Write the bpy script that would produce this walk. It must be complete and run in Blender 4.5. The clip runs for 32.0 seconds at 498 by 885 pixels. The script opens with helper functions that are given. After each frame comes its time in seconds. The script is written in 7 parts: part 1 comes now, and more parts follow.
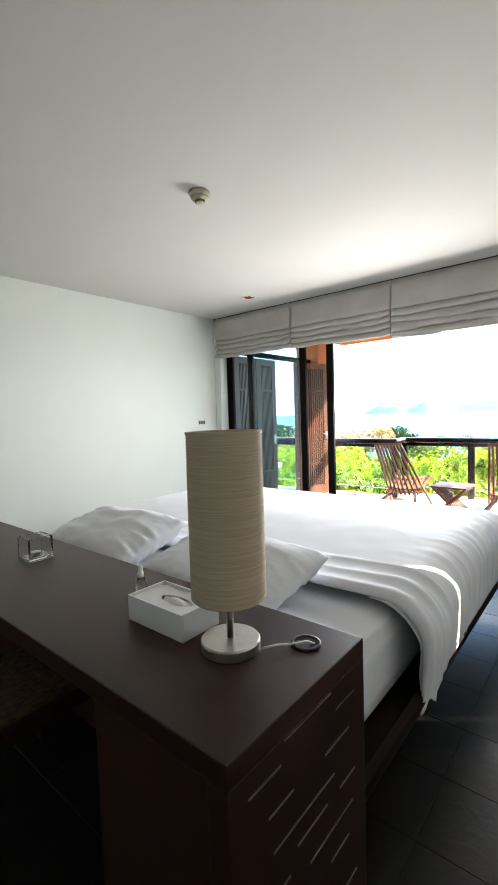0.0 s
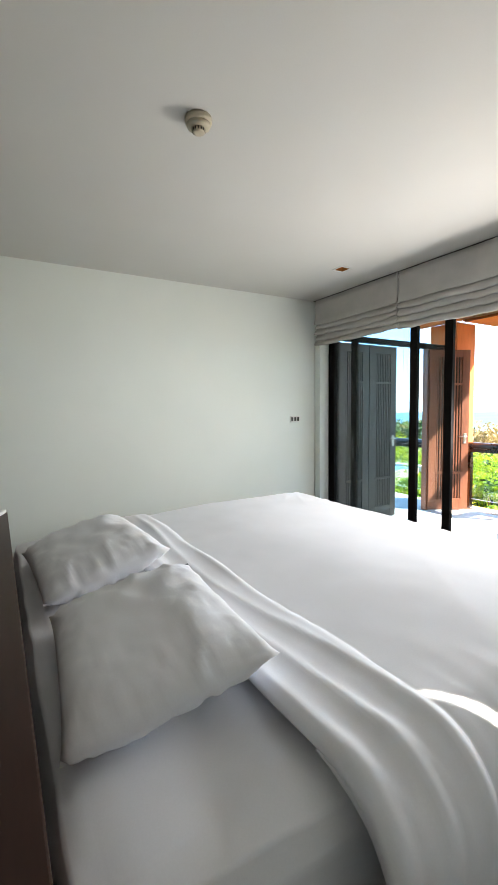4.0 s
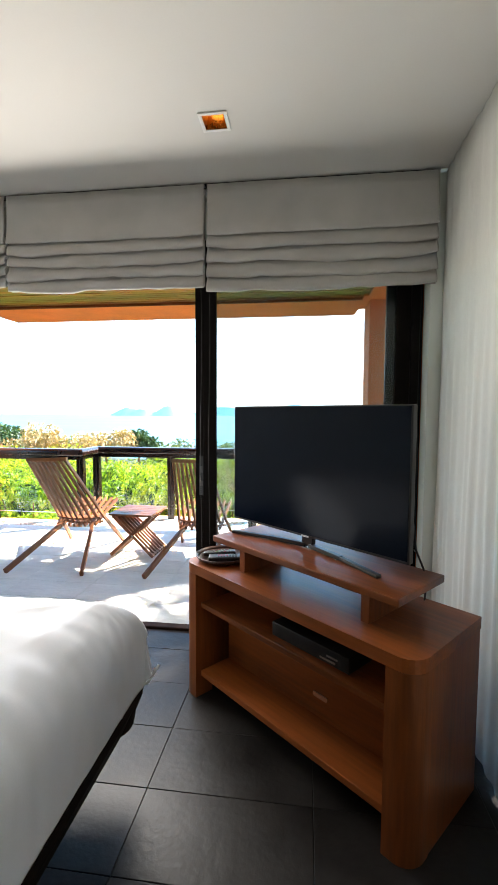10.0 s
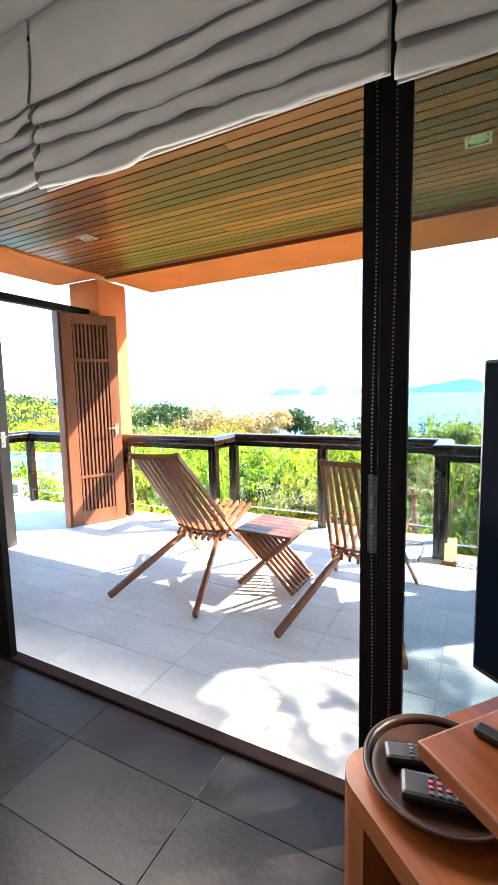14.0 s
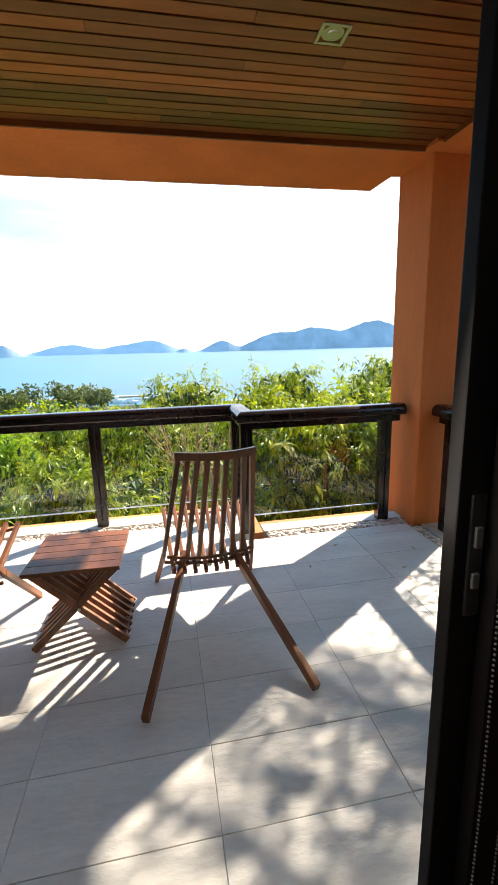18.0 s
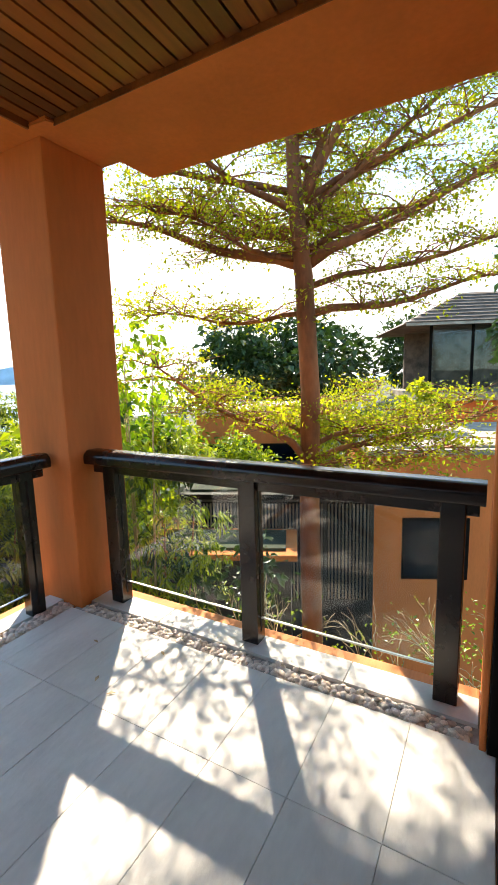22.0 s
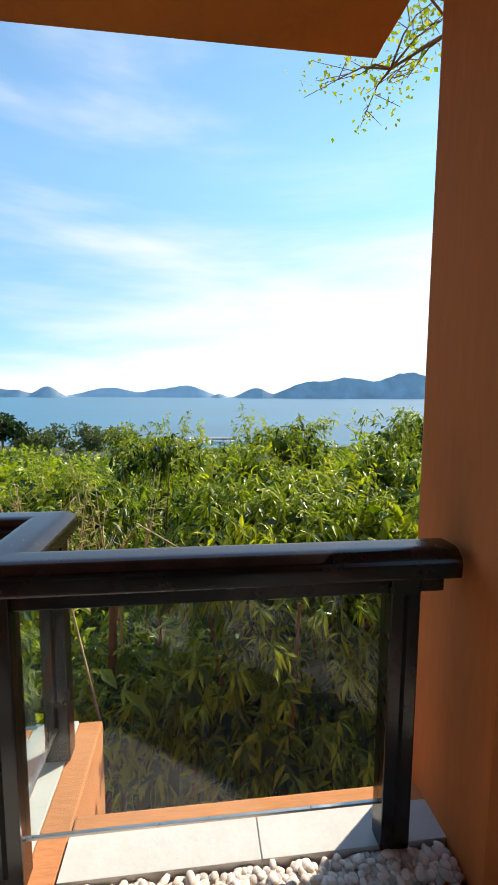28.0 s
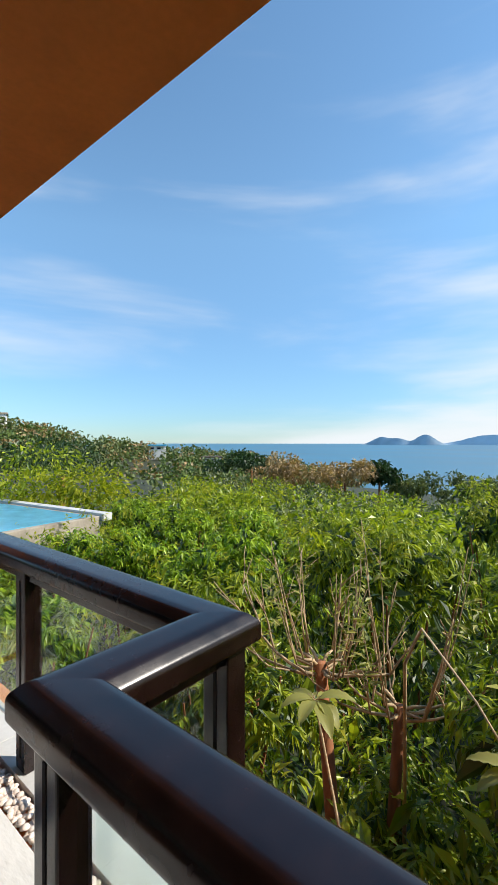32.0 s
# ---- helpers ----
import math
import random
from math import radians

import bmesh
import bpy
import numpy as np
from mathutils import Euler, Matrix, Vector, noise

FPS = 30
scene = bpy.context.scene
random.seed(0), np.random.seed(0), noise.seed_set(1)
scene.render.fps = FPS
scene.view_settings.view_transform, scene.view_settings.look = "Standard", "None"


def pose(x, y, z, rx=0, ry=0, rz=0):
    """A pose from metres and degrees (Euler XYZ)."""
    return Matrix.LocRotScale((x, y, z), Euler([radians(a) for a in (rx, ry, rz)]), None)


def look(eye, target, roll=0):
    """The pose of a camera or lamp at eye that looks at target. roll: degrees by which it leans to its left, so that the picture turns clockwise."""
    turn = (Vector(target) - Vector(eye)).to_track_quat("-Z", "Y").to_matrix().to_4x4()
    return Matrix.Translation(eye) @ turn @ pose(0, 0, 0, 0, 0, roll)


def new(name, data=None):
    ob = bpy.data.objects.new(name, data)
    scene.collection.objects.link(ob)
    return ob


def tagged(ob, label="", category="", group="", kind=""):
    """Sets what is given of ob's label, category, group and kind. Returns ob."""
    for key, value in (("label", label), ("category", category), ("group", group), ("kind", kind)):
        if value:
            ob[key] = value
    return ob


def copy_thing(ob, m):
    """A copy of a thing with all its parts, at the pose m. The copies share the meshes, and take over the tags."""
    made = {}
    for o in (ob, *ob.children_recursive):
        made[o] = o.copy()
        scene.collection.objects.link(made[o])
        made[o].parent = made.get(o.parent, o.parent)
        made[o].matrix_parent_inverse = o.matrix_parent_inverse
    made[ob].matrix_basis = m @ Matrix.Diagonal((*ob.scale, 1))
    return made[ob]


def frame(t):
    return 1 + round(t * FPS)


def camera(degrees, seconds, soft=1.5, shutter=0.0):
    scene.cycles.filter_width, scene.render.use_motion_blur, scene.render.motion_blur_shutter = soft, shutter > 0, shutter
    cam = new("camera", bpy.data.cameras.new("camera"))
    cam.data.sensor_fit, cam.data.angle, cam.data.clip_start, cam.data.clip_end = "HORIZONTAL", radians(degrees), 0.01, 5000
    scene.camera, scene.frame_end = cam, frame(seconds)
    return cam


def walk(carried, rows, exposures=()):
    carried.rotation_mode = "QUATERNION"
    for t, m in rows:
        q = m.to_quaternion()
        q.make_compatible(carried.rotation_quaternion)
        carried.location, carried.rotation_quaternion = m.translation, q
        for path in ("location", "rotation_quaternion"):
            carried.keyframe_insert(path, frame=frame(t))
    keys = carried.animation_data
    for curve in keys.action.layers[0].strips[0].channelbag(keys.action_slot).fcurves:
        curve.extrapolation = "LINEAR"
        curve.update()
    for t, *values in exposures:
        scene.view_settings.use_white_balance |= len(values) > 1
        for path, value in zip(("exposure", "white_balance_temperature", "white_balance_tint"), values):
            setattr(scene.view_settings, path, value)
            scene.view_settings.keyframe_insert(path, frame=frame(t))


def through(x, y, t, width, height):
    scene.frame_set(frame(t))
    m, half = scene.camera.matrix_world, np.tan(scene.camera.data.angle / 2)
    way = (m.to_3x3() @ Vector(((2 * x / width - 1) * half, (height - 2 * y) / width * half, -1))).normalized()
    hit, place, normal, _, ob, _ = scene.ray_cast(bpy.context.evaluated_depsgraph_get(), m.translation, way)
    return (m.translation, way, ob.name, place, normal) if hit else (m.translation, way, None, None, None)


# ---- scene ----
# the camera and its walk: seconds, place, turn
cam = camera(59.26, 32.0)
PATH = [
    (0.0, -0.321, 0.025, 1.391, 86.37, 1.79, 39.56),
    (0.5, -0.359, 0.161, 1.396, 86.28, 1.55, 44.89),
    (1.0, -0.376, 0.323, 1.404, 86.52, 1.14, 56.76),
    (1.5, -0.374, 0.481, 1.409, 86.34, 0.13, 62.20),
    (2.0, -0.374, 0.583, 1.402, 86.20, 0.06, 61.53),
    (2.5, -0.426, 0.683, 1.386, 86.07, -0.23, 60.83),
    (4.5, -0.313, 1.151, 1.397, 86.18, 0.99, 59.57),
    (5.0, -0.317, 1.266, 1.402, 86.44, 0.72, 58.14),
    (5.5, -0.276, 1.315, 1.412, 86.06, 0.81, 54.57),
    (6.0, -0.315, 1.405, 1.412, 86.18, -0.04, 46.59),
    (6.5, -0.347, 1.469, 1.408, 86.42, -0.19, 39.54),
    (7.0, -0.345, 1.499, 1.398, 86.61, 0.16, 37.07),
    (7.5, -0.334, 1.526, 1.384, 86.67, 1.18, 33.16),
    (8.0, -0.317, 1.601, 1.380, 86.33, 1.20, 27.06),
    (8.5, -0.306, 1.650, 1.380, 86.23, 0.64, 20.47),
    (9.0, -0.280, 1.687, 1.381, 86.23, 0.25, 14.36),
    (9.5, -0.251, 1.723, 1.382, 86.31, -0.05, 8.65),
    (10.0, -0.226, 1.769, 1.385, 86.18, -0.29, 7.34),
    (10.5, -0.221, 1.871, 1.389, 85.90, -0.42, 5.95),
    (11.0, -0.271, 2.052, 1.405, 85.46, -0.23, 5.43),
    (11.5, -0.309, 2.184, 1.401, 85.03, 0.31, 6.05),
    (12.0, -0.301, 2.367, 1.399, 85.07, 0.65, 12.02),
    (12.5, -0.306, 2.547, 1.390, 84.63, 0.25, 18.14),
    (13.0, -0.415, 2.724, 1.383, 84.52, 0.17, 18.96),
    (13.5, -0.525, 2.881, 1.380, 84.06, 0.79, 19.34),
    (14.0, -0.585, 3.079, 1.371, 83.57, 1.19, 27.54),
    (14.5, -0.629, 3.273, 1.352, 82.09, 0.75, 34.66),
    (16.5, -1.027, 3.707, 1.362, 79.31, 1.30, 21.46),
    (17.0, -1.151, 3.748, 1.372, 78.74, 0.59, 9.96),
    (17.5, -1.334, 3.723, 1.383, 78.27, 1.76, -4.54),
    (18.0, -1.395, 3.745, 1.383, 77.76, 1.47, -11.08),
    (18.5, -1.435, 3.864, 1.384, 77.59, 1.43, -17.60),
    (19.0, -1.446, 3.994, 1.387, 77.64, 0.86, -24.12),
    (19.5, -1.475, 4.135, 1.404, 77.46, 0.55, -36.94),
    (20.0, -1.510, 4.253, 1.421, 77.13, 1.40, -49.16),
    (20.5, -1.480, 4.312, 1.417, 77.28, 1.54, -53.01),
    (21.0, -1.389, 4.375, 1.400, 77.67, 1.89, -55.15),
    (21.5, -1.301, 4.421, 1.373, 78.36, 1.69, -56.62),
    (22.0, -1.212, 4.533, 1.353, 81.26, 1.50, -61.00),
    (22.5, -1.133, 4.624, 1.348, 81.97, 1.52, -65.70),
    (23.0, -1.060, 4.673, 1.354, 82.45, 1.53, -66.62),
    (23.5, -0.938, 4.732, 1.364, 82.86, 1.49, -64.20),
    (24.0, -0.829, 4.805, 1.365, 83.11, 0.75, -56.68),
    (24.5, -0.769, 4.871, 1.353, 83.27, 0.87, -51.19),
    (25.0, -0.723, 5.003, 1.360, 83.97, 1.08, -46.33),
    (25.5, -0.690, 5.126, 1.368, 84.62, 1.32, -39.97),
    (26.0, -0.651, 5.216, 1.367, 84.64, 1.91, -32.22),
    (26.5, -0.584, 5.343, 1.372, 84.99, 0.91, -21.23),
    (28.5, -0.208, 5.815, 1.349, 83.92, -0.34, -0.74),
    (29.0, -0.106, 5.958, 1.367, 85.10, -0.63, 7.94),
    (29.5, -0.049, 6.060, 1.373, 85.82, -0.63, 13.09),
    (30.0, -0.039, 6.222, 1.380, 86.97, -0.43, 20.48),
    (30.5, -0.057, 6.258, 1.381, 87.52, -0.47, 27.29),
    (31.0, -0.068, 6.288, 1.384, 88.22, 0.10, 30.94),
    (31.5, -0.048, 6.319, 1.390, 89.20, 0.06, 33.41),
    (32.0, -0.042, 6.420, 1.380, 89.90, -0.05, 39.86),
]
EXPOSURES = [(0.0, 3.2, 6600, 10), (1.0, 3.4, 6600, 10), (2.5, 3.35, 6600, 10), (5.0, 2.38, 6750, 10), (7.0, 1.85, 6700, 10), (8.5, 1.95, 6900, 11), (9.5, 2.62, 6900, 10), (10.5, 2.95, 7000, 11), (12.0, 3.2, 7000, 11), (14.0, 3.02, 6900, 13), (14.5, 2.95, 6900, 13), (16.5, 1.4, 7200, 12), (18.0, 1.45, 7300, 12), (20.0, 1.82, 7400, 12), (22.0, 1.65, 7500, 12), (24.0, 1.45, 7400, 12), (25.0, 1.1, 7100, 14), (26.0, 1.0, 7500, 14), (28.5, 0.5, 6900, 10), (30.0, 0.45, 6800, 11), (32.0, 0.35, 6600, 10)]
walk(cam, [(r[0], pose(*r[1:])) for r in PATH], EXPOSURES)

# ---------------------------------------------------------------- light
SUN_AZ = Vector((0.807, 0.59, 0.0)).normalized()      # towards the sun, level
SUN_EL = radians(39)

world = bpy.data.worlds.new("world")
scene.world = world
world.use_nodes = True
wn, wl = world.node_tree.nodes, world.node_tree.links
sky = wn.new("ShaderNodeTexSky")
sky.sky_type, sky.sun_disc = "NISHITA", False
sky.sun_elevation, sky.sun_rotation = SUN_EL, math.atan2(SUN_AZ.x, SUN_AZ.y)
sky.air_density, sky.dust_density, sky.ozone_density = 1.0, 0.0, 2.0
tc = wn.new("ShaderNodeTexCoord")
cmap = wn.new("ShaderNodeMapping")
cmap.inputs["Scale"].default_value = (1.0, 1.0, 5.5)
cmap.inputs["Rotation"].default_value = (0.06, 0.10, 0.5)
cn = wn.new("ShaderNodeTexNoise")
cn.inputs["Scale"].default_value, cn.inputs["Detail"].default_value, cn.inputs["Roughness"].default_value = 1.2, 5.0, 0.52
cn.inputs["Distortion"].default_value = 0.35
cr = wn.new("ShaderNodeValToRGB")
cr.color_ramp.elements[0].position, cr.color_ramp.elements[1].position = 0.32, 0.74
cr.color_ramp.elements[1].color = (0.93, 0.93, 0.93, 1)
cr.color_ramp.interpolation = "EASE"
cmix = wn.new("ShaderNodeMixRGB")
cmix.inputs["Color2"].default_value = (4.8, 5.05, 5.35, 1)
wl.new(tc.outputs["Generated"], cmap.inputs["Vector"])
wl.new(cmap.outputs["Vector"], cn.inputs["Vector"])
# a white bank low down towards the sun, thin streaks elsewhere
lean = wn.new("ShaderNodeVectorMath")
lean.operation, lean.inputs[1].default_value = "DOT_PRODUCT", (SUN_AZ.x * 0.42, SUN_AZ.y * 0.42, -0.95)
wl.new(tc.outputs["Generated"], lean.inputs[0])
keep = wn.new("ShaderNodeMath")
keep.operation, keep.inputs[1].default_value = "MAXIMUM", -0.165
bank = wn.new("ShaderNodeMath")
bank.operation = "ADD"
wl.new(lean.outputs["Value"], keep.inputs[0])
wl.new(keep.outputs[0], bank.inputs[0])
wl.new(cn.outputs["Fac"], bank.inputs[1])
wl.new(bank.outputs[0], cr.inputs["Fac"])
wl.new(cr.outputs["Color"], cmix.inputs["Fac"])
tint = wn.new("ShaderNodeMixRGB")
tint.blend_type, tint.inputs["Fac"].default_value = "MULTIPLY", 1.0
tint.inputs["Color2"].default_value = (0.97, 1.20, 1.21, 1)
wl.new(sky.outputs["Color"], tint.inputs["Color1"])
# the haze takes some of the glare off the sky low down
sep, low, dim = wn.new("ShaderNodeSeparateXYZ"), wn.new("ShaderNodeMapRange"), wn.new("ShaderNodeMixRGB")
low.inputs["From Min"].default_value, low.inputs["From Max"].default_value = 0.0, 0.42
veil = wn.new("ShaderNodeMixRGB")
veil.inputs["Color1"].default_value, veil.inputs["Color2"].default_value = (0.36, 0.44, 0.62, 1), (1, 1, 1, 1)
dim.blend_type, dim.inputs["Fac"].default_value = "MULTIPLY", 1.0
wl.new(tc.outputs["Generated"], sep.inputs["Vector"])
wl.new(sep.outputs["Z"], low.inputs["Value"])
wl.new(tint.outputs["Color"], dim.inputs["Color1"])
wl.new(low.outputs["Result"], veil.inputs["Fac"])
wl.new(veil.outputs["Color"], dim.inputs["Color2"])
wl.new(dim.outputs["Color"], cmix.inputs["Color1"])
wl.new(cmix.outputs["Color"], wn["Background"].inputs["Color"])
wn["Background"].inputs["Strength"].default_value = 0.15

sun = new("sun", bpy.data.lights.new("sun", "SUN"))
sun.data.energy, sun.data.angle, sun.data.color = 4.8, radians(0.7), (1.0, 0.93, 0.82)
sun.matrix_world = look((0, 0, 30), Vector((0, 0, 30)) - (SUN_AZ * math.cos(SUN_EL) + Vector((0, 0, math.sin(SUN_EL)))))

# added area lamp in the wide door opening, standing in for the sky's light
port = new("door_sky_fill", bpy.data.lights.new("door_sky_fill", "AREA"))
port.data.shape, port.data.size, port.data.size_y = "RECTANGLE", 1.75, 0.75
port.data.energy, port.data.color = 10.0, (1.0, 0.98, 0.95)
port.matrix_world = look((-1.80, 4.44, 1.38), (-1.85, 2.0, 0.90))


# ---------------------------------------------------------------- materials
def shader(name, color, rough=0.6, metal=0.0, vary=0.12, scale=6.0, bump=0.1, fine=60.0, stretch=(1, 1, 1), dark=None, spec=0.5,
           coat=0.0, rnd=0.0, rvar=0.1, detail=6.0, sheen=0.0, trans=0.0, isle=0.0):
    """A surface with a slow and a fine variation of colour, roughness and relief, in metres."""
    m = bpy.data.materials.new(name)
    m.use_nodes = True
    n, l = m.node_tree.nodes, m.node_tree.links
    b = n["Principled BSDF"]
    b.inputs["Metallic"].default_value = metal
    b.inputs["Specular IOR Level"].default_value = spec
    b.inputs["Coat Weight"].default_value, b.inputs["Coat Roughness"].default_value = coat, 0.22
    b.inputs["Sheen Weight"].default_value = sheen
    b.inputs["Transmission Weight"].default_value = trans
    co, mp = n.new("ShaderNodeTexCoord"), n.new("ShaderNodeMapping")
    mp.inputs["Scale"].default_value = stretch
    l.new(co.outputs["Object"], mp.inputs["Vector"])
    oi = n.new("ShaderNodeObjectInfo")
    off = n.new("ShaderNodeVectorMath")
    off.operation = "MULTIPLY_ADD"
    off.inputs[1].default_value = (37.0, 91.0, 53.0)
    l.new(oi.outputs["Random"], off.inputs[0])
    l.new(mp.outputs["Vector"], off.inputs[2])
    big, small = n.new("ShaderNodeTexNoise"), n.new("ShaderNodeTexNoise")
    big.inputs["Scale"].default_value, big.inputs["Detail"].default_value = scale, detail
    small.inputs["Scale"].default_value, small.inputs["Detail"].default_value = fine, 4.0
    l.new(off.outputs["Vector"], big.inputs["Vector"])
    l.new(off.outputs["Vector"], small.inputs["Vector"])
    add = n.new("ShaderNodeMath")
    add.operation = "MULTIPLY_ADD"
    add.inputs[1].default_value = 0.35
    l.new(small.outputs["Fac"], add.inputs[0])
    l.new(big.outputs["Fac"], add.inputs[2])
    ramp = n.new("ShaderNodeValToRGB")
    lo = dark if dark else tuple(c * (1 - vary * 2.2) for c in color)
    hi = tuple(min(1.0, c * (1 + vary)) for c in color)
    ramp.color_ramp.elements[0].position, ramp.color_ramp.elements[1].position = 0.42, 0.92
    ramp.color_ramp.elements[0].color, ramp.color_ramp.elements[1].color = (*lo, 1), (*hi, 1)
    l.new(add.outputs[0], ramp.inputs["Fac"])
    out = ramp.outputs["Color"]
    if rnd or isle:
        hsv = n.new("ShaderNodeHueSaturation")
        mr = n.new("ShaderNodeMapRange")
        mr.inputs["To Min"].default_value, mr.inputs["To Max"].default_value = 1 - max(rnd, isle), 1 + max(rnd, isle)
        pick = n.new("ShaderNodeNewGeometry").outputs["Random Per Island"] if isle else oi.outputs["Random"]
        l.new(pick, mr.inputs["Value"])
        l.new(mr.outputs["Result"], hsv.inputs["Value"])
        l.new(out, hsv.inputs["Color"])
        out = hsv.outputs["Color"]
    l.new(out, b.inputs["Base Color"])
    rr = n.new("ShaderNodeMapRange")
    rr.inputs["To Min"].default_value, rr.inputs["To Max"].default_value = max(0.02, rough - rvar), min(1, rough + rvar)
    l.new(add.outputs[0], rr.inputs["Value"])
    l.new(rr.outputs["Result"], b.inputs["Roughness"])
    if bump:
        bp = n.new("ShaderNodeBump")
        bp.inputs["Strength"].default_value, bp.inputs["Distance"].default_value = bump, 0.01
        l.new(add.outputs[0], bp.inputs["Height"])
        l.new(bp.outputs["Normal"], b.inputs["Normal"])
    return m


def leafy(name, low, high, rough=0.45, through=0.35):
    """Leaves: each one of its own colour, letting some light through."""
    m = bpy.data.materials.new(name)
    m.use_nodes = True
    n, l = m.node_tree.nodes, m.node_tree.links
    b, out = n["Principled BSDF"], n["Material Output"]
    g = n.new("ShaderNodeNewGeometry")
    ramp = n.new("ShaderNodeValToRGB")
    ramp.color_ramp.elements[0].color, ramp.color_ramp.elements[1].color = (*low, 1), (*high, 1)
    l.new(g.outputs["Random Per Island"], ramp.inputs["Fac"])
    l.new(ramp.outputs["Color"], b.inputs["Base Color"])
    b.inputs["Roughness"].default_value, b.inputs["Specular IOR Level"].default_value = rough, 0.38
    t = n.new("ShaderNodeBsdfTranslucent")
    gain = n.new("ShaderNodeMixRGB")
    gain.blend_type, gain.inputs["Fac"].default_value = "MULTIPLY", 1.0
    gain.inputs["Color2"].default_value = (1.6, 1.7, 0.7, 1)
    l.new(ramp.outputs["Color"], gain.inputs["Color1"])
    l.new(gain.outputs["Color"], t.inputs["Color"])
    mix = n.new("ShaderNodeMixShader")
    mix.inputs["Fac"].default_value = through
    l.new(b.outputs["BSDF"], mix.inputs[1])
    l.new(t.outputs["BSDF"], mix.inputs[2])
    l.new(mix.outputs["Shader"], out.inputs["Surface"])
    return m


def clear(name, tint=(0.93, 0.97, 0.96), gloss=0.07):
    """A flat pane: mostly see-through, with a mirror gloss that grows to the edge of sight."""
    m = bpy.data.materials.new(name)
    m.use_nodes = True
    n, l = m.node_tree.nodes, m.node_tree.links
    n.remove(n["Principled BSDF"])
    tr, gl, mix, fr = n.new("ShaderNodeBsdfTransparent"), n.new("ShaderNodeBsdfGlossy"), n.new("ShaderNodeMixShader"), n.new("ShaderNodeLayerWeight")
    pw, ad = n.new("ShaderNodeMath"), n.new("ShaderNodeMath")
    pw.operation, pw.inputs[1].default_value = "POWER", 4.0
    ad.operation, ad.inputs[1].default_value, ad.inputs[2].default_value = "MULTIPLY_ADD", 0.38, gloss * 0.5
    fr.inputs["Blend"].default_value = 0.5
    tr.inputs["Color"].default_value = (*tint, 1)
    gl.inputs["Roughness"].default_value = 0.0
    l.new(fr.outputs["Facing"], pw.inputs[0])
    l.new(pw.outputs[0], ad.inputs[0])
    l.new(ad.outputs[0], mix.inputs["Fac"])
    l.new(tr.outputs["BSDF"], mix.inputs[1])
    l.new(gl.outputs["BSDF"], mix.inputs[2])
    l.new(mix.outputs["Shader"], n["Material Output"].inputs["Surface"])
    return m


def glow(name, color, power):
    m = bpy.data.materials.new(name)
    m.use_nodes = True
    b = m.node_tree.nodes["Principled BSDF"]
    b.inputs["Base Color"].default_value = (*color, 1)
    b.inputs["Emission Color"].default_value, b.inputs["Emission Strength"].default_value = (*color, 1), power
    return m


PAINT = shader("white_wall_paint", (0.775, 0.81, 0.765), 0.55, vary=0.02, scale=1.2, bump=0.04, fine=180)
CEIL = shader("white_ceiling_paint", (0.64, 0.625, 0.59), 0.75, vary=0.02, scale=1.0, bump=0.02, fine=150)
SLATE = shader("dark_slate_tile", (0.0165, 0.0148, 0.0142), 0.38, vary=0.32, scale=3.5, bump=0.45, fine=38, rnd=0.10, rvar=0.14, spec=0.32)
GROUT = shader("dark_grout", (0.019, 0.0175, 0.0165), 0.9, vary=0.2, scale=20, bump=0.2)
STONE = shader("pale_stone_tile", (0.72, 0.70, 0.665), 0.66, vary=0.09, scale=3.2, bump=0.9, fine=30, rnd=0.035, stretch=(0.6, 1.5, 1))
SILL = shader("pale_stone_sill", (0.60, 0.59, 0.56), 0.7, vary=0.07, scale=6, bump=0.2, fine=60)
JOINT = shader("grey_joint", (0.40, 0.38, 0.35), 0.95, vary=0.2, scale=20, bump=0.2)
TERRA = shader("terracotta_render", (0.70, 0.205, 0.062), 0.85, vary=0.09, scale=2.4, bump=0.5, fine=34, stretch=(1, 1, 0.22), spec=0.2)
TERRA_RIB = shader("combed_terracotta", (0.66, 0.26, 0.10), 0.85, vary=0.15, scale=3.0, bump=0.8, fine=70, stretch=(0.25, 1, 1))
PLANK = shader("oiled_ceiling_plank", (0.25, 0.070, 0.016), 0.42, isle=0.5, vary=0.3, scale=2.2, bump=0.2, fine=40, stretch=(0.12, 1, 1), coat=0.25)
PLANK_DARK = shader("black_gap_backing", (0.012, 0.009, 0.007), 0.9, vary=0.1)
TEAK = shader("oiled_teak", (0.27, 0.105, 0.042), 0.42, vary=0.3, scale=4, bump=0.2, fine=70, stretch=(1, 1, 0.15), rnd=0.16)
TEAK_Y = shader("teak_slat", (0.25, 0.088, 0.033), 0.42, vary=0.28, scale=5, bump=0.2, fine=60, stretch=(1, 0.12, 0.12), rnd=0.15)
TVWOOD = shader("varnished_brown_wood", (0.27, 0.070, 0.0145), 0.40, vary=0.34, scale=4.5, bump=0.15, fine=60, stretch=(0.08, 1, 1), coat=0.12, spec=0.35)
TVWOOD_UP = shader("varnished_brown_wood_upright", (0.25, 0.066, 0.014), 0.42, vary=0.34, scale=4.5, bump=0.15, fine=60, stretch=(1, 1, 0.08), coat=0.1, spec=0.35)
RAIL = shader("dark_stained_rail", (0.0125, 0.0052, 0.0042), 0.20, vary=0.5, scale=5, bump=0.12, fine=46, stretch=(0.5, 0.5, 0.5), spec=0.5, rvar=0.14)
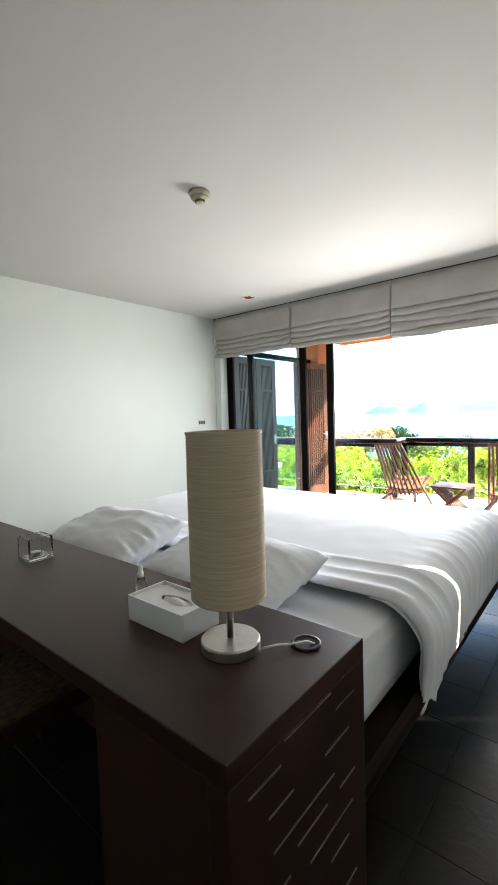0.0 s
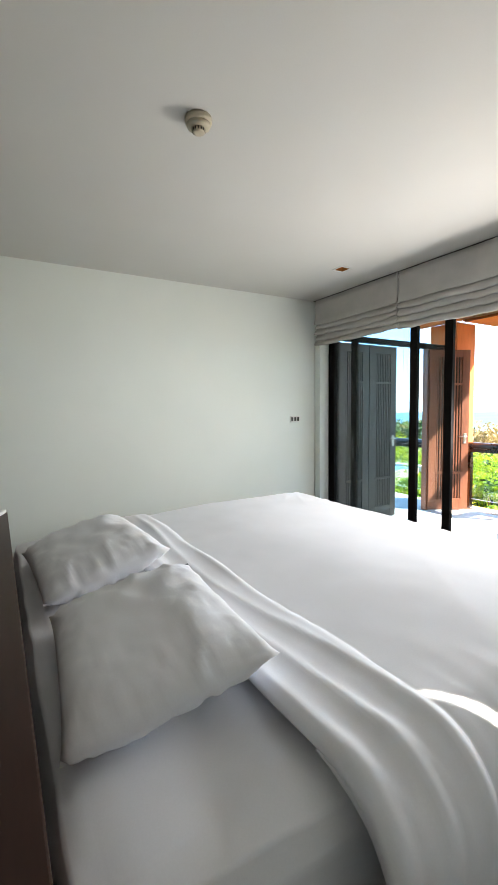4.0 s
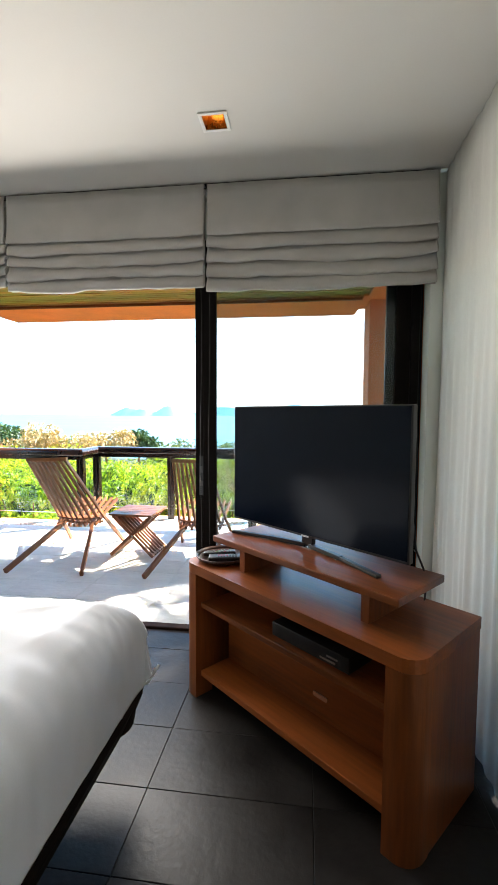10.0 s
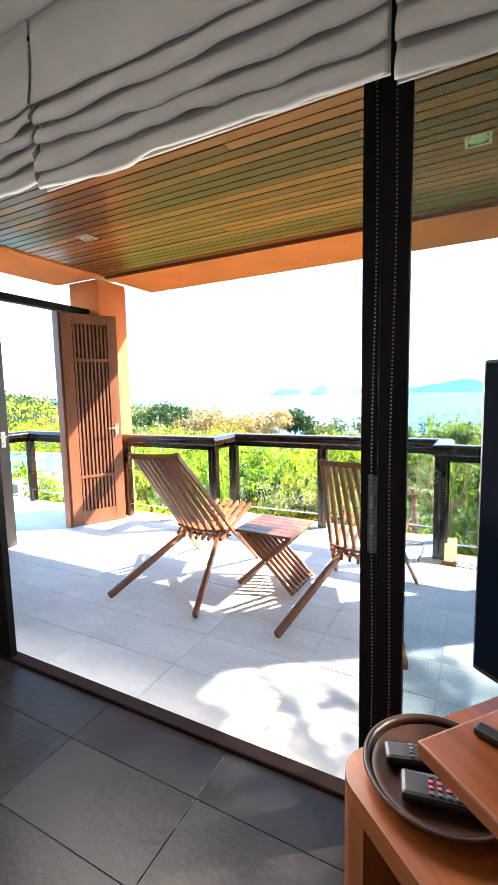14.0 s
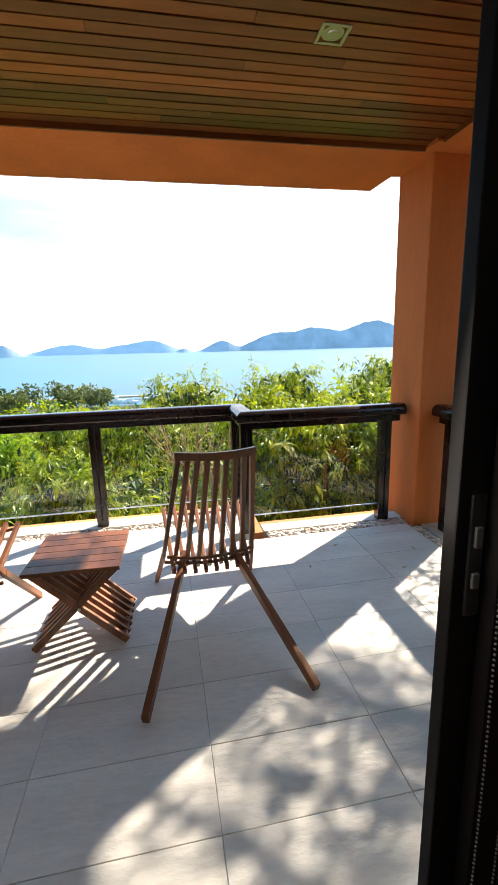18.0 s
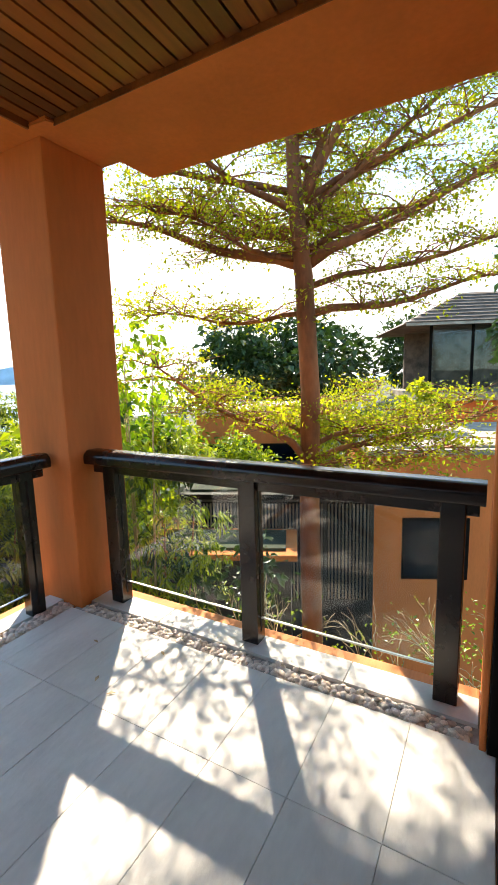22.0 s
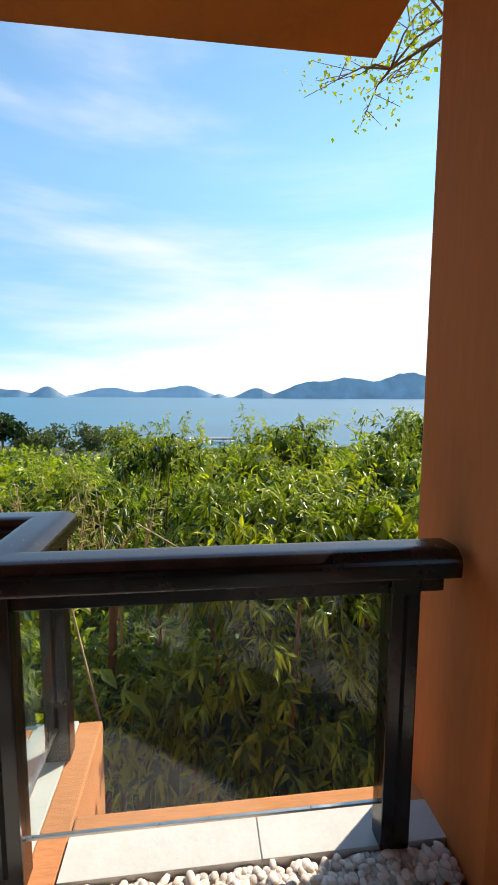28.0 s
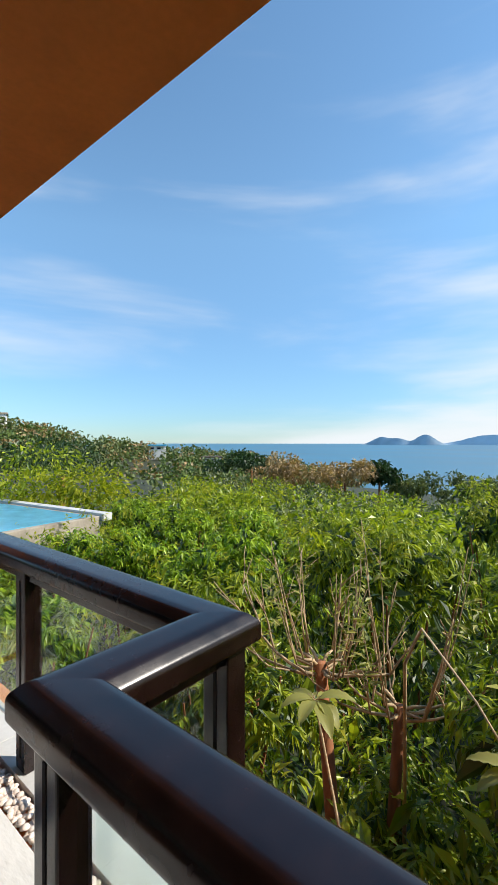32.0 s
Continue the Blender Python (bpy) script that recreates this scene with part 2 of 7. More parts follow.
THRESH = shader("dark_red_threshold_wood", (0.024, 0.011, 0.008), 0.65, vary=0.25, scale=5, bump=0.15, fine=60, stretch=(0.15, 1, 1), spec=0.12)
DOORWOOD = shader("red_brown_door_wood", (0.20, 0.070, 0.034), 0.42, vary=0.25, scale=4, bump=0.15, fine=60, stretch=(1, 1, 0.12))
FRAME = shader("dark_bronze_frame", (0.006, 0.0045, 0.004), 0.6, vary=0.2, scale=10, bump=0.05, spec=0.10)
LOUVRE = shader("brown_black_louvre_wood", (0.034, 0.026, 0.023), 0.45, vary=0.2, scale=6, bump=0.1, stretch=(1, 1, 0.15))
BLACKWOOD = shader("espresso_desk_wood", (0.040, 0.015, 0.010), 0.36, vary=0.25, scale=4, bump=0.06, fine=80, stretch=(0.15, 1, 1), spec=0.28)
BEDWOOD = shader("dull_black_bed_wood", (0.016, 0.010, 0.008), 0.62, vary=0.25, scale=4, bump=0.08, fine=80, spec=0.12)
LINEN = shader("white_bed_linen", (0.83, 0.85, 0.905), 0.85, vary=0.03, scale=3, bump=0.025, fine=220, sheen=0.2)
BLIND = shader("grey_blind_cloth", (0.47, 0.45, 0.425), 0.9, vary=0.06, scale=5, bump=0.2, fine=350, sheen=0.2)
SHADE = shader("beige_ribbed_shade", (0.64, 0.52, 0.385), 0.85, vary=0.07, scale=90, bump=0.35, fine=240, stretch=(0.05, 0.05, 1.6))
STEEL = shader("brushed_steel", (0.62, 0.60, 0.56), 0.28, metal=1.0, vary=0.06, scale=30, bump=0.03, fine=200)
CHROME = shader("chrome", (0.75, 0.75, 0.75), 0.12, metal=1.0, vary=0.02)
BLACK = shader("black_plastic", (0.012, 0.012, 0.013), 0.4, vary=0.2, scale=30, bump=0.03)
SCREEN = shader("black_glossy_screen", (0.003, 0.006, 0.013), 0.11, vary=0.05, bump=0.0, rvar=0.02, spec=0.13)
WHITEPL = shader("white_plastic", (0.78, 0.78, 0.75), 0.4, vary=0.03, bump=0.02)
AGED = shader("aged_cream_plastic", (0.50, 0.44, 0.33), 0.5, vary=0.05, bump=0.02)
FROST = shader("frosted_acrylic", (0.90, 0.905, 0.91), 0.30, vary=0.02, bump=0.02, trans=0.12)
BLOCK = shader("thick_clear_glass", (0.97, 0.985, 0.98), 0.02, vary=0.0, bump=0.0, rvar=0.0, trans=1.0)
PEBBLE = shader("white_pebble", (0.84, 0.71, 0.62), 0.55, vary=0.15, scale=14, bump=0.15, rnd=0.25)
CURTAIN = shader("white_curtain", (0.76, 0.75, 0.70), 0.9, vary=0.05, scale=4, bump=0.15, fine=200, stretch=(1, 1, 0.2))
BARK = shader("brown_bark", (0.32, 0.125, 0.052), 0.85, vary=0.3, scale=5, bump=0.8, fine=30, stretch=(1, 1, 0.35))
TWIG = shader("dry_twig", (0.52, 0.38, 0.22), 0.85, vary=0.25, scale=9, bump=0.4)
# the shade under the foliage is put into this dark earth colour
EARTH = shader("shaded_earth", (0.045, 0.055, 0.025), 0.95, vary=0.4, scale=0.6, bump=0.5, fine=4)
SEA = shader("sea_water", (0.055, 0.185, 0.275), 0.35, vary=0.25, scale=0.006, bump=0.15, fine=0.5, stretch=(0.35, 1, 1), spec=0.4)
# air haze is put into the islands' pale blue base colours
ISLE = shader("island_wood_haze_tint", (0.40, 0.52, 0.60), 0.95, vary=0.12, scale=0.01, bump=0.0, spec=0.0)
ISLE_FAR = shader("far_island_haze_tint", (0.52, 0.65, 0.74), 0.95, vary=0.06, scale=0.01, bump=0.0, spec=0.0)
POOL = shader("pool_water", (0.10, 0.42, 0.62), 0.12, vary=0.1, scale=3, bump=0.1)
ROOF = shader("brown_roof_tile", (0.16, 0.115, 0.085), 0.85, vary=0.3, scale=3, bump=0.4, fine=20)
CONCRETE = shader("weathered_concrete", (0.38, 0.33, 0.26), 0.9, vary=0.25, scale=2, bump=0.3, fine=18)
GLASS = clear("clear_glass")
TINTED = clear("tinted_glass", (0.84, 0.90, 0.92), 0.05)
LEAF = leafy("bush_leaf", (0.034, 0.084, 0.006), (0.41, 0.46, 0.028), rough=0.36, through=0.33)
LEAF_Y = leafy("yellow_green_leaf", (0.13, 0.19, 0.010), (0.41, 0.39, 0.028), rough=0.55, through=0.50)
LEAF_L = leafy("lime_leaf", (0.045, 0.120, 0.006), (0.39, 0.51, 0.030), rough=0.36, through=0.33)
LEAF_P = leafy("pale_olive_leaf", (0.15, 0.18, 0.030), (0.44, 0.40, 0.12), rough=0.5, through=0.35)
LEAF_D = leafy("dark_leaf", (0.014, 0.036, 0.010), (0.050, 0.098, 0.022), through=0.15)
LEAF_B = leafy("hill_leaf", (0.06, 0.095, 0.03), (0.19, 0.21, 0.07), through=0.15)
LEAF_H = leafy("green_hill_leaf", (0.045, 0.085, 0.018), (0.14, 0.19, 0.04), through=0.15)
LEAF_O = leafy("dry_orange_leaf", (0.24, 0.16, 0.075), (0.43, 0.29, 0.135), through=0.2)
LAMPGOLD = shader("brass_reflector", (0.55, 0.28, 0.09), 0.25, metal=1.0, vary=0.1)
BULB = glow("warm_bulb", (1.0, 0.62, 0.22), 0.6)
TISSUE = shader("tissue_paper", (0.85, 0.85, 0.85), 0.9, vary=0.02)
PAPER = shader("orange_printed_card", (0.75, 0.50, 0.28), 0.7, vary=0.15, scale=30)
WOVEN = shader("woven_rattan", (0.13, 0.075, 0.04), 0.75, vary=0.4, scale=40, bump=0.8, fine=140)


# ---------------------------------------------------------------- helpers
def box(bm, x0, x1, y0, y1, z0, z1, bevel=0.0, m=None):
    """A box with its edges broken."""
    mat = Matrix.Translation(((x0 + x1) / 2, (y0 + y1) / 2, (z0 + z1) / 2)) @ Matrix.Diagonal((abs(x1 - x0), abs(y1 - y0), abs(z1 - z0), 1))
    got = bmesh.ops.create_cube(bm, size=1.0, matrix=(m @ mat) if m else mat)
    if bevel:
        vs = set(got["verts"])
        es = [e for e in bm.edges if e.verts[0] in vs and e.verts[1] in vs]
        bmesh.ops.bevel(bm, geom=es, offset=bevel, segments=2, profile=0.6, affect="EDGES")
    return bm


def thicken(bm, t):
    """Gives a sheet its thickness."""
    bm.normal_update()
    faces, rim = bm.faces[:], [e for e in bm.edges if len(e.link_faces) == 1]
    twin = {v: bm.verts.new(v.co - v.normal * t) for v in bm.verts[:]}
    for f in faces:
        bm.faces.new([twin[v] for v in reversed(f.verts)])
    for e in rim:
        a, b = e.verts
        bm.faces.new((a, b, twin[b], twin[a]))


def stick(bm, a, b, w, h, bevel=0.002, up=(0, 0, 1)):
    """A straight bar from a to b, w wide and h deep."""
    a, b = Vector(a), Vector(b)
    d = (b - a)
    q = d.to_track_quat("Z", "Y")
    ax = d.normalized()
    side = ax.cross(Vector(up))
    side = side.normalized() if side.length > 1e-4 else Vector((1, 0, 0))
    nrm = side.cross(ax)
    r = Matrix((side, nrm, ax)).transposed().to_4x4()
    box(bm, -w / 2, w / 2, -h / 2, h / 2, 0, d.length, bevel, Matrix.Translation(a) @ r)
    return bm


def lathe(bm, rings, seg=24, at=(0, 0, 0), cap=True):
    """A turned body: rings of (radius, height)."""
    rows = []
    for r, z in rings:
        rows.append([bm.verts.new((at[0] + r * math.cos(2 * math.pi * k / seg), at[1] + r * math.sin(2 * math.pi * k / seg), at[2] + z)) for k in range(seg)])
    for a, b in zip(rows, rows[1:]):
        for k in range(seg):
            bm.faces.new((a[k], a[(k + 1) % seg], b[(k + 1) % seg], b[k]))
    if cap:
        bm.faces.new(rows[0][::-1])
        bm.faces.new(rows[-1])
    return bm


def tube(bm, pts, r, seg=8):
    """A round cable or limb along points; r is one radius or one for each point."""
    pts = [Vector(p) for p in pts]
    rs = r if isinstance(r, (list, tuple)) else [r] * len(pts)
    rows = []
    for i, p in enumerate(pts):
        d = (pts[min(i + 1, len(pts) - 1)] - pts[max(i - 1, 0)]).normalized()
        s = d.cross(Vector((0.31, 0.22, 0.92)))
        s = s.normalized() if s.length > 1e-3 else Vector((1, 0, 0))
        u = s.cross(d)
        rows.append([bm.verts.new(p + (s * math.cos(2 * math.pi * k / seg) + u * math.sin(2 * math.pi * k / seg)) * rs[i]) for k in range(seg)])
    for a, b in zip(rows, rows[1:]):
        for k in range(seg):
            bm.faces.new((a[k], a[(k + 1) % seg], b[(k + 1) % seg], b[k]))
    bm.faces.new(rows[0][::-1])
    bm.faces.new(rows[-1])
    return bm


def mesh_of(name, bm, material, smooth=False):
    me = bpy.data.meshes.new(name)
    bmesh.ops.recalc_face_normals(bm, faces=bm.faces)
    bm.to_mesh(me)
    bm.free()
    me.materials.append(material)
    if smooth:
        for p in me.polygons:
            p.use_smooth = True
    return me


def part(name, bm, material, parent=None, label="", smooth=False):
    ob = new(name, mesh_of(name, bm, material, smooth))
    if parent:
        ob.parent = parent
    if label:
        ob["label"] = label
    return ob


def shared(name, me, parent, place=(0, 0, 0), rz=0.0, label=""):
    """One more object on a mesh that others use too."""
    ob = new(name, me)
    ob.parent = parent
    ob.location, ob.rotation_euler = place, (0, 0, rz)
    if label:
        ob["label"] = label
    return ob


def thing(name, at, label, category, group="", rz=0.0):
    ob = new(name)
    ob.empty_display_size = 0.1
    ob.location, ob.rotation_euler = at, (0, 0, radians(rz))
    return tagged(ob, label, category, group)


def slab(name, x0, x1, y0, y1, z0, z1, material, bevel=0.0, label="", category=""):
    ob = part(name, box(bmesh.new(), x0, x1, y0, y1, z0, z1, bevel), material)
    return tagged(ob, label, category, kind="structure")


def raw(name, verts, faces, material, parent=None, smooth=False):
    me = bpy.data.meshes.new(name)
    me.from_pydata(verts, [], faces)
    me.materials.append(material)
    if smooth:
        me.polygons.foreach_set("use_smooth", [True] * len(me.polygons))
    me.update()
    ob = new(name, me)
    if parent:
        ob.parent = parent
    return ob

# ---------------------------------------------------------------- the bedroom's shell
XL, XR, YB, YW, ZC = -4.334, 0.47, -2.2, 4.36, 2.635

floor = slab("floor", XL - 0.1, XR + 0.1, YB - 0.1, 4.3985, -0.16, -0.012, GROUT, label="dark slate tile floor of the bedroom with narrow joints", category="floor")
RECESS = ((-3.31, 3.70), (-0.63, 3.70))
bm = bmesh.new()
box(bm, XL - 0.1, XR + 0.1, YB - 0.1, 3.652, ZC, ZC + 0.16)
box(bm, XL - 0.1, XR + 0.1, 3.748, 4.195, ZC, ZC + 0.16)
for a, b in ((XL - 0.1, RECESS[0][0] - 0.048), (RECESS[0][0] + 0.048, RECESS[1][0] - 0.048), (RECESS[1][0] + 0.048, XR + 0.1)):
    box(bm, a, b, 3.652, 3.748, ZC, ZC + 0.16)
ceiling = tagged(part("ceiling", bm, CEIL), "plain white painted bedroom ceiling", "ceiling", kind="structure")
slab("wall_west", XL - 0.2, XL, YB - 0.1, 4.50, 0.0, ZC, PAINT, label="plain white painted bedroom wall", category="wall")
WX0, WX1, WY0, WY1, WZ1 = XR + 0.035, XR + 0.235, 2.45, 3.55, 2.42
bm = bmesh.new()
box(bm, WX0, WX1, YB - 0.1, WY0, 0.0, ZC)
box(bm, WX0, WX1, WY1, 4.50, 0.0, ZC)
box(bm, WX0, WX1, WY0, WY1, WZ1, ZC)
tagged(part("wall_east", bm, PAINT), "white bedroom wall behind the curtain, with a tall side window", "wall", kind="structure")
slab("wall_south", XL - 0.2, XR + 0.235, YB - 0.2, YB, 0.0, ZC, PAINT, label="plain white wall at the room's back", category="wall")
slab("wall_north", XL - 0.2, XR + 0.235, 4.34, 4.52, 2.40, 2.95, PAINT, label="lintel wall above the sliding doors", category="wall")
# near-black slab puts the gap's shade above the blinds into colour
slab("trim_ceiling_gap", XL, 0.442, 4.197, 4.338, ZC - 0.004, ZC + 0.05, PLANK_DARK, label="near-black strip for the shade in the gap above the blinds", category="trim")
slab("baseboard", XL, XL + 0.014, YB, 4.36, 0.0, 0.11, BLACKWOOD, 0.003, label="dark wooden skirting along the white wall", category="baseboard")
slab("roof_slab", XL - 0.9, 1.12, YB - 0.3, 4.51, 2.96, 3.15, CONCRETE, label="flat concrete roof above the room", category="roof")
slab("threshold", XL - 0.1, XR + 0.1, 4.399, 4.459, -0.02, 0.016, THRESH, 0.006, label="dark sliding-door threshold", category="threshold")

# the tall side window behind the curtain
side_window = thing("window_1", (WX0 + 0.12, (WY0 + WY1) / 2, 0.0), "tall dark-framed side window hidden by the curtain", "window")
side_window["kind"] = "structure"
hw = (WY1 - WY0) / 2
for a, b in ((-hw, -hw + 0.05), (hw - 0.05, hw)):
    part("stile", box(bmesh.new(), -0.025, 0.025, a, b, 0.0, WZ1, 0.003), FRAME, side_window)
part("head", box(bmesh.new(), -0.025, 0.025, -hw + 0.05, hw - 0.05, WZ1 - 0.05, WZ1, 0.003), FRAME, side_window)
part("sill", box(bmesh.new(), -0.025, 0.025, -hw + 0.05, hw - 0.05, 0.0, 0.06, 0.003), FRAME, side_window)
part("pane", box(bmesh.new(), -0.003, 0.003, -hw + 0.05, hw - 0.05, 0.06, WZ1 - 0.05), TINTED, side_window, "clear glass pane").visible_shadow = False

# white returns beside the door jambs
slab("trim_return_east", 0.414, XR + 0.034, 4.215, 4.338, 0.002, ZC - 0.002, PAINT, 0.004, label="white return between the door jamb and the curtain", category="trim")
slab("trim_return_west", XL + 0.002, -4.237, 4.21, 4.338, 0.002, 2.60, PAINT, 0.004, label="white return beside the door jamb", category="trim")


# ---------------------------------------------------------------- sliding doors
CHAINM = shader("dull_grey_beads", (0.07, 0.066, 0.062), 0.5, vary=0.1)
def sliding_leaf(x0, x1, y, label, handle_left=False):
    t = thing("sliding_door", ((x0 + x1) / 2, y, 0.018), label, "sliding door", "sliding door leaves")
    w, h, s, d = (x1 - x0) / 2, 2.38, 0.078, 0.019
    part("stile", box(bmesh.new(), -w, -w + s, -d, d, 0.0, h, 0.004), FRAME, t)
    part("stile", box(bmesh.new(), w - s, w, -d, d, 0.0, h, 0.004), FRAME, t)
    part("bottom_rail", box(bmesh.new(), -w + s, w - s, -d, d, 0.0, 0.095, 0.004), FRAME, t)
    part("top_rail", box(bmesh.new(), -w + s, w - s, -d, d, h - 0.08, h, 0.004), FRAME, t)
    g = part("pane", box(bmesh.new(), -w + s, w - s, -0.003, 0.003, 0.095, h - 0.08), TINTED, t, "clear tinted glass pane")
    g.visible_shadow = False
    if handle_left:
        lock = part("lock_plate", box(bmesh.new(), -w + 0.024, -w + 0.054, -d - 0.006, -d, 0.86, 1.10, 0.003), BLACK, t, "black recessed pull and lock")
        part("latch", box(bmesh.new(), -w + 0.032, -w + 0.046, -d - 0.014, -d - 0.006, 0.92, 0.95, 0.002), CHAINM, lock)
        part("latch", box(bmesh.new(), -w + 0.032, -w + 0.046, -d - 0.014, -d - 0.006, 1.00, 1.04, 0.002), CHAINM, lock)
    return t


sliding_leaf(-4.235, -3.04, 4.373, "dark-framed glass sliding door leaf, pushed aside")
sliding_leaf(-3.935, -2.712, 4.416, "dark-framed glass sliding door leaf on the outer track", True)
sliding_leaf(-0.896, 0.305, 4.416, "open dark-framed glass sliding door leaf with a lock", True)
sliding_leaf(-0.838, 0.352, 4.373, "dark-framed glass sliding door leaf behind the television")
slab("door_jamb_west", -4.30, -4.236, 4.342, 4.49, 0.018, 2.40, FRAME, 0.004, label="dark bronze door jamb", category="door frame")
slab("door_jamb_east", 0.353, 0.413, 4.342, 4.49, 0.018, 2.40, FRAME, 0.004, label="wide dark bronze door jamb", category="door frame")


# ---------------------------------------------------------------- roman blinds
def roman_blind(x0, x1, low, seed, label):
    rnd = random.Random(seed)
    t = thing("roman_blind", ((x0 + x1) / 2, 4.24, 2.625), label, "roman blind", "roman blinds over the doors")
    w = (x1 - x0) / 2 - 0.006
    nx = 90

    def cloth(name, prof, wave, lab, shift=0.0):
        bm, rows = bmesh.new(), []
        for k in range(nx + 1):
            x = -w + 2 * w * k / nx
            row = []
            for j, (y, z) in enumerate(prof):
                a = wave * (j / max(1, len(prof) - 1))
                n1 = noise.noise(Vector((x * 3.1 + seed * 7.3, shift, seed))) + 0.6 * noise.noise(Vector((x * 8.0, shift * 1.7, seed + 4)))
                n2 = noise.noise(Vector((x * 2.6 + seed, shift * 0.8 + 9, seed * 2.0))) + 0.5 * noise.noise(Vector((x * 8.5, shift + 3, seed)))
                edge = max(0.0, 1 - (w - abs(x)) / 0.12) * a * 0.5
                row.append(bm.verts.new((x, y - a * 0.55 * n1 - 0.004 * n1, z + a * 0.75 * n2 + edge)))
            rows.append(row)
        for a, b in zip(rows, rows[1:]):
            for j in range(len(prof) - 1):
                bm.faces.new((a[j], a[j + 1], b[j + 1], b[j]))
        thicken(bm, 0.0015)
        return part(name, bm, BLIND, t, lab, smooth=True)

    z1 = 2.355 - 2.625
    cloth("valance", [(-0.02, 0.0), (-0.066, -0.004), (-0.07, -0.06), (-0.068, -0.14), (-0.076, -0.22), (-0.084, z1), (-0.080, z1 - 0.010), (-0.070, z1 - 0.006), (-0.066, z1 + 0.03)], 0.017, "flat grey cloth valance")
    bot = low - 2.625
    n = 4
    y = -0.060
    for i in range(n):
        za, zb = z1 + (bot - z1) * i / n, z1 + (bot - z1) * (i + 1) / n
        d = za - zb
        cloth("fold", [(y + 0.004, za + 0.05), (y + 0.003, za - 0.005), (y - 0.006, za - d * 0.25), (y - 0.018, za - d * 0.55), (y - 0.024, zb + 0.012), (y - 0.022, zb - 0.002), (y - 0.016, zb - 0.009), (y - 0.009, zb - 0.004), (y - 0.006, zb + 0.035)], 0.031, "gathered fold of grey cloth", i * 1.9 + 1)
    # unseen opaque sheet, added to keep outdoor light off the folds
    part("lining", box(bmesh.new(), -w, w, -0.044, -0.038, bot + 0.012, -0.052), BLIND, t, "unseen flat cloth sheet added behind the folds to block light")
    part("headrail", box(bmesh.new(), -w, w, 0.0, 0.03, -0.05, 0.005, 0.002), WHITEPL, t)
    return t


roman_blind(-4.27, -3.10, 2.125, 1, "raised grey cloth roman blind beside the white wall")
roman_blind(-3.10, -1.955, 2.115, 2, "raised grey cloth roman blind above the open door")
roman_blind(-1.955, -0.782, 2.075, 3, "raised grey cloth roman blind above the open doorway")
roman_blind(-0.778, 0.44, 2.05, 4, "raised grey cloth roman blind behind the television")




def bead_chain(x, y, z0, z1, label):
    t = thing("blind_chain", (x, y, z0), label, "cord", "bead chains of the blinds")
    for dx in (0.0, 0.05):
        bm = bmesh.new()
        n = int((z1 - z0) / 0.011)
        for i in range(n):
            bmesh.ops.create_icosphere(bm, subdivisions=1, radius=0.0028, matrix=Matrix.Translation((dx + 0.004 * math.sin(i * 0.05), 0, 0.02 + i * 0.011)))
        part("strand", bm, CHAINM, t, "grey bead chain strand")
    bm = bmesh.new()
    tube(bm, [(0.05 * k / 8, 0, 0.02 - 0.02 * math.sin(math.pi * k / 8)) for k in range(9)], 0.003, 6)
    part("loop", bm, STEEL, t)
    return t


bead_chain(-0.846, 4.335, 0.10, 2.36, "grey bead chain hanging from the blind beside the door stile")
bead_chain(-3.16, 4.32, 0.62, 2.36, "grey bead chain hanging beside the sliding door")
bead_chain(0.392, 4.30, 0.60, 2.36, "grey bead chain hanging at the curtain's edge")

# the long white curtain along the room's side wall
def curtain(y0, y1, seed, label):
    """A hanging cloth between y0 and y1 with shallow, uneven folds."""
    t = thing("curtain", (XR, y0, 0.015), label, "curtain", "curtains along the wall")
    bm, rows = bmesh.new(), []
    ny, nz = int((y1 - y0) / 0.008), 16
    for k in range(ny + 1):
        y = (y1 - y0) * k / ny
        row = []
        for j in range(nz + 1):
            u = j / nz
            z = (ZC - 0.018) * u
            w = y + y0 + 0.02 * noise.noise(Vector((y * 1.5, z * 0.8, seed)))
            soft = 0.35 + 0.65 * abs(noise.noise(Vector((w * 3.0, z * 0.5, seed + 3.0)))) * 2
            f = math.sin(w * 74 + 3.0 * noise.noise(Vector((w * 4.0, z * 0.35, seed + 6.0)))) * (0.0035 + 0.005 * (1 - u)) * soft
            f += 0.011 * noise.noise(Vector((w * 9, z * 0.8, 7))) + 0.004 * noise.noise(Vector((w * 23, z * 2.5, 2)))
            row.append(bm.verts.new((0.006 + f, y, z)))
        rows.append(row)
    for a, b in zip(rows, rows[1:]):
        for j in range(nz):
            bm.faces.new((a[j], a[j + 1], b[j + 1], b[j]))
    thicken(bm, 0.003)
    part("cloth", bm, CURTAIN, t, smooth=True)
    part("curtain_track", box(bmesh.new(), 0.012, 0.03, 0.0, y1 - y0, ZC - 0.034, ZC - 0.017, 0.002), WHITEPL, t, "thin white ceiling track")
    return t


curtain(-0.25, 2.992, 1.0, "white cloth curtain with uneven folds along the wall")
curtain(3.014, 4.205, 5.0, "white cloth curtain with uneven folds beside the television")


# ---------------------------------------------------------------- desk behind the bed
desk = thing("headboard_desk", (-2.13, 0.795, 0.0), "long espresso-brown wooden desk that backs the bed", "desk")
DX0, DX1, DY0, DY1, DZ = -1.32, 1.318, -0.265, 0.265, 0.80
part("desktop", box(bmesh.new(), DX0, DX1, DY0, DY1, DZ - 0.05, DZ, 0.004), BLACKWOOD, desk)
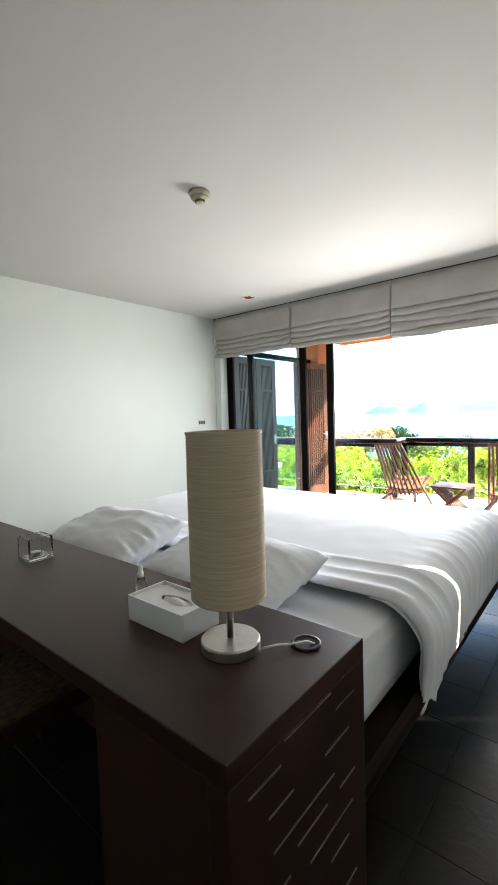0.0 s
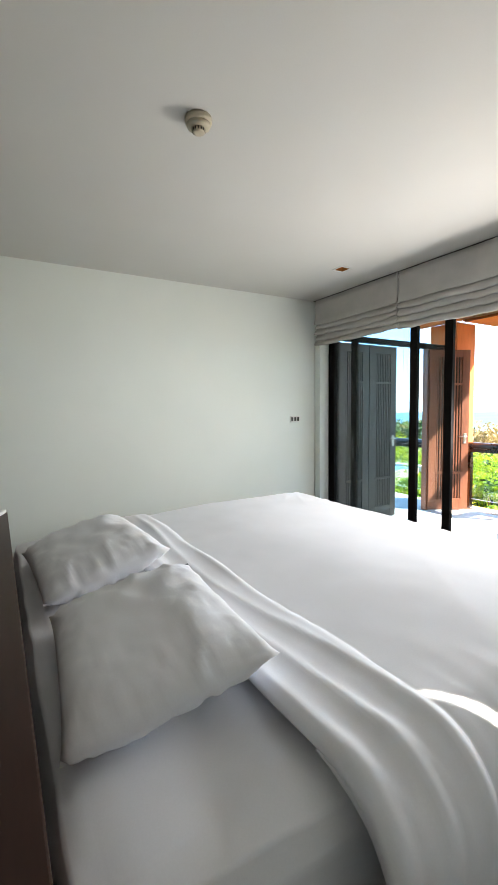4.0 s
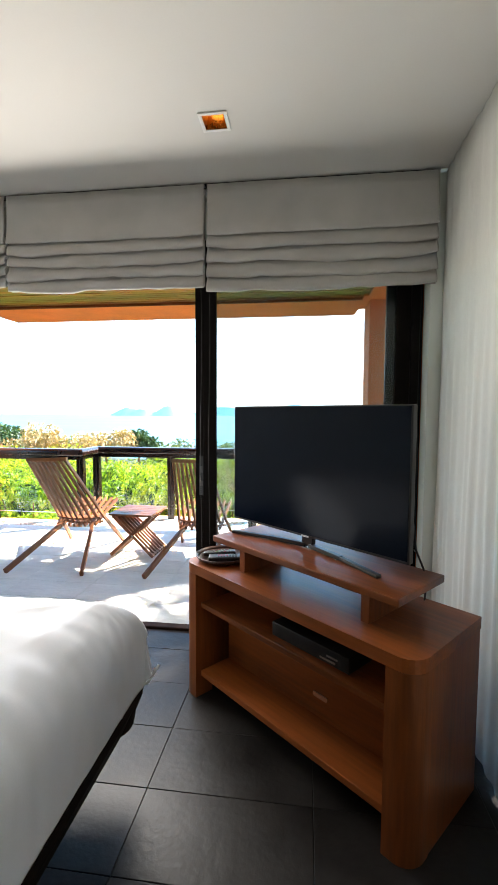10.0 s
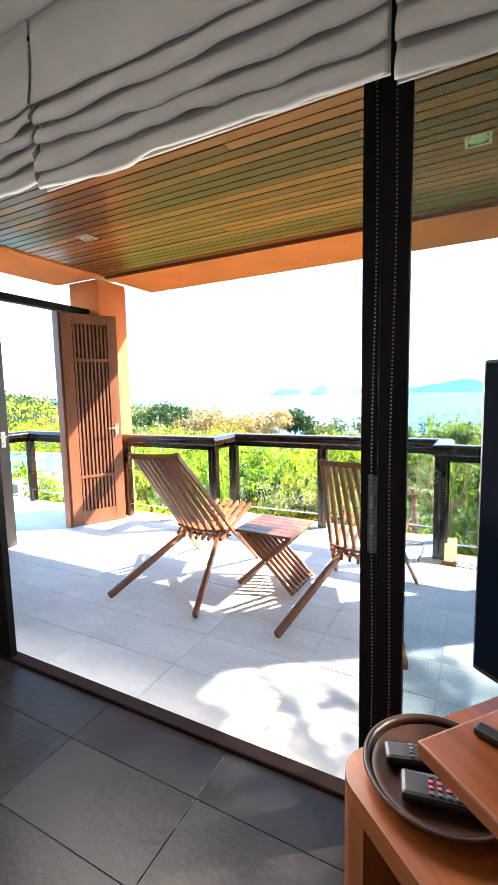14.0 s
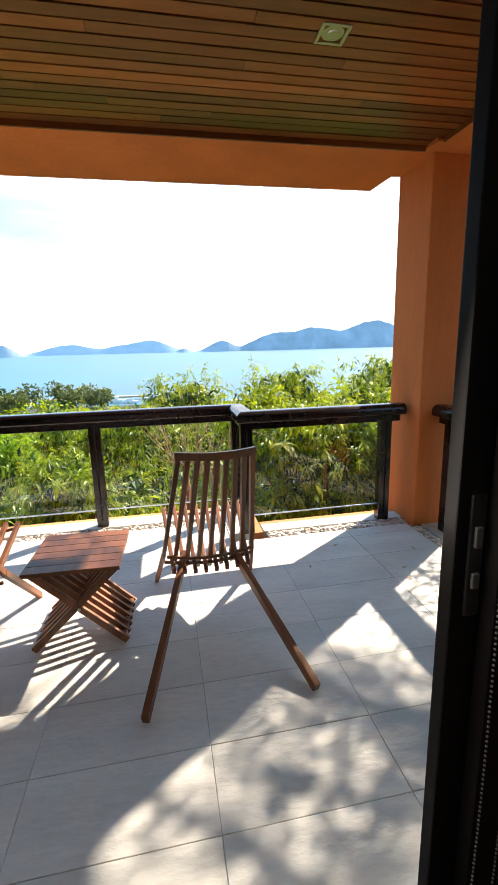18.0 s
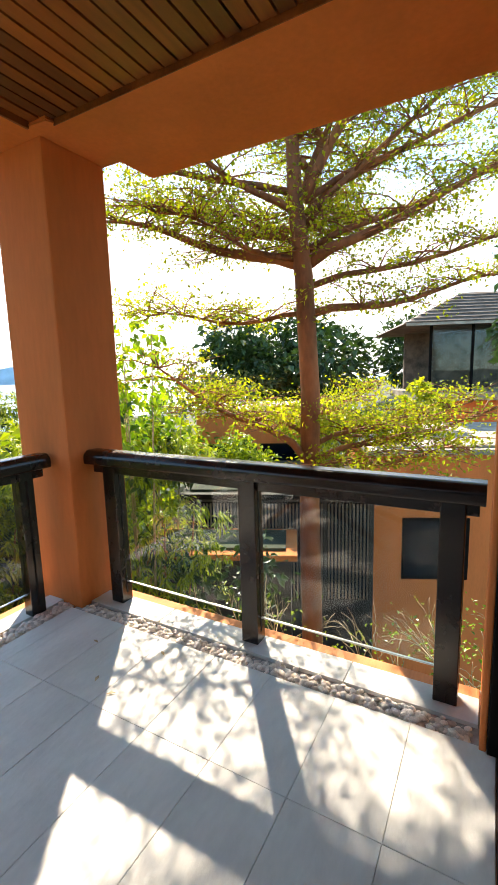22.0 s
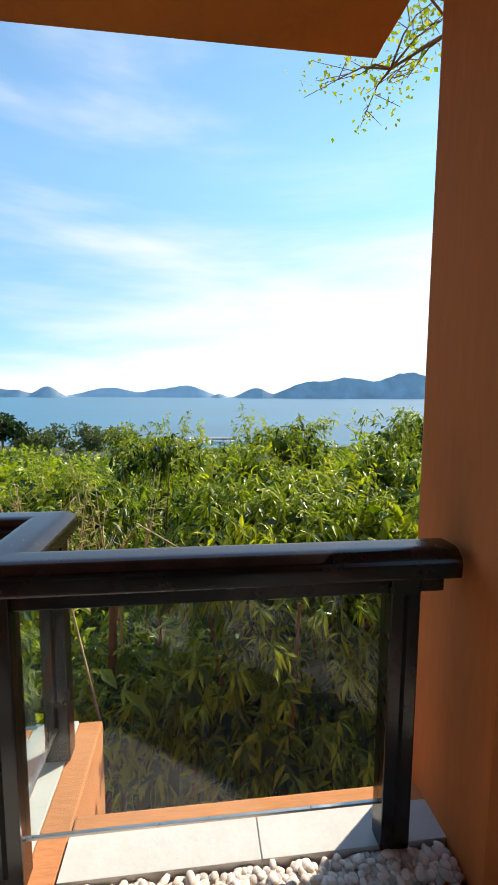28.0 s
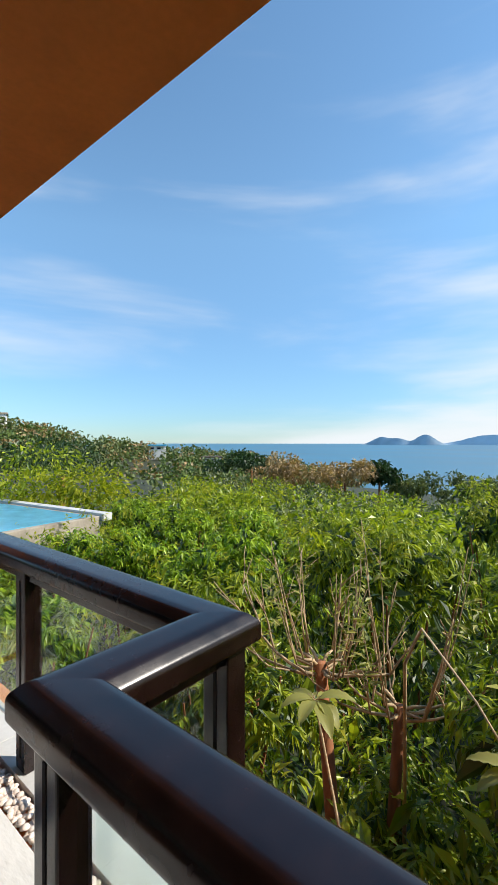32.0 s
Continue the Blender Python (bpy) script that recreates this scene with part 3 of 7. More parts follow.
part("back_panel", box(bmesh.new(), DX0, DX1 - 0.05, DY1 - 0.05, DY1 - 0.001, 0.0, DZ - 0.05, 0.003), BLACKWOOD, desk)
side = part("end_panel", box(bmesh.new(), DX1 - 0.05, DX1, DY0, DY1, 0.0, DZ - 0.05, 0.003), BLACKWOOD, desk, "end panel with short pale inlaid lines")
part("end_panel", box(bmesh.new(), DX0, DX0 + 0.05, DY0, DY1 - 0.05, 0.0, DZ - 0.05, 0.003), BLACKWOOD, desk)
part("drawer_unit", box(bmesh.new(), DX1 - 0.45, DX1 - 0.052, DY0 + 0.02, DY1 - 0.052, 0.08, DZ - 0.052, 0.004), BLACKWOOD, desk)
# short inlaid lines: how far along from the desk's middle line, length, height
for y0, ln, z in ((0.697, 0.186, 0.745), (0.907, 0.095, 0.690), (0.854, 0.117, 0.610), (0.584, 0.10, 0.700), (0.640, 0.085, 0.620), (0.653, 0.24, 0.540), (0.919, 0.079, 0.486), (0.736, 0.123, 0.488), (0.782, 0.203, 0.410),
                  (0.872, 0.089, 0.335), (0.600, 0.107, 0.447), (0.930, 0.07, 0.210), (0.62, 0.14, 0.335), (0.70, 0.12, 0.260), (0.58, 0.08, 0.190)):
    part("inlay", box(bmesh.new(), DX1 - 0.001, DX1 + 0.0015, y0 - 0.795, y0 + ln - 0.795, min(z, 0.742) - 0.0022, min(z, 0.742) + 0.0022), STEEL, side, "thin pale inlaid line")


def table_lamp(x, y, rz, label):
    t = thing("table_lamp", (x, y, DZ), label, "lamp", "bedside lamps", rz)
    part("base", lathe(bmesh.new(), [(0.074, 0.0), (0.076, 0.003), (0.076, 0.024), (0.073, 0.028), (0.012, 0.029)], 40), STEEL, t, "round brushed steel base", smooth=False)
    part("stem", lathe(bmesh.new(), [(0.009, 0.028), (0.009, 0.20)], 16), STEEL, t, smooth=True)
    prof = []
    n = 104
    for i in range(n + 1):
        z = 0.135 + 0.415 * i / n
        prof.append((0.0912 + (0.0042 if i % 2 else 0.0), z))
    prof += [(0.0905, 0.55), (0.0905, 0.135)]
    bm = lathe(bmesh.new(), prof, 56, cap=False)
    part("shade", bm, SHADE, t, "tall beige ribbed paper drum shade", smooth=True)
    part("shade_rim", lathe(bmesh.new(), [(0.089, 0.546), (0.0955, 0.546), (0.0955, 0.553), (0.089, 0.553), (0.089, 0.546)], 56, cap=False), SHADE, t)
    sp = bmesh.new()
    for k in range(3):
        a = 2 * math.pi * k / 3
        stick(sp, (0, 0, 0.19), (0.09 * math.cos(a), 0.09 * math.sin(a), 0.19), 0.003, 0.003, 0)
    part("spider", sp, STEEL, t)
    part("bulb", lathe(bmesh.new(), [(0.012, 0.20), (0.014, 0.23), (0.03, 0.27), (0.028, 0.30), (0.012, 0.325)], 18), WHITEPL, t, smooth=True)
    return t


lamp = table_lamp(-1.060, 0.818, 0, "table lamp with beige ribbed drum shade and steel base")
cord = bmesh.new()
tube(cord, [(0.074, 0.03, 0.008), (0.10, 0.06, 0.012), (0.125, 0.10, 0.006), (0.15, 0.125, 0.010), (0.165, 0.135, 0.004)], 0.0028, 8)
part("cord", cord, WHITEPL, lamp, "clear white lamp cord", smooth=True)
table_lamp(-3.34, 0.87, 30, "matching bedside lamp at the desk's far end")

gr = thing("cable_grommet", (-0.915, 0.945, DZ), "round black cable grommet set in the desk", "cable grommet")
part("ring", lathe(bmesh.new(), [(0.030, 0.0), (0.038, 0.001), (0.039, 0.005), (0.032, 0.007), (0.030, 0.0)], 36, cap=False), BLACK, gr, smooth=True)
part("cap", lathe(bmesh.new(), [(0.0295, 0.0005), (0.0295, 0.003)], 30), BLACK, gr)

tb = thing("tissue_box", (-1.292, 0.826, DZ), "frosted acrylic tissue box with a tissue sticking out", "tissue box")
for n_, args in (("wall", (-0.118, 0.118, -0.069, -0.064)), ("wall", (-0.118, 0.118, 0.064, 0.069)), ("wall", (-0.118, -0.113, -0.0638, 0.0638)), ("wall", (0.113, 0.118, -0.0638, 0.0638))):
    part(n_, box(bmesh.new(), *args, 0.0, 0.074, 0.0012), FROST, tb, "frosted acrylic side")
bm = bmesh.new()
rim, hole = [], []
for k in range(32):
    a = 2 * math.pi * k / 32
    c_, s_ = math.cos(a), math.sin(a)
    m_ = max(abs(c_) / 0.1125, abs(s_) / 0.0635)
    rim.append(bm.verts.new((c_ / m_, s_ / m_, 0.066)))
    hole.append(bm.verts.new((0.02 + 0.062 * c_, 0.024 * s_, 0.066)))
for k in range(32):
    bm.faces.new((rim[k], rim[(k + 1) % 32], hole[(k + 1) % 32], hole[k]))
thicken(bm, 0.003)
part("lid", bm, FROST, tb, "white frosted lid with an oval slot")
bm, rows = bmesh.new(), []
for i_ in range(13):
    row = []
    for j_ in range(9):
        u, v_ = i_ / 12 * 2 - 1, j_ / 8 * 2 - 1
        row.append(bm.verts.new((0.02 + 0.062 * u, 0.034 * v_, 0.056 + 0.010 * noise.noise(Vector((u * 3, v_ * 2, 1))) + 0.016 * max(0.0, 1 - (u * u + v_ * v_) * 2.2))))
    rows.append(row)
for a, b in zip(rows, rows[1:]):
    for j_ in range(8):
        bm.faces.new((a[j_], a[j_ + 1], b[j_ + 1], b[j_]))
thicken(bm, 0.001)
part("tissue", bm, TISSUE, tb, "crumpled white tissue in the slot", smooth=True)

gb = thing("glass_holder", (-2.235, 0.862, DZ), "small square clear glass candle holder", "glass holder")
for n_, args in (("side", (-0.052, 0.052, -0.052, -0.045)), ("side", (-0.052, 0.052, 0.045, 0.052)), ("side", (-0.052, -0.045, -0.0448, 0.0448)), ("side", (0.045, 0.052, -0.0448, 0.0448))):
    part(n_, box(bmesh.new(), *args, 0.014, 0.098, 0.001), BLOCK, gb)
part("base", box(bmesh.new(), -0.052, 0.052, -0.052, 0.052, 0.0, 0.0138, 0.002), BLOCK, gb, "thick glass base")
part("candle", lathe(bmesh.new(), [(0.019, 0.0142), (0.02, 0.016), (0.02, 0.03), (0.003, 0.031)], 20), STEEL, gb, "small metal tealight")

bo = thing("spray_bottle", (-1.475, 0.852, DZ), "small clear hand spray bottle with a white pump", "bottle")
part("bottle", lathe(bmesh.new(), [(0.016, 0.0), (0.018, 0.003), (0.018, 0.07), (0.014, 0.08), (0.009, 0.084)], 20), BLOCK, bo, smooth=True)
part("cap", lathe(bmesh.new(), [(0.010, 0.084), (0.010, 0.098), (0.007, 0.10), (0.007, 0.118), (0.004, 0.122)], 16), WHITEPL, bo, "white pump cap", smooth=True)

ph = thing("telephone", (-3.21, 0.80, DZ), "black desk telephone with its receiver on", "telephone", rz=20)
part("base", box(bmesh.new(), -0.075, 0.075, -0.10, 0.10, 0.0, 0.03, 0.010), BLACK, ph)
part("cradle", box(bmesh.new(), -0.06, 0.06, -0.02, 0.06, 0.03, 0.052, 0.008), BLACK, ph)
bm = bmesh.new()
tube(bm, [(-0.03, -0.11, 0.055), (-0.03, -0.06, 0.075), (-0.03, 0.0, 0.083), (-0.03, 0.06, 0.075), (-0.03, 0.10, 0.055)], [0.022, 0.018, 0.015, 0.018, 0.024], 12)
part("receiver", bm, BLACK, ph, smooth=True)
bm = bmesh.new()
tube(bm, [(-0.05 - 0.010 * i + 0.004 * math.cos(i * 2.0), -0.12 + 0.006 * math.sin(i * 2.0), 0.008 + 0.003 * math.cos(i * 2.0)) for i in range(14)], 0.003, 6)
part("cord", bm, BLACK, ph, "coiled cord", smooth=True)
cd = thing("printed_card", (-3.00, 0.83, DZ), "orange and white printed card lying on the desk", "card", rz=15)
part("card", box(bmesh.new(), -0.10, 0.10, -0.065, 0.065, 0.0, 0.003), WHITEPL, cd)
part("print", box(bmesh.new(), -0.098, -0.02, -0.063, 0.063, 0.003, 0.0036), PAPER, cd, "orange printed field")
wb = thing("white_remote", (-3.30, 1.0, DZ), "flat white remote control on the desk", "remote control", rz=-20)
part("body", box(bmesh.new(), -0.07, 0.07, -0.035, 0.035, 0.0, 0.020, 0.005), WHITEPL, wb)
part("display", box(bmesh.new(), 0.01, 0.05, -0.02, 0.02, 0.0202, 0.0212), BLACK, wb)

# desk chair, mostly behind the desk
dc = thing("desk_chair", (-2.00, 0.655, 0.0), "dark wooden chair with a woven seat tucked under the desk", "chair", rz=4)
part("seat", box(bmesh.new(), -0.22, 0.22, -0.22, 0.22, 0.43, 0.455, 0.008), WOVEN, dc, "woven rattan seat")
for sx in (-1, 1):
    part("leg", box(bmesh.new(), sx * 0.23 - 0.02, sx * 0.23 + 0.02, 0.19, 0.23, 0.0, 0.44, 0.005), BLACKWOOD, dc)
    part("back_leg", stick(bmesh.new(), (sx * 0.23, -0.21, 0.0), (sx * 0.23, -0.30, 0.80), 0.04, 0.04, 0.005), BLACKWOOD, dc)
    part("side_rail", box(bmesh.new(), sx * 0.23 - 0.012, sx * 0.23 + 0.012, -0.20, 0.19, 0.38, 0.428, 0.004), BLACKWOOD, dc)
part("front_rail", box(bmesh.new(), -0.21, 0.21, 0.20, 0.222, 0.38, 0.428, 0.004), BLACKWOOD, dc)
part("backrest", box(bmesh.new(), -0.21, 0.21, -0.305, -0.28, 0.60, 0.79, 0.008), BLACKWOOD, dc)


# ---------------------------------------------------------------- the bed
BX0, BX1, BY0, BY1 = -3.44, -0.872, 1.065, 3.33
bed = thing("platform_bed", ((BX0 + BX1) / 2, BY0, 0.0), "very wide dark wooden platform bed with rounded frame corners", "bed")
ox, oy = (BX0 + BX1) / 2, BY0


def local(*v):
    return [(x - ox, y - oy, z) for x, y, z in v]


part("plinth", box(bmesh.new(), BX0 + 0.35 - ox, BX1 - 0.35 - ox, 0.01, BY1 - 0.35 - oy, 0.0, 0.19, 0.01), BEDWOOD, bed)


def frame_board(name, a, b, lean):
    """A bed board whose outer face leans outward."""
    bm = bmesh.new()
    a, b, n = Vector((*a, 0)), Vector((*b, 0)), Vector((*lean, 0))
    prof = [(-0.10, 0.195), (0.0, 0.215), (0.035, 0.30), (0.04, 0.345), (0.015, 0.355), (0.0, 0.31), (-0.10, 0.30)]
    rows = [[bm.verts.new(p + n * o + Vector((0, 0, z))) for o, z in prof] for p in (a, b)]
    k = len(prof)
    for i in range(k):
        bm.faces.new((rows[0][i], rows[0][(i + 1) % k], rows[1][(i + 1) % k], rows[1][i]))
    bm.faces.new(rows[0])
    bm.faces.new(rows[1][::-1])
    return part(name, bm, BEDWOOD, bed)


frame_board("side_board", (BX1 - ox, 0.0), (BX1 - ox, BY1 - oy), (1, 0))
frame_board("side_board", (BX0 - ox, 0.0), (BX0 - ox, BY1 - oy), (-1, 0))
frame_board("foot_board", (BX0 + 0.10 - ox, BY1 - oy), (BX1 - 0.10 - ox, BY1 - oy), (0, 1))
for sx, ang in ((BX1 - ox, 0), (BX0 - ox, 90)):
    bm = bmesh.new()
    lathe(bm, [(0.06, 0.196), (0.095, 0.216), (0.11, 0.30), (0.112, 0.345), (0.06, 0.352)], 24, (sx - 0.075 * (1 if ang == 0 else -1), BY1 - oy - 0.068, 0.0))
    part("corner_block", bm, BEDWOOD, bed, "rounded frame corner", smooth=True)
part("slat_deck", box(bmesh.new(), BX0 + 0.1 - ox, BX1 - 0.1 - ox, 0.01, BY1 - 0.1 - oy, 0.22, 0.30), BEDWOOD, bed)

mat_ = thing("mattress", (ox, oy, 0.30), "thick mattress in a white fitted sheet on the bed", "mattress")
bm = bmesh.new()
box(bm, BX0 + 0.09 - ox, BX1 - 0.07 - ox, 0.012, BY1 - 0.10 - oy, 0.0, 0.325, 0.085)
bmesh.ops.subdivide_edges(bm, edges=bm.edges[:], cuts=7, use_grid_fill=True)
bmesh.ops.subdivide_edges(bm, edges=[e for e in bm.edges if e.calc_length() > 0.09], cuts=4, use_grid_fill=True)
for v in bm.verts:
    v.co += Vector((1, 1, 0.4)) * 0.006 * noise.noise(v.co * 5)
    if v.co.z > 0.2:
        v.co.z += 0.010 * noise.noise(Vector((v.co.x * 5, v.co.y * 14, 2))) + 0.006 * noise.noise(Vector((v.co.x * 13, v.co.y * 9, 5)))
part("fitted_sheet", bm, LINEN, mat_, smooth=True)


def duvet_mesh():
    """A sheet laid over the bed: smooth on top, round at the rim, with pleats on the shoulder and a turned-down band at the head."""
    xa, xb, ya, yb = BX0 + 0.06, BX1 + 0.036, 1.59, BY1 - 0.05
    r, drop = 0.15, 0.225
    flat_x, flat_y = (xb - xa) - 2 * r, (yb - ya) - r
    arc = r * math.pi / 2
    span_x, span_y = flat_x + 2 * (arc + drop), flat_y + arc + drop
    nx_, ny_ = 230, 200
    bm_, grid = bmesh.new(), []

    def over(u):
        """How far out and down, and the tilt, for a way u past the flat part."""
        if u <= 0:
            return 0.0, 0.0, 0.0
        if u < arc:
            a = u / r
            return r * math.sin(a), r * (1 - math.cos(a)), a
        return r - 0.008 * (u - arc) / drop, r + (u - arc), math.pi / 2

    def ridge(v):
        return (1 - abs(math.sin(v))) ** 1.4

    for i in range(nx_ + 1):
        col = []
        s = -span_x / 2 + span_x * i / nx_
        sg = 1 if s > 0 else -1
        for j in range(ny_ + 1):
            q = span_y * j / ny_
            ux, uy = abs(s) - flat_x / 2, q - flat_y
            hx, dx_, tx_ = over(ux)
            hy, dy_, ty_ = over(uy)
            x = (xa + xb) / 2 + (sg * (flat_x / 2 + hx) if ux > 0 else s)
            y = ya + (flat_y + hy if uy > 0 else q)
            full = min(1.0, q / 0.9)
            top = 0.668 + 0.050 * full * full * (3 - 2 * full)
            d = math.hypot(dx_, dy_) if dx_ > 0 and dy_ > 0 else dx_ + dy_
            z = top - min(d, top - 0.328)
            nrm = Vector((sg * math.sin(tx_), math.sin(ty_), 0.02 + math.cos(max(tx_, ty_)))).normalized()
            if dx_ > 0 and dy_ > 0:      # the pointed foot corner
                k = min(dx_, dy_) / (r + drop)
                x += sg * 0.085 * k
                y += 0.02 * k
                z += 0.12 * k
            tail = max(0.0, min(1.0, (z - 0.33) / 0.12))
            f = 0.007 * noise.noise(Vector((x * 1.6, y * 1.6, 1))) + 0.0022 * noise.noise(Vector((x * 7, y * 7, 3)))
            # pleats that run out over the shoulder, fading on the flat
            gate = max(0.0, min(1.0, (ux + 0.16) / 0.24))
            m = max(0.0, noise.noise(Vector((y * 2.6, s * 0.9, 4))) + 0.22)
            f += 0.0075 * gate * m * ridge(y * 33 - 1.6 * ux + 4.0 * noise.noise(Vector((y * 2.0, s * 1.6, 8))))
            f += 0.0036 * gate * noise.noise(Vector((y * 19, s * 4.0, 5)))
            gate = max(0.0, min(1.0, (uy + 0.22) / 0.25))
            f += 0.008 * gate * max(0.0, noise.noise(Vector((x * 3.3, q, 14))) + 0.4) * ridge(x * 27 + 2.5 * noise.noise(Vector((x * 2, q * 2, 18))))
            # a fan of creases at the foot corners
            cx, cy = flat_x / 2 - abs(s), flat_y - q
            far = math.hypot(cx, cy)
            f += 0.011 * max(0.0, 1 - far / 0.55) * ridge(math.atan2(cy + 0.05, cx + 0.05) * 7 + 2 * noise.noise(Vector((s * 3, q * 3, 41)))) * max(0.0, 0.5 + noise.noise(Vector((s * 4, q * 4, 44))))
            # faint long creases on the top
            f += 0.0035 * max(0.0, noise.noise(Vector((x * 1.1, y * 1.1, 31))) + 0.02) * ridge((x * 0.8 + y) * 7 + 2 * noise.noise(Vector((x, y, 12))))
            # the turned-down band at the head end, thicker and rumpled along its length
            wide = 0.30 + 0.025 * noise.noise(Vector((x * 2.2, 0.5, 9)))
            b = q / wide
            if b < 1.0:
                lip = min(1.0, (1 - b) / 0.10) ** 0.5
                f += 0.020 * lip * min(1.0, b / 0.06)
                f += 0.021 * lip * min(1.0, b / 0.15) * ridge(b * 8.6 + 0.9 * math.sin(x * 1.9) + 1.5 * noise.noise(Vector((x * 1.2, b * 0.8, 6)))) * (0.55 + 0.6 * noise.noise(Vector((x * 1.5, b, 16))))
            p = Vector((x, y, z)) + nrm * f * (0.25 + 0.75 * tail)
            col.append(bm_.verts.new((p.x - ox, p.y - oy, p.z - 0.625)))
        grid.append(col)
    for a, b in zip(grid, grid[1:]):
        for j in range(ny_):
            bm_.faces.new((a[j], a[j + 1], b[j + 1], b[j]))
    thicken(bm_, 0.010)
    return bm_


dv = thing("duvet", (ox, oy, 0.625), "rumpled white duvet spread over the bed, its top edge turned down", "duvet")
part("cover", duvet_mesh(), LINEN, dv, smooth=True)

# the turned-down part that hangs over the side board
bm, rows = bmesh.new(), []
for i in range(61):
    u = i / 60
    row = []
    for j in range(51):
        v = j / 50
        ln = 0.52 * v * (1.0 - 0.16 * u - 0.06 * math.sin(u * 9)) + 0.02
        a = min(ln / 0.20, math.pi / 2)
        x = -1.055 + 0.205 * math.sin(a)
        z = 0.684 - 0.205 * (1 - math.cos(a)) - max(0.0, ln - 0.20 * math.pi / 2)
        f = 0.016 * min(1.0, v / 0.2) * min(1.0, u / 0.08, (1 - u) / 0.08) ** 0.5
        f += 0.016 * min(1.0, v / 0.25) * (1 - abs(math.sin(u * 7.5 + 0.8 * v + 1.6 * noise.noise(Vector((u * 2.5, v * 1.8, 2)))))) ** 1.3
        f -= 0.012 * max(0.0, 1 - v / 0.2)
        y = 1.585 + 0.285 * u + 0.03 * v * (1 - 2 * u) * 0.8 + 0.02 * noise.noise(Vector((v * 3, u, 7)))
        row.append(bm.verts.new((x + f * math.sin(a) - ox, y - oy, z + f * math.cos(a) - 0.625)))
    rows.append(row)
for a, b in zip(rows, rows[1:]):
    for j in range(50):
        bm.faces.new((a[j], a[j + 1], b[j + 1], b[j]))
thicken(bm, 0.005)
part("turned_down_flap", bm, LINEN, dv, "creased white flap hanging over the bed's side", smooth=True)


def pillow(x, y, z, rz, rx, w, d, h, seed, label):
    t = thing("pillow", (x, y, z), label, "pillow", "pillows on the bed")
    t.rotation_euler = (radians(rx), 0, radians(rz))
    bm, n = bmesh.new(), 40
    for sgn in (1, -1):
        g = []
        for i in range(n + 1):
            row = []
            for j in range(n + 1):
                u, v = 2 * i / n - 1, 2 * j / n - 1
                e = max(0.0, (1 - u ** 4) * (1 - v ** 4)) ** 0.55
                pin = 1 - 0.06 * (1 - v * v) * u ** 2 + 0.05 * (u * v) ** 4
                pin2 = 1 - 0.08 * (1 - u * u) * v ** 2
                wr = 0.010 * noise.noise(Vector((u * 3.2, v * 3.2, seed))) + 0.010 * (abs(u) ** 3 + abs(v) ** 3) * noise.noise(Vector((u * 9, v * 9, seed + 5)))
                end = max(0.0, abs(u) - 0.45) / 0.55
                wr += 0.016 * end * (1 - abs(math.sin(v * 6.5 + 1.5 * u + 2.5 * noise.noise(Vector((u * 2, v * 2, seed + 9)))))) ** 1.5 - 0.008 * end
                row.append(bm.verts.new((u * w / 2 * pin2, v * d / 2 * pin, sgn * h / 2 * e + wr * e ** 0.3)))
            g.append(row)
        for a, b in zip(g, g[1:]):
            for j in range(n):
                bm.faces.new((a[j], a[j + 1], b[j + 1], b[j]) if sgn > 0 else (a[j], b[j], b[j + 1], a[j + 1]))
    bmesh.ops.remove_doubles(bm, verts=bm.verts[:], dist=0.0015)
    part("pillowcase", bm, LINEN, t, smooth=True)
    return t


pillow(-1.60, 1.385, 0.735, -4, 12, 0.74, 0.50, 0.17, 1, "plump white pillow leaning on the desk")
pillow(-2.47, 1.38, 0.745, 3, 14, 0.74, 0.50, 0.18, 2, "white pillow with a creased case by the wall side")


# ---------------------------------------------------------------- television and its corner unit
TVR = -40.8
unit = thing("tv_cabinet", (-0.355, 3.437, 0.0), "brown varnished corner television unit with open shelves", "tv stand", rz=TVR)
U0, U1, V0, V1 = -0.61, 0.61, 0.0, 0.466     # along the front, and back from it


def round_slab(bm, x0, x1, y0, y1, z0, z1, r, n=6):
    """A board whose two front corners are rounded."""
    pts = [(x0, y1), (x1, y1)]
    pts += [(x1 - r + r * math.sin(a), y0 + r - r * math.cos(a)) for a in [math.pi / 2 * (1 - k / n) for k in range(n + 1)]]
    pts += [(x0 + r - r * math.sin(a), y0 + r - r * math.cos(a)) for a in [math.pi / 2 * k / n for k in range(n + 1)]]
    lo = [bm.verts.new((x, y, z0)) for x, y in pts]
    hi = [bm.verts.new((x, y, z1)) for x, y in pts]
    k = len(pts)
    for i in range(k):
        bm.faces.new((lo[i], lo[(i + 1) % k], hi[(i + 1) % k], hi[i]))
    bm.faces.new(lo[::-1])
    bm.faces.new(hi)
    return bm


part("top", round_slab(bmesh.new(), U0, U1, V0, V1, 0.615, 0.66, 0.07), TVWOOD, unit)
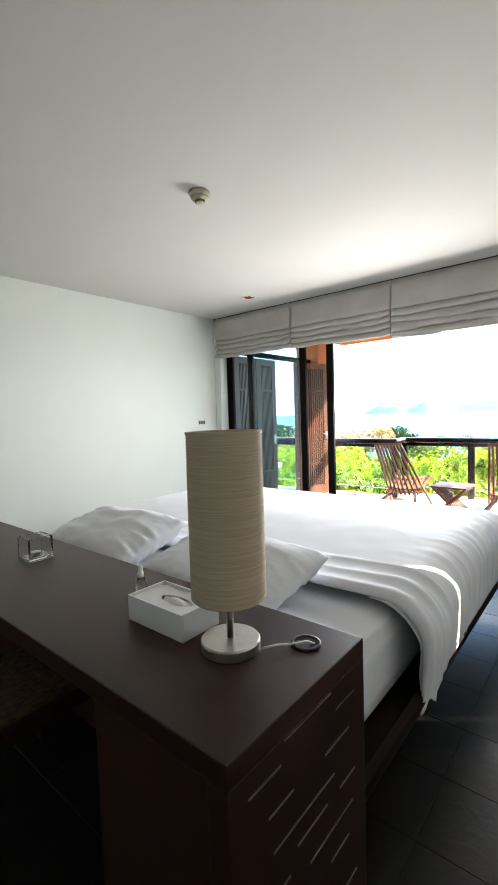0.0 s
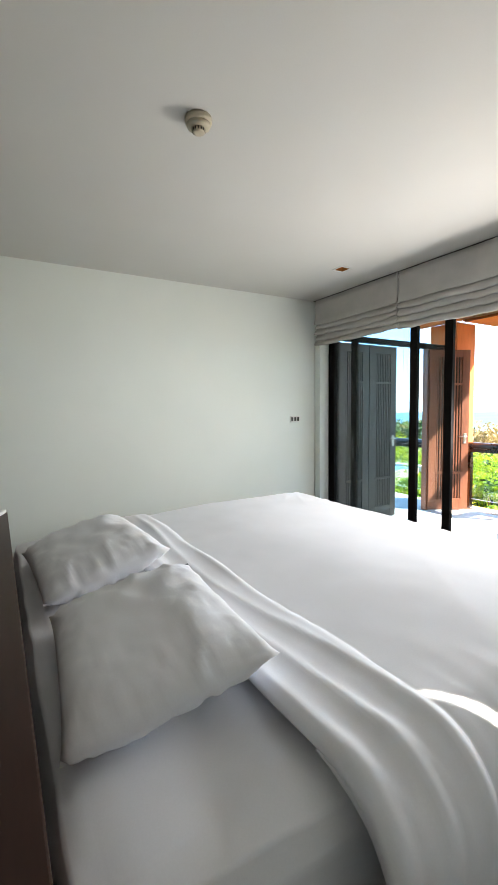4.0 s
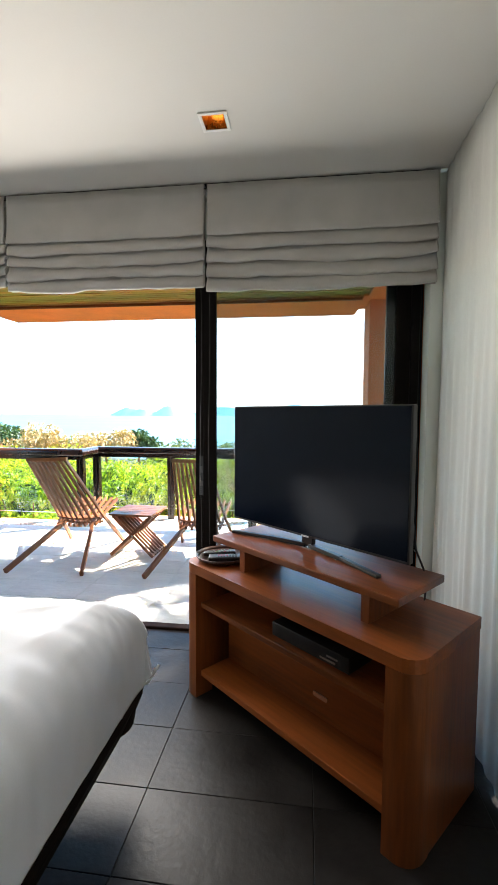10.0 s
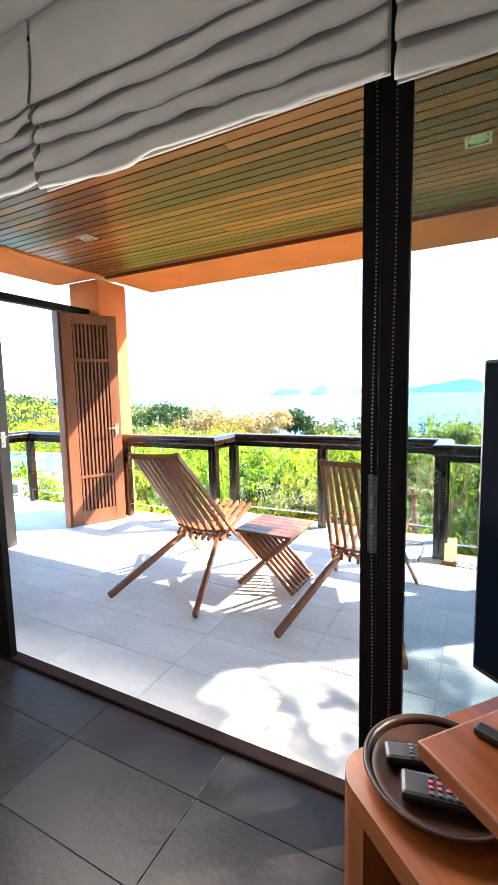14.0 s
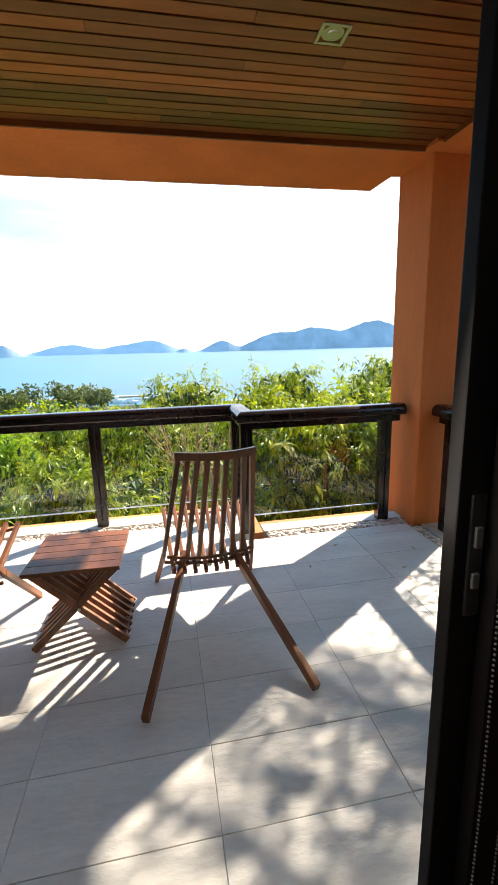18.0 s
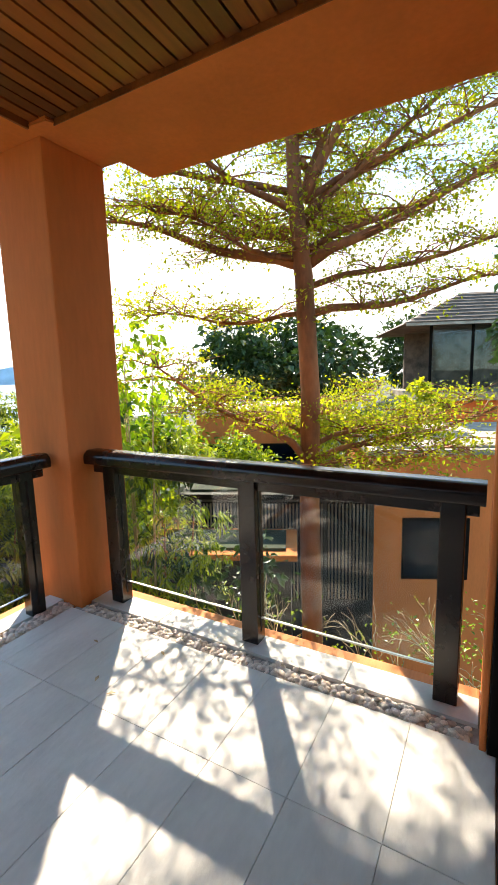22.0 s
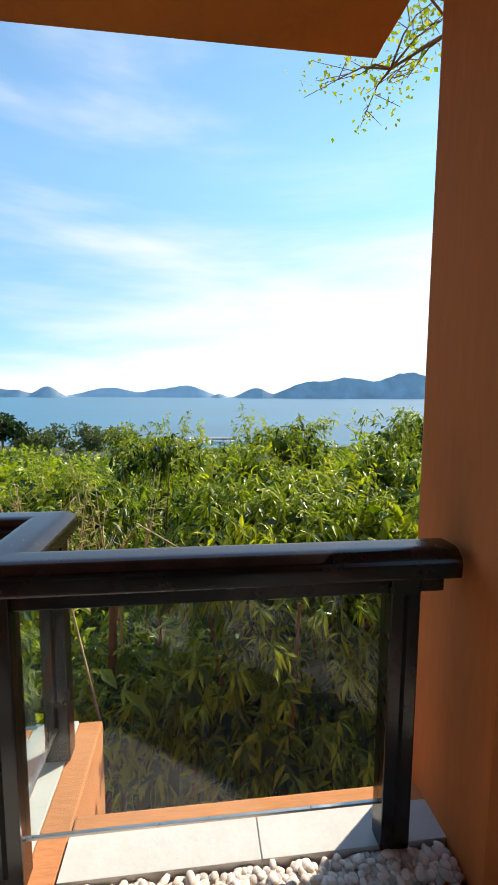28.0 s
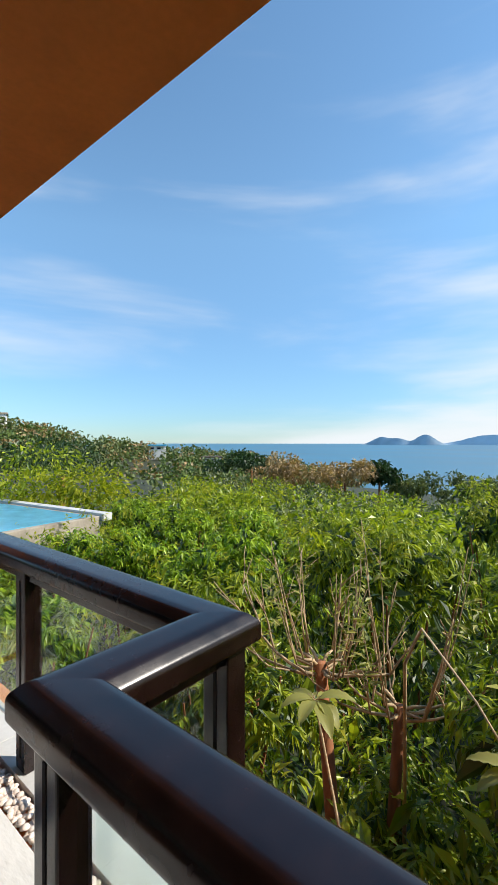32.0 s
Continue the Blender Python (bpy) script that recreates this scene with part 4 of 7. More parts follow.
for s in (-1, 1):
    x0, x1 = (U0, U0 + 0.105) if s < 0 else (U1 - 0.105, U1)
    bm, rr = bmesh.new(), 0.07
    edge = [(rr * (1 - math.cos(q * math.pi / 28)), rr * (1 - math.sin(q * math.pi / 28))) for q in range(15)] + [(0.105, 0.0), (0.105, 0.10), (0.0, 0.10)]
    pts = [(x0 + a if s < 0 else x1 - a, b) for a, b in edge]
    lo, hi = [bm.verts.new((*p, 0.0)) for p in pts], [bm.verts.new((*p, 0.614)) for p in pts]
    for q in range(len(pts)):
        bm.faces.new((lo[q], lo[(q + 1) % len(pts)], hi[(q + 1) % len(pts)], hi[q]))
    bm.faces.new(lo)
    bm.faces.new(hi)
    part("corner_post", bm, TVWOOD_UP, unit, "chunky rounded front post", smooth=False)
    part("side_panel", box(bmesh.new(), x0 + (0.002 if s < 0 else 0.055), x1 - (0.055 if s < 0 else 0.002), 0.102, V1, 0.0, 0.614, 0.003), TVWOOD_UP, unit)
part("middle_shelf", box(bmesh.new(), U0 + 0.107, U1 - 0.107, 0.03, V1 - 0.02, 0.445, 0.47, 0.003), TVWOOD, unit)
part("lower_shelf", box(bmesh.new(), U0 + 0.107, U1 - 0.107, 0.03, V1 - 0.02, 0.10, 0.128, 0.003), TVWOOD, unit)
part("back_panel", box(bmesh.new(), U0 + 0.06, U1 - 0.06, V1 - 0.018, V1 - 0.002, 0.05, 0.612), TVWOOD, unit)
dr = part("drop_front", box(bmesh.new(), U0 + 0.11, U1 - 0.11, 0.20, 0.218, 0.13, 0.443, 0.003), TVWOOD, unit)
part("finger_pull", box(bmesh.new(), 0.064, 0.138, 0.193, 0.1995, 0.214, 0.236, 0.002), CHROME, dr, "small steel finger pull")
part("riser_support", box(bmesh.new(), U0 + 0.30, U0 + 0.335, 0.11, 0.36, 0.66, 0.776, 0.003), TVWOOD_UP, unit)
part("riser_support", box(bmesh.new(), U1 - 0.27, U1 - 0.235, 0.11, 0.36, 0.66, 0.776, 0.003), TVWOOD_UP, unit)
part("riser_shelf", box(bmesh.new(), -0.451, 0.509, 0.062, 0.386, 0.777, 0.805, 0.005), TVWOOD, unit, "raised board that carries the television")

tv = thing("television", (-0.217, 3.639, 0.805), "black flat-screen television, switched off, on the raised board", "television", rz=-40.4)
part("bezel", box(bmesh.new(), -0.473, 0.473, -0.004, 0.026, 0.05, 0.614, 0.005), BLACK, tv)
part("screen", box(bmesh.new(), -0.466, 0.466, -0.0065, -0.0042, 0.062, 0.608), SCREEN, tv, "dark glossy screen")
part("back_cover", box(bmesh.new(), -0.38, 0.38, 0.026, 0.06, 0.08, 0.50, 0.012), BLACK, tv)
part("neck", box(bmesh.new(), -0.03, 0.03, 0.006, 0.03, 0.010, 0.06, 0.004), BLACK, tv)
part("maker_badge", box(bmesh.new(), -0.02, 0.02, -0.009, -0.0066, 0.052, 0.059), STEEL, tv)
for s in (-1, 1):
    bm = bmesh.new()
    stick(bm, (s * 0.01, 0.015, 0.012), (s * 0.20, -0.02, 0.011), 0.026, 0.018, 0.004)
    stick(bm, (s * 0.19, -0.018, 0.011), (s * 0.40, -0.075, 0.008), 0.024, 0.014, 0.004)
    part("foot", bm, BLACK, tv, "splayed black foot bar")
bm = bmesh.new()
tube(bm, [(0.40, 0.06, 0.30), (0.44, 0.07, 0.22), (0.45, 0.09, 0.08), (0.47, 0.12, 0.0), (0.47, 0.14, -0.06), (0.45, 0.17, -0.13)], 0.004, 8)
part("power_cord", bm, BLACK, tv, "black power cord hanging at the side", smooth=True)

KEYMATS = [shader("dark_grey_key", (0.06, 0.06, 0.065), 0.5, vary=0.1), shader("pale_key", (0.22, 0.22, 0.22), 0.5, vary=0.1), shader("red_key", (0.42, 0.05, 0.08), 0.5, vary=0.1), shader("green_key", (0.06, 0.25, 0.10), 0.5, vary=0.1)]
TRX, TRY = -0.625, 3.877
tr = thing("tray", (TRX, TRY, 0.66), "round dark wooden tray with remote controls", "tray")
part("dish", lathe(bmesh.new(), [(0.090, 0.0), (0.124, 0.012), (0.118, 0.016), (0.105, 0.010), (0.005, 0.008)], 56), BLACKWOOD, tr, smooth=True)
part("rim", lathe(bmesh.new(), [(0.1245, 0.0125), (0.136, 0.027), (0.131, 0.029), (0.1185, 0.0165), (0.1245, 0.0125)], 56, cap=False), BLACKWOOD, tr, "raised dark rim", smooth=True)
for i, (dx, dy, rz, wd) in enumerate(((-0.020, 0.018, 17, 0.021), (0.020, -0.048, 10, 0.027))):
    rc = thing("remote_control", (TRX + dx, TRY + dy, 0.673), ("slim black remote control in the tray", "wide black remote control with red and dark keys")[i], "remote control", rz=rz)
    part("case", box(bmesh.new(), -0.080, 0.080, -wd, wd, 0.0, 0.020, 0.007), BLACK, rc)
    for a in range(7):
        for b in range(4):
            k = (0, 1, 0, 3, 1, 2, 1)[(a * 3 + b * 2) % 7] if i == 0 else (2 if (a < 4 and 0 < b < 3) else 0)
            part("key", box(bmesh.new(), -0.035 + a * 0.014, -0.0275 + a * 0.014, -wd * 0.75 + b * wd * 0.42, -wd * 0.75 + b * wd * 0.42 + wd * 0.26, 0.0195, 0.0225, 0.001), KEYMATS[k], rc)

stb = thing("set_top_box", (-0.355, 3.437, 0.47), "black set-top box on the middle shelf", "set-top box", rz=TVR)
part("case", box(bmesh.new(), -0.05, 0.33, 0.065, 0.28, 0.004, 0.062, 0.004), BLACK, stb)
part("display", box(bmesh.new(), 0.20, 0.27, 0.0625, 0.0648, 0.016, 0.022), STEEL, stb)
part("button", box(bmesh.new(), 0.23, 0.28, 0.0625, 0.0648, 0.032, 0.038), STEEL, stb)

# ---------------------------------------------------------------- small fixtures
sd = thing("smoke_detector", (-2.11, 1.82, ZC - 0.062), "round aged cream smoke detector on the ceiling", "smoke detector")
part("mount", lathe(bmesh.new(), [(0.056, 0.062), (0.058, 0.045), (0.054, 0.036)], 36), AGED, sd, smooth=True)
part("body", lathe(bmesh.new(), [(0.050, 0.036), (0.048, 0.024), (0.030, 0.018)], 36), AGED, sd, smooth=True)
head = part("sensor_head", lathe(bmesh.new(), [(0.028, 0.018), (0.026, 0.003), (0.015, 0.0)], 28), AGED, sd, smooth=True)
for k in range(14):
    a = 2 * math.pi * k / 14
    part("vent", box(bmesh.new(), 0.0255, 0.0288, -0.002, 0.002, 0.005, 0.016, 0, Matrix.Rotation(a, 4, "Z")), BLACK, head)


def downlight(x, y, z, label, lit):
    t = thing("downlight", (x, y, z - 0.004), label, "downlight", "recessed square downlights")
    for n_, a in (("rim", (-0.062, 0.062, -0.062, -0.047)), ("rim", (-0.062, 0.062, 0.047, 0.062)), ("rim", (-0.062, -0.047, -0.047, 0.047)), ("rim", (0.047, 0.062, -0.047, 0.047))):
        part(n_, box(bmesh.new(), *a, -0.002, 0.0035, 0.001), WHITEPL if lit else STEEL, t)
    if lit:
        # a square brass funnel in the ceiling's recess
        for k in range(4):
            bm = bmesh.new()
            m = Matrix.Rotation(k * math.pi / 2, 4, "Z")
            bm.faces.new([bm.verts.new(m @ Vector(p)) for p in ((-0.0465, -0.0465, 0.0), (0.0465, -0.0465, 0.0), (0.034, -0.034, 0.075), (-0.034, -0.034, 0.075))])
            thicken(bm, 0.0008)
            part("reflector", bm, LAMPGOLD, t, "shiny brass reflector side")
        part("housing", box(bmesh.new(), -0.034, 0.034, -0.034, 0.034, 0.0755, 0.085), LAMPGOLD, t)
        part("bulb", lathe(bmesh.new(), [(0.024, 0.075), (0.027, 0.06), (0.020, 0.052)], 20), BULB, t, "warm lit bulb", smooth=True)
    else:
        part("reflector", lathe(bmesh.new(), [(0.046, 0.0025), (0.040, 0.0028)], 28), STEEL, t, "shiny reflector")
        part("bulb", lathe(bmesh.new(), [(0.026, 0.0018), (0.020, -0.001)], 20), STEEL, t)
    return t


downlight(-3.31, 3.70, ZC, "square recessed downlight with a warm reflector", True)
downlight(-0.63, 3.70, ZC, "square recessed downlight with a warm reflector near the television", True)


def wall_plate(y, z, w, label, sockets):
    t = thing("switch_plate", (XL, y, z), label, "wall switch", "plates on the white wall")
    part("plate", box(bmesh.new(), 0.0, 0.008, -w / 2, w / 2, -0.036, 0.036, 0.003), WHITEPL, t)
    for k in range(3 if w > 0.1 else 2):
        yy = -w / 2 + w * (k + 0.5) / (3 if w > 0.1 else 2)
        part("rocker", box(bmesh.new(), 0.008, 0.012, yy - 0.013, yy + 0.013, -0.022, 0.022, 0.002), BLACK if sockets else WHITEPL, t)


wall_plate(3.93, 1.312, 0.12, "white three-gang switch plate on the wall", True)
wall_plate(0.455, 1.297, 0.125, "white socket plate with black outlets on the wall", True)
wall_plate(0.60, 1.297, 0.115, "white switch plate on the wall", False)

# ---------------------------------------------------------------- the balcony's shell
ZS = 2.60
slab("balcony_slab", -4.75, 0.74, 4.4595, 6.69, -0.30, -0.014, JOINT, label="balcony slab under the pale tiles", category="floor")
slab("balcony_slab_front", -2.795, -0.985, 6.692, 7.088, -0.30, -0.014, JOINT, label="projecting part of the balcony slab", category="floor")
slab("column_1", 0.438, 0.86, 6.64, 7.075, -6.0, ZS + 0.004, TERRA, 0.012, label="square terracotta rendered corner column", category="column")
slab("column_2", -4.62, -4.19, 6.585, 7.0, -6.0, ZS + 0.004, TERRA, 0.012, label="square terracotta rendered column by the louvred door", category="column")
bm = bmesh.new()
outline = ((-4.14, 6.632), (0.362, 6.632), (0.362, 6.497), (0.415, 6.497), (0.415, 4.53), (1.135, 4.53), (1.135, 6.495), (0.857, 6.495), (0.857, 7.07), (0.362, 7.07), (0.362, 7.395), (-4.14, 7.395))
lo, hi = [bm.verts.new((*p, ZS)) for p in outline], [bm.verts.new((*p, ZS + 0.17)) for p in outline]
for q in range(len(outline)):
    bm.faces.new((lo[q], lo[(q + 1) % len(outline)], hi[(q + 1) % len(outline)], hi[q]))
bm.faces.new(lo)
bm.faces.new(hi)
bmesh.ops.bevel(bm, geom=[e for e in bm.edges if all(v.co.z < ZS + 0.01 for v in e.verts)], offset=0.008, segments=2, affect="EDGES")
tagged(part("soffit_front", bm, TERRA), "terracotta rendered soffit round the balcony's open corner", "soffit", kind="structure")
slab("soffit_west", -4.80, -4.105, 4.55, 6.58, ZS, ZS + 0.17, TERRA, 0.012, label="terracotta rendered soffit above the louvred doors", category="soffit")
slab("balcony_roof", -4.75, 1.10, 4.52, 7.33, ZS + 0.18, ZS + 0.34, CONCRETE, label="roof slab above the balcony", category="roof")
slab("wall_exterior_east", 0.708, 1.10, 4.28, 4.488, -6.0, ZS + 0.1, TERRA, 0.01, label="terracotta rendered outer wall beside the doors", category="wall")
slab("wall_exterior_pier", 0.385, 0.95, 4.4915, 4.515, -0.30, ZS + 0.1, TERRA, 0.008, label="terracotta rendered pier at the rail's end", category="wall")
slab("wall_below_balcony", -4.7, 0.70, 6.45, 6.60, -6.0, -0.302, TERRA, label="terracotta wall below the balcony", category="wall")

# planked ceiling, one mesh
bm = bmesh.new()
prnd = random.Random(11)
PW = 0.0745
y = 4.53
k = 0
while y < 6.61:
    x = -4.10
    first = True
    while x < 0.40:
        ln = prnd.uniform(1.6, 3.2)
        x1 = min(0.405, x + ln)
        if x1 > 0.15:
            x1 = 0.405
        box(bm, x, x1 - 0.002, y, min(y + PW - 0.011, 6.612), 2.618 + prnd.uniform(-0.0015, 0.0015), 2.64, 0.0)
        x = x1
    y += PW
    k += 1
pl = part("ceiling_planks", bm, PLANK)
tagged(pl, "oiled wooden plank ceiling over the balcony with dark gaps", "ceiling", kind="structure")
slab("ceiling_backing", -4.12, 0.41, 4.522, 6.63, 2.6415, 2.66, PLANK_DARK, label="dark backing above the planks", category="ceiling")
slab("trim_front", -4.10, 0.360, 6.6135, 6.630, 2.588, 2.64, TVWOOD, 0.003, label="reddish wooden edge trim of the plank ceiling", category="trim")
slab("trim_east", 0.4065, 0.4135, 4.53, 6.495, 2.592, 2.64, TVWOOD, 0.002, label="wooden edge trim of the plank ceiling", category="trim")
downlight(-3.37, 5.70, 2.618, "square recessed balcony downlight in the planks", False)
downlight(-0.63, 5.72, 2.618, "square recessed balcony downlight in the planks", False)

# kerb ledges outside the pebble gutters: pale stone with a combed terracotta rim


def ledge(name, x0, x1, y0, y1, rim, lab, e=0.075):
    """rim: which side carries the terracotta edge."""
    t = thing(name, ((x0 + x1) / 2, (y0 + y1) / 2, -0.30), lab, "kerb", "balcony kerbs")
    t["kind"] = "structure"
    w, d = (x1 - x0) / 2, (y1 - y0) / 2
    a = {"N": (-w, w, -d, d - e), "E": (-w, w - e, -d, d), "W": (-w + e, w, -d, d)}[rim]
    b = {"N": (-w, w, d - e, d), "E": (w - e, w, -d, d), "W": (-w, -w + e, -d, d)}[rim]
    part("bed", box(bmesh.new(), a[0] + 0.002, a[1] - 0.002, a[2] + 0.002, a[3] - 0.002, 0.0, 0.297), SILL, t, "mortar bed")
    along = 0 if a[1] - a[0] > a[3] - a[2] else 2
    cuts = max(1, round((a[along + 1] - a[along]) / 0.6))
    for q in range(cuts):
        c = list(a)
        c[along] = a[along] + (a[along + 1] - a[along]) * q / cuts + (0.002 if q else 0)
        c[along + 1] = a[along] + (a[along + 1] - a[along]) * (q + 1) / cuts - (0.002 if q < cuts - 1 else 0)
        part("stone", box(bmesh.new(), *c, 0.2, 0.304, 0.002), SILL, t, "pale stone coping")
    part("rim", box(bmesh.new(), *b, -0.25, 0.297, 0.008), TERRA_RIB, t, "combed terracotta rim")
    return t


ledge("kerb_west", -4.19, -3.06, 6.81, 7.015, "N", "pale stone kerb with a terracotta rim under the railing")
ledge("kerb_jog_west", -3.056, -2.80, 6.81, 7.436, "W", "pale stone kerb at the railing's step", 0.095)
ledge("kerb_front", -2.797, -0.983, 7.19, 7.436, "N", "pale stone kerb with a terracotta rim under the front railing")
ledge("kerb_jog_east", -0.980, -0.715, 6.81, 7.436, "E", "pale stone kerb at the railing's step", 0.095)
ledge("kerb_east_front", -0.712, 0.442, 6.81, 7.015, "N", "pale stone kerb with a terracotta rim before the column")
ledge("kerb_east", 0.505, 0.735, 4.52, 6.637, "E", "pale stone kerb with a terracotta rim at the side railing")


# ---------------------------------------------------------------- the railing
def rail_bar(t, a, b, name="handrail", cut_a=0, cut_b=0):
    """A moulded handrail with a rounded top from a to b; cuts: mitred ends, in metres of skew."""
    a, b = Vector(a), Vector(b)
    d = (b - a).normalized()
    n = Vector((d.y, -d.x, 0))
    prof = [(-0.078, 0.852), (-0.078, 0.908), (-0.048, 0.936), (0.044, 0.938), (0.074, 0.910), (0.074, 0.852)]
    for _ in range(3):      # ease the corners
        prof = [(p[0] + (q[0] - p[0]) * u, p[1] + (q[1] - p[1]) * u) for p, q in zip(prof, prof[1:] + prof[:1]) for u in (0.14, 0.86)]
    bm = bmesh.new()
    rows = []
    for p, c in ((a, cut_a), (b, cut_b)):
        rows.append([bm.verts.new(p + n * o + d * (c * o / 0.065) + Vector((0, 0, z))) for o, z in prof])
    k = len(prof)
    for i in range(k):
        bm.faces.new((rows[0][i], rows[0][(i + 1) % k], rows[1][(i + 1) % k], rows[1][i]))
    for row in rows:
        bm.faces.new([bm.verts.new(v.co) for v in row])
    h = part(name, bm, RAIL, t, "dark wooden handrail with rounded edges", smooth=True)
    bm = bmesh.new()
    stick(bm, a + d * 0.02 + Vector((0, 0, 0.828)), b - d * 0.02 + Vector((0, 0, 0.828)), 0.045, 0.052, 0.003)
    part("under_rail", bm, RAIL, t)
    return h


def rail_post(t, x, y, w=0.088, d=0.07):
    p = part("post", box(bmesh.new(), x - w / 2, x + w / 2, y - d / 2, y + d / 2, 0.004, 0.856, 0.005), RAIL, t, "square dark wooden post")
    # raised near-black strip paints the shade of a groove on the post
    part("groove", box(bmesh.new(), x - 0.006, x + 0.006, y - d / 2 - 0.0015, y - d / 2, 0.06, 0.80), PLANK_DARK, p)
    return p


def rail_pane(t, a, b, z0=0.14, z1=0.80):
    bm = bmesh.new()
    a, b = Vector(a), Vector(b)
    stick(bm, (a.x, a.y, (z0 + z1) / 2), (b.x, b.y, (z0 + z1) / 2), 0.008, z1 - z0, 0.0)
    g = part("glass_panel", bm, GLASS, t, "clear glass balustrade pane")
    g.visible_shadow = False
    bm = bmesh.new()
    stick(bm, (a.x, a.y, z0 - 0.004), (b.x, b.y, z0 - 0.004), 0.010, 0.008, 0.001)
    part("pane_edge", bm, STEEL, g, "bright ground glass edge")


rl = thing("railing", (0, 0, 0), "dark wooden balcony railing with clear glass panes and stepped corners", "railing")
YA, YO, XA, XO = 6.825, 7.245, -2.97, -0.832
rail_bar(rl, (-4.19, YA, 0), (XA, YA, 0), cut_b=0.065)
rail_bar(rl, (XA, YA, 0), (XA, YO, 0), cut_a=-0.065, cut_b=-0.065)
rail_bar(rl, (XA, YO, 0), (XO, YO, 0), cut_a=0.065, cut_b=-0.065)
rail_bar(rl, (XO, YO, 0), (XO, YA, 0), cut_a=0.065, cut_b=0.065)
rail_bar(rl, (XO, YA, 0), (0.40, YA, 0), cut_a=-0.065)
for px, py in ((-4.13, YA), (XA + 0.01, YA), (XA + 0.01, YO), (-1.945, YO), (XO, YO + 0.02), (XO, YA), (0.262, YA)):
    rail_post(rl, px, py)
for a, b in (((-4.085, YA), (-3.015, YA)), ((-2.925, YO), (-1.99, YO)), ((-1.90, YO), (-0.905, YO)), ((-0.815, YA), (0.218, YA)), ((XA, 6.895), (XA, 7.27)), ((XO, 6.895), (XO, 7.27))):
    rail_pane(rl, (*a, 0), (*b, 0))
re_ = thing("side_railing", (0, 0, 0), "dark wooden side railing with clear glass panes before the tree", "railing")
rail_bar(re_, (0.61, 6.638, 0), (0.61, 4.535, 0))
for py in (6.475, 5.553, 4.645):
    rail_post(re_, 0.607, py, 0.082, 0.092)
rail_pane(re_, (0.607, 6.425, 0), (0.607, 5.602, 0))
rail_pane(re_, (0.607, 5.504, 0), (0.607, 4.694, 0))


# ---------------------------------------------------------------- louvred doors at the balcony's side
def louvre_leaf(name, at, rz, w, label, parent_frame, handle, mat_leaf, group=""):
    """A tall leaf hinged at its origin, running along +x."""
    t = thing(name, at, label, "door", group, rz)
    h, th, s = 2.20, 0.020, 0.105
    part("stile", box(bmesh.new(), 0.0, s, -th, th, 0.0, h, 0.004), mat_leaf, t)
    part("stile", box(bmesh.new(), w - s, w, -th, th, 0.0, h, 0.004), mat_leaf, t)
    part("top_rail", box(bmesh.new(), s, w - s, -th, th, h - 0.10, h, 0.003), mat_leaf, t)
    part("bottom_rail", box(bmesh.new(), s, w - s, -th, th, 0.0, 0.15, 0.003), mat_leaf, t)
    for z in (0.50, 1.72):
        part("cross_rail", box(bmesh.new(), s, w - s, -th - 0.004, th + 0.004, z, z + 0.028, 0.002), mat_leaf, t)
    n = 9
    me = mesh_of("slat", box(bmesh.new(), -0.0095, 0.0095, -0.013, 0.013, 0.151, h - 0.101, 0.002), mat_leaf)
    for k in range(n):
        shared("slat", me, t, (s + (w - 2 * s) * (k + 0.5) / n, 0, 0))
    part("backing", box(bmesh.new(), s, w - s, -0.003, 0.003, 0.15, h - 0.10), PLANK_DARK, t)
    for z in (0.18, 0.78, 1.42, 2.0):
        hg = bmesh.new()
        box(hg, -0.012, 0.03, th, th + 0.004, z, z + 0.10, 0.001)
        lathe(hg, [(0.006, z), (0.006, z + 0.10)], 10, (-0.006, th + 0.004, 0))
        part("hinge", hg, STEEL, t, "steel butt hinge")
    if handle:
        for sd_ in (-1, 1):
            hb = bmesh.new()
            box(hb, w - 0.075, w - 0.035, sd_ * th, sd_ * (th + 0.006), 0.92, 1.06, 0.002)
            hp = part("handle_plate", hb, STEEL, t, "steel lock plate")
            lv = bmesh.new()
            tube(lv, [(w - 0.055, sd_ * th, 1.02), (w - 0.055, sd_ * (th + 0.05), 1.02), (w - 0.075, sd_ * (th + 0.055), 1.02), (w - 0.16, sd_ * (th + 0.055), 1.018)], 0.008, 10)
            part("lever", lv, STEEL, hp, "steel lever handle", smooth=True)
            part("keyhole", lathe(bmesh.new(), [(0.014, 0.0), (0.014, 0.006)], 14, (w - 0.055, sd_ * (th + 0.006) - 0.003, 0.955)), STEEL, hp)
    return t


XD = -4.36
slab("door_frame_head", XD - 0.05, XD + 0.035, 4.52, 6.58, 2.235, 2.30, FRAME, 0.004, label="dark door frame head", category="door frame")
slab("door_frame_post_1", XD - 0.05, XD + 0.035, 4.52, 4.575, 0.0, 2.234, FRAME, 0.004, label="dark door frame post", category="door frame")
slab("door_frame_post_2", XD - 0.05, XD + 0.03, 6.165, 6.215, 0.0, 2.234, DOORWOOD, 0.004, label="reddish wooden door post", category="door frame")
slab("door_frame_post_3", XD - 0.05, XD + 0.03, 6.53, 6.58, 0.0, 2.234, FRAME, 0.004, label="dark door frame post at the column", category="door frame")
louvre_leaf("louvre_door", (XD, 4.585, 0.012), 90, 0.49, "closed dark louvred door leaf", None, False, LOUVRE, "louvred doors")
louvre_leaf("louvre_door", (XD, 5.085, 0.012), 90, 0.48, "dark louvred door leaf with a lever handle", None, True, LOUVRE, "louvred doors")
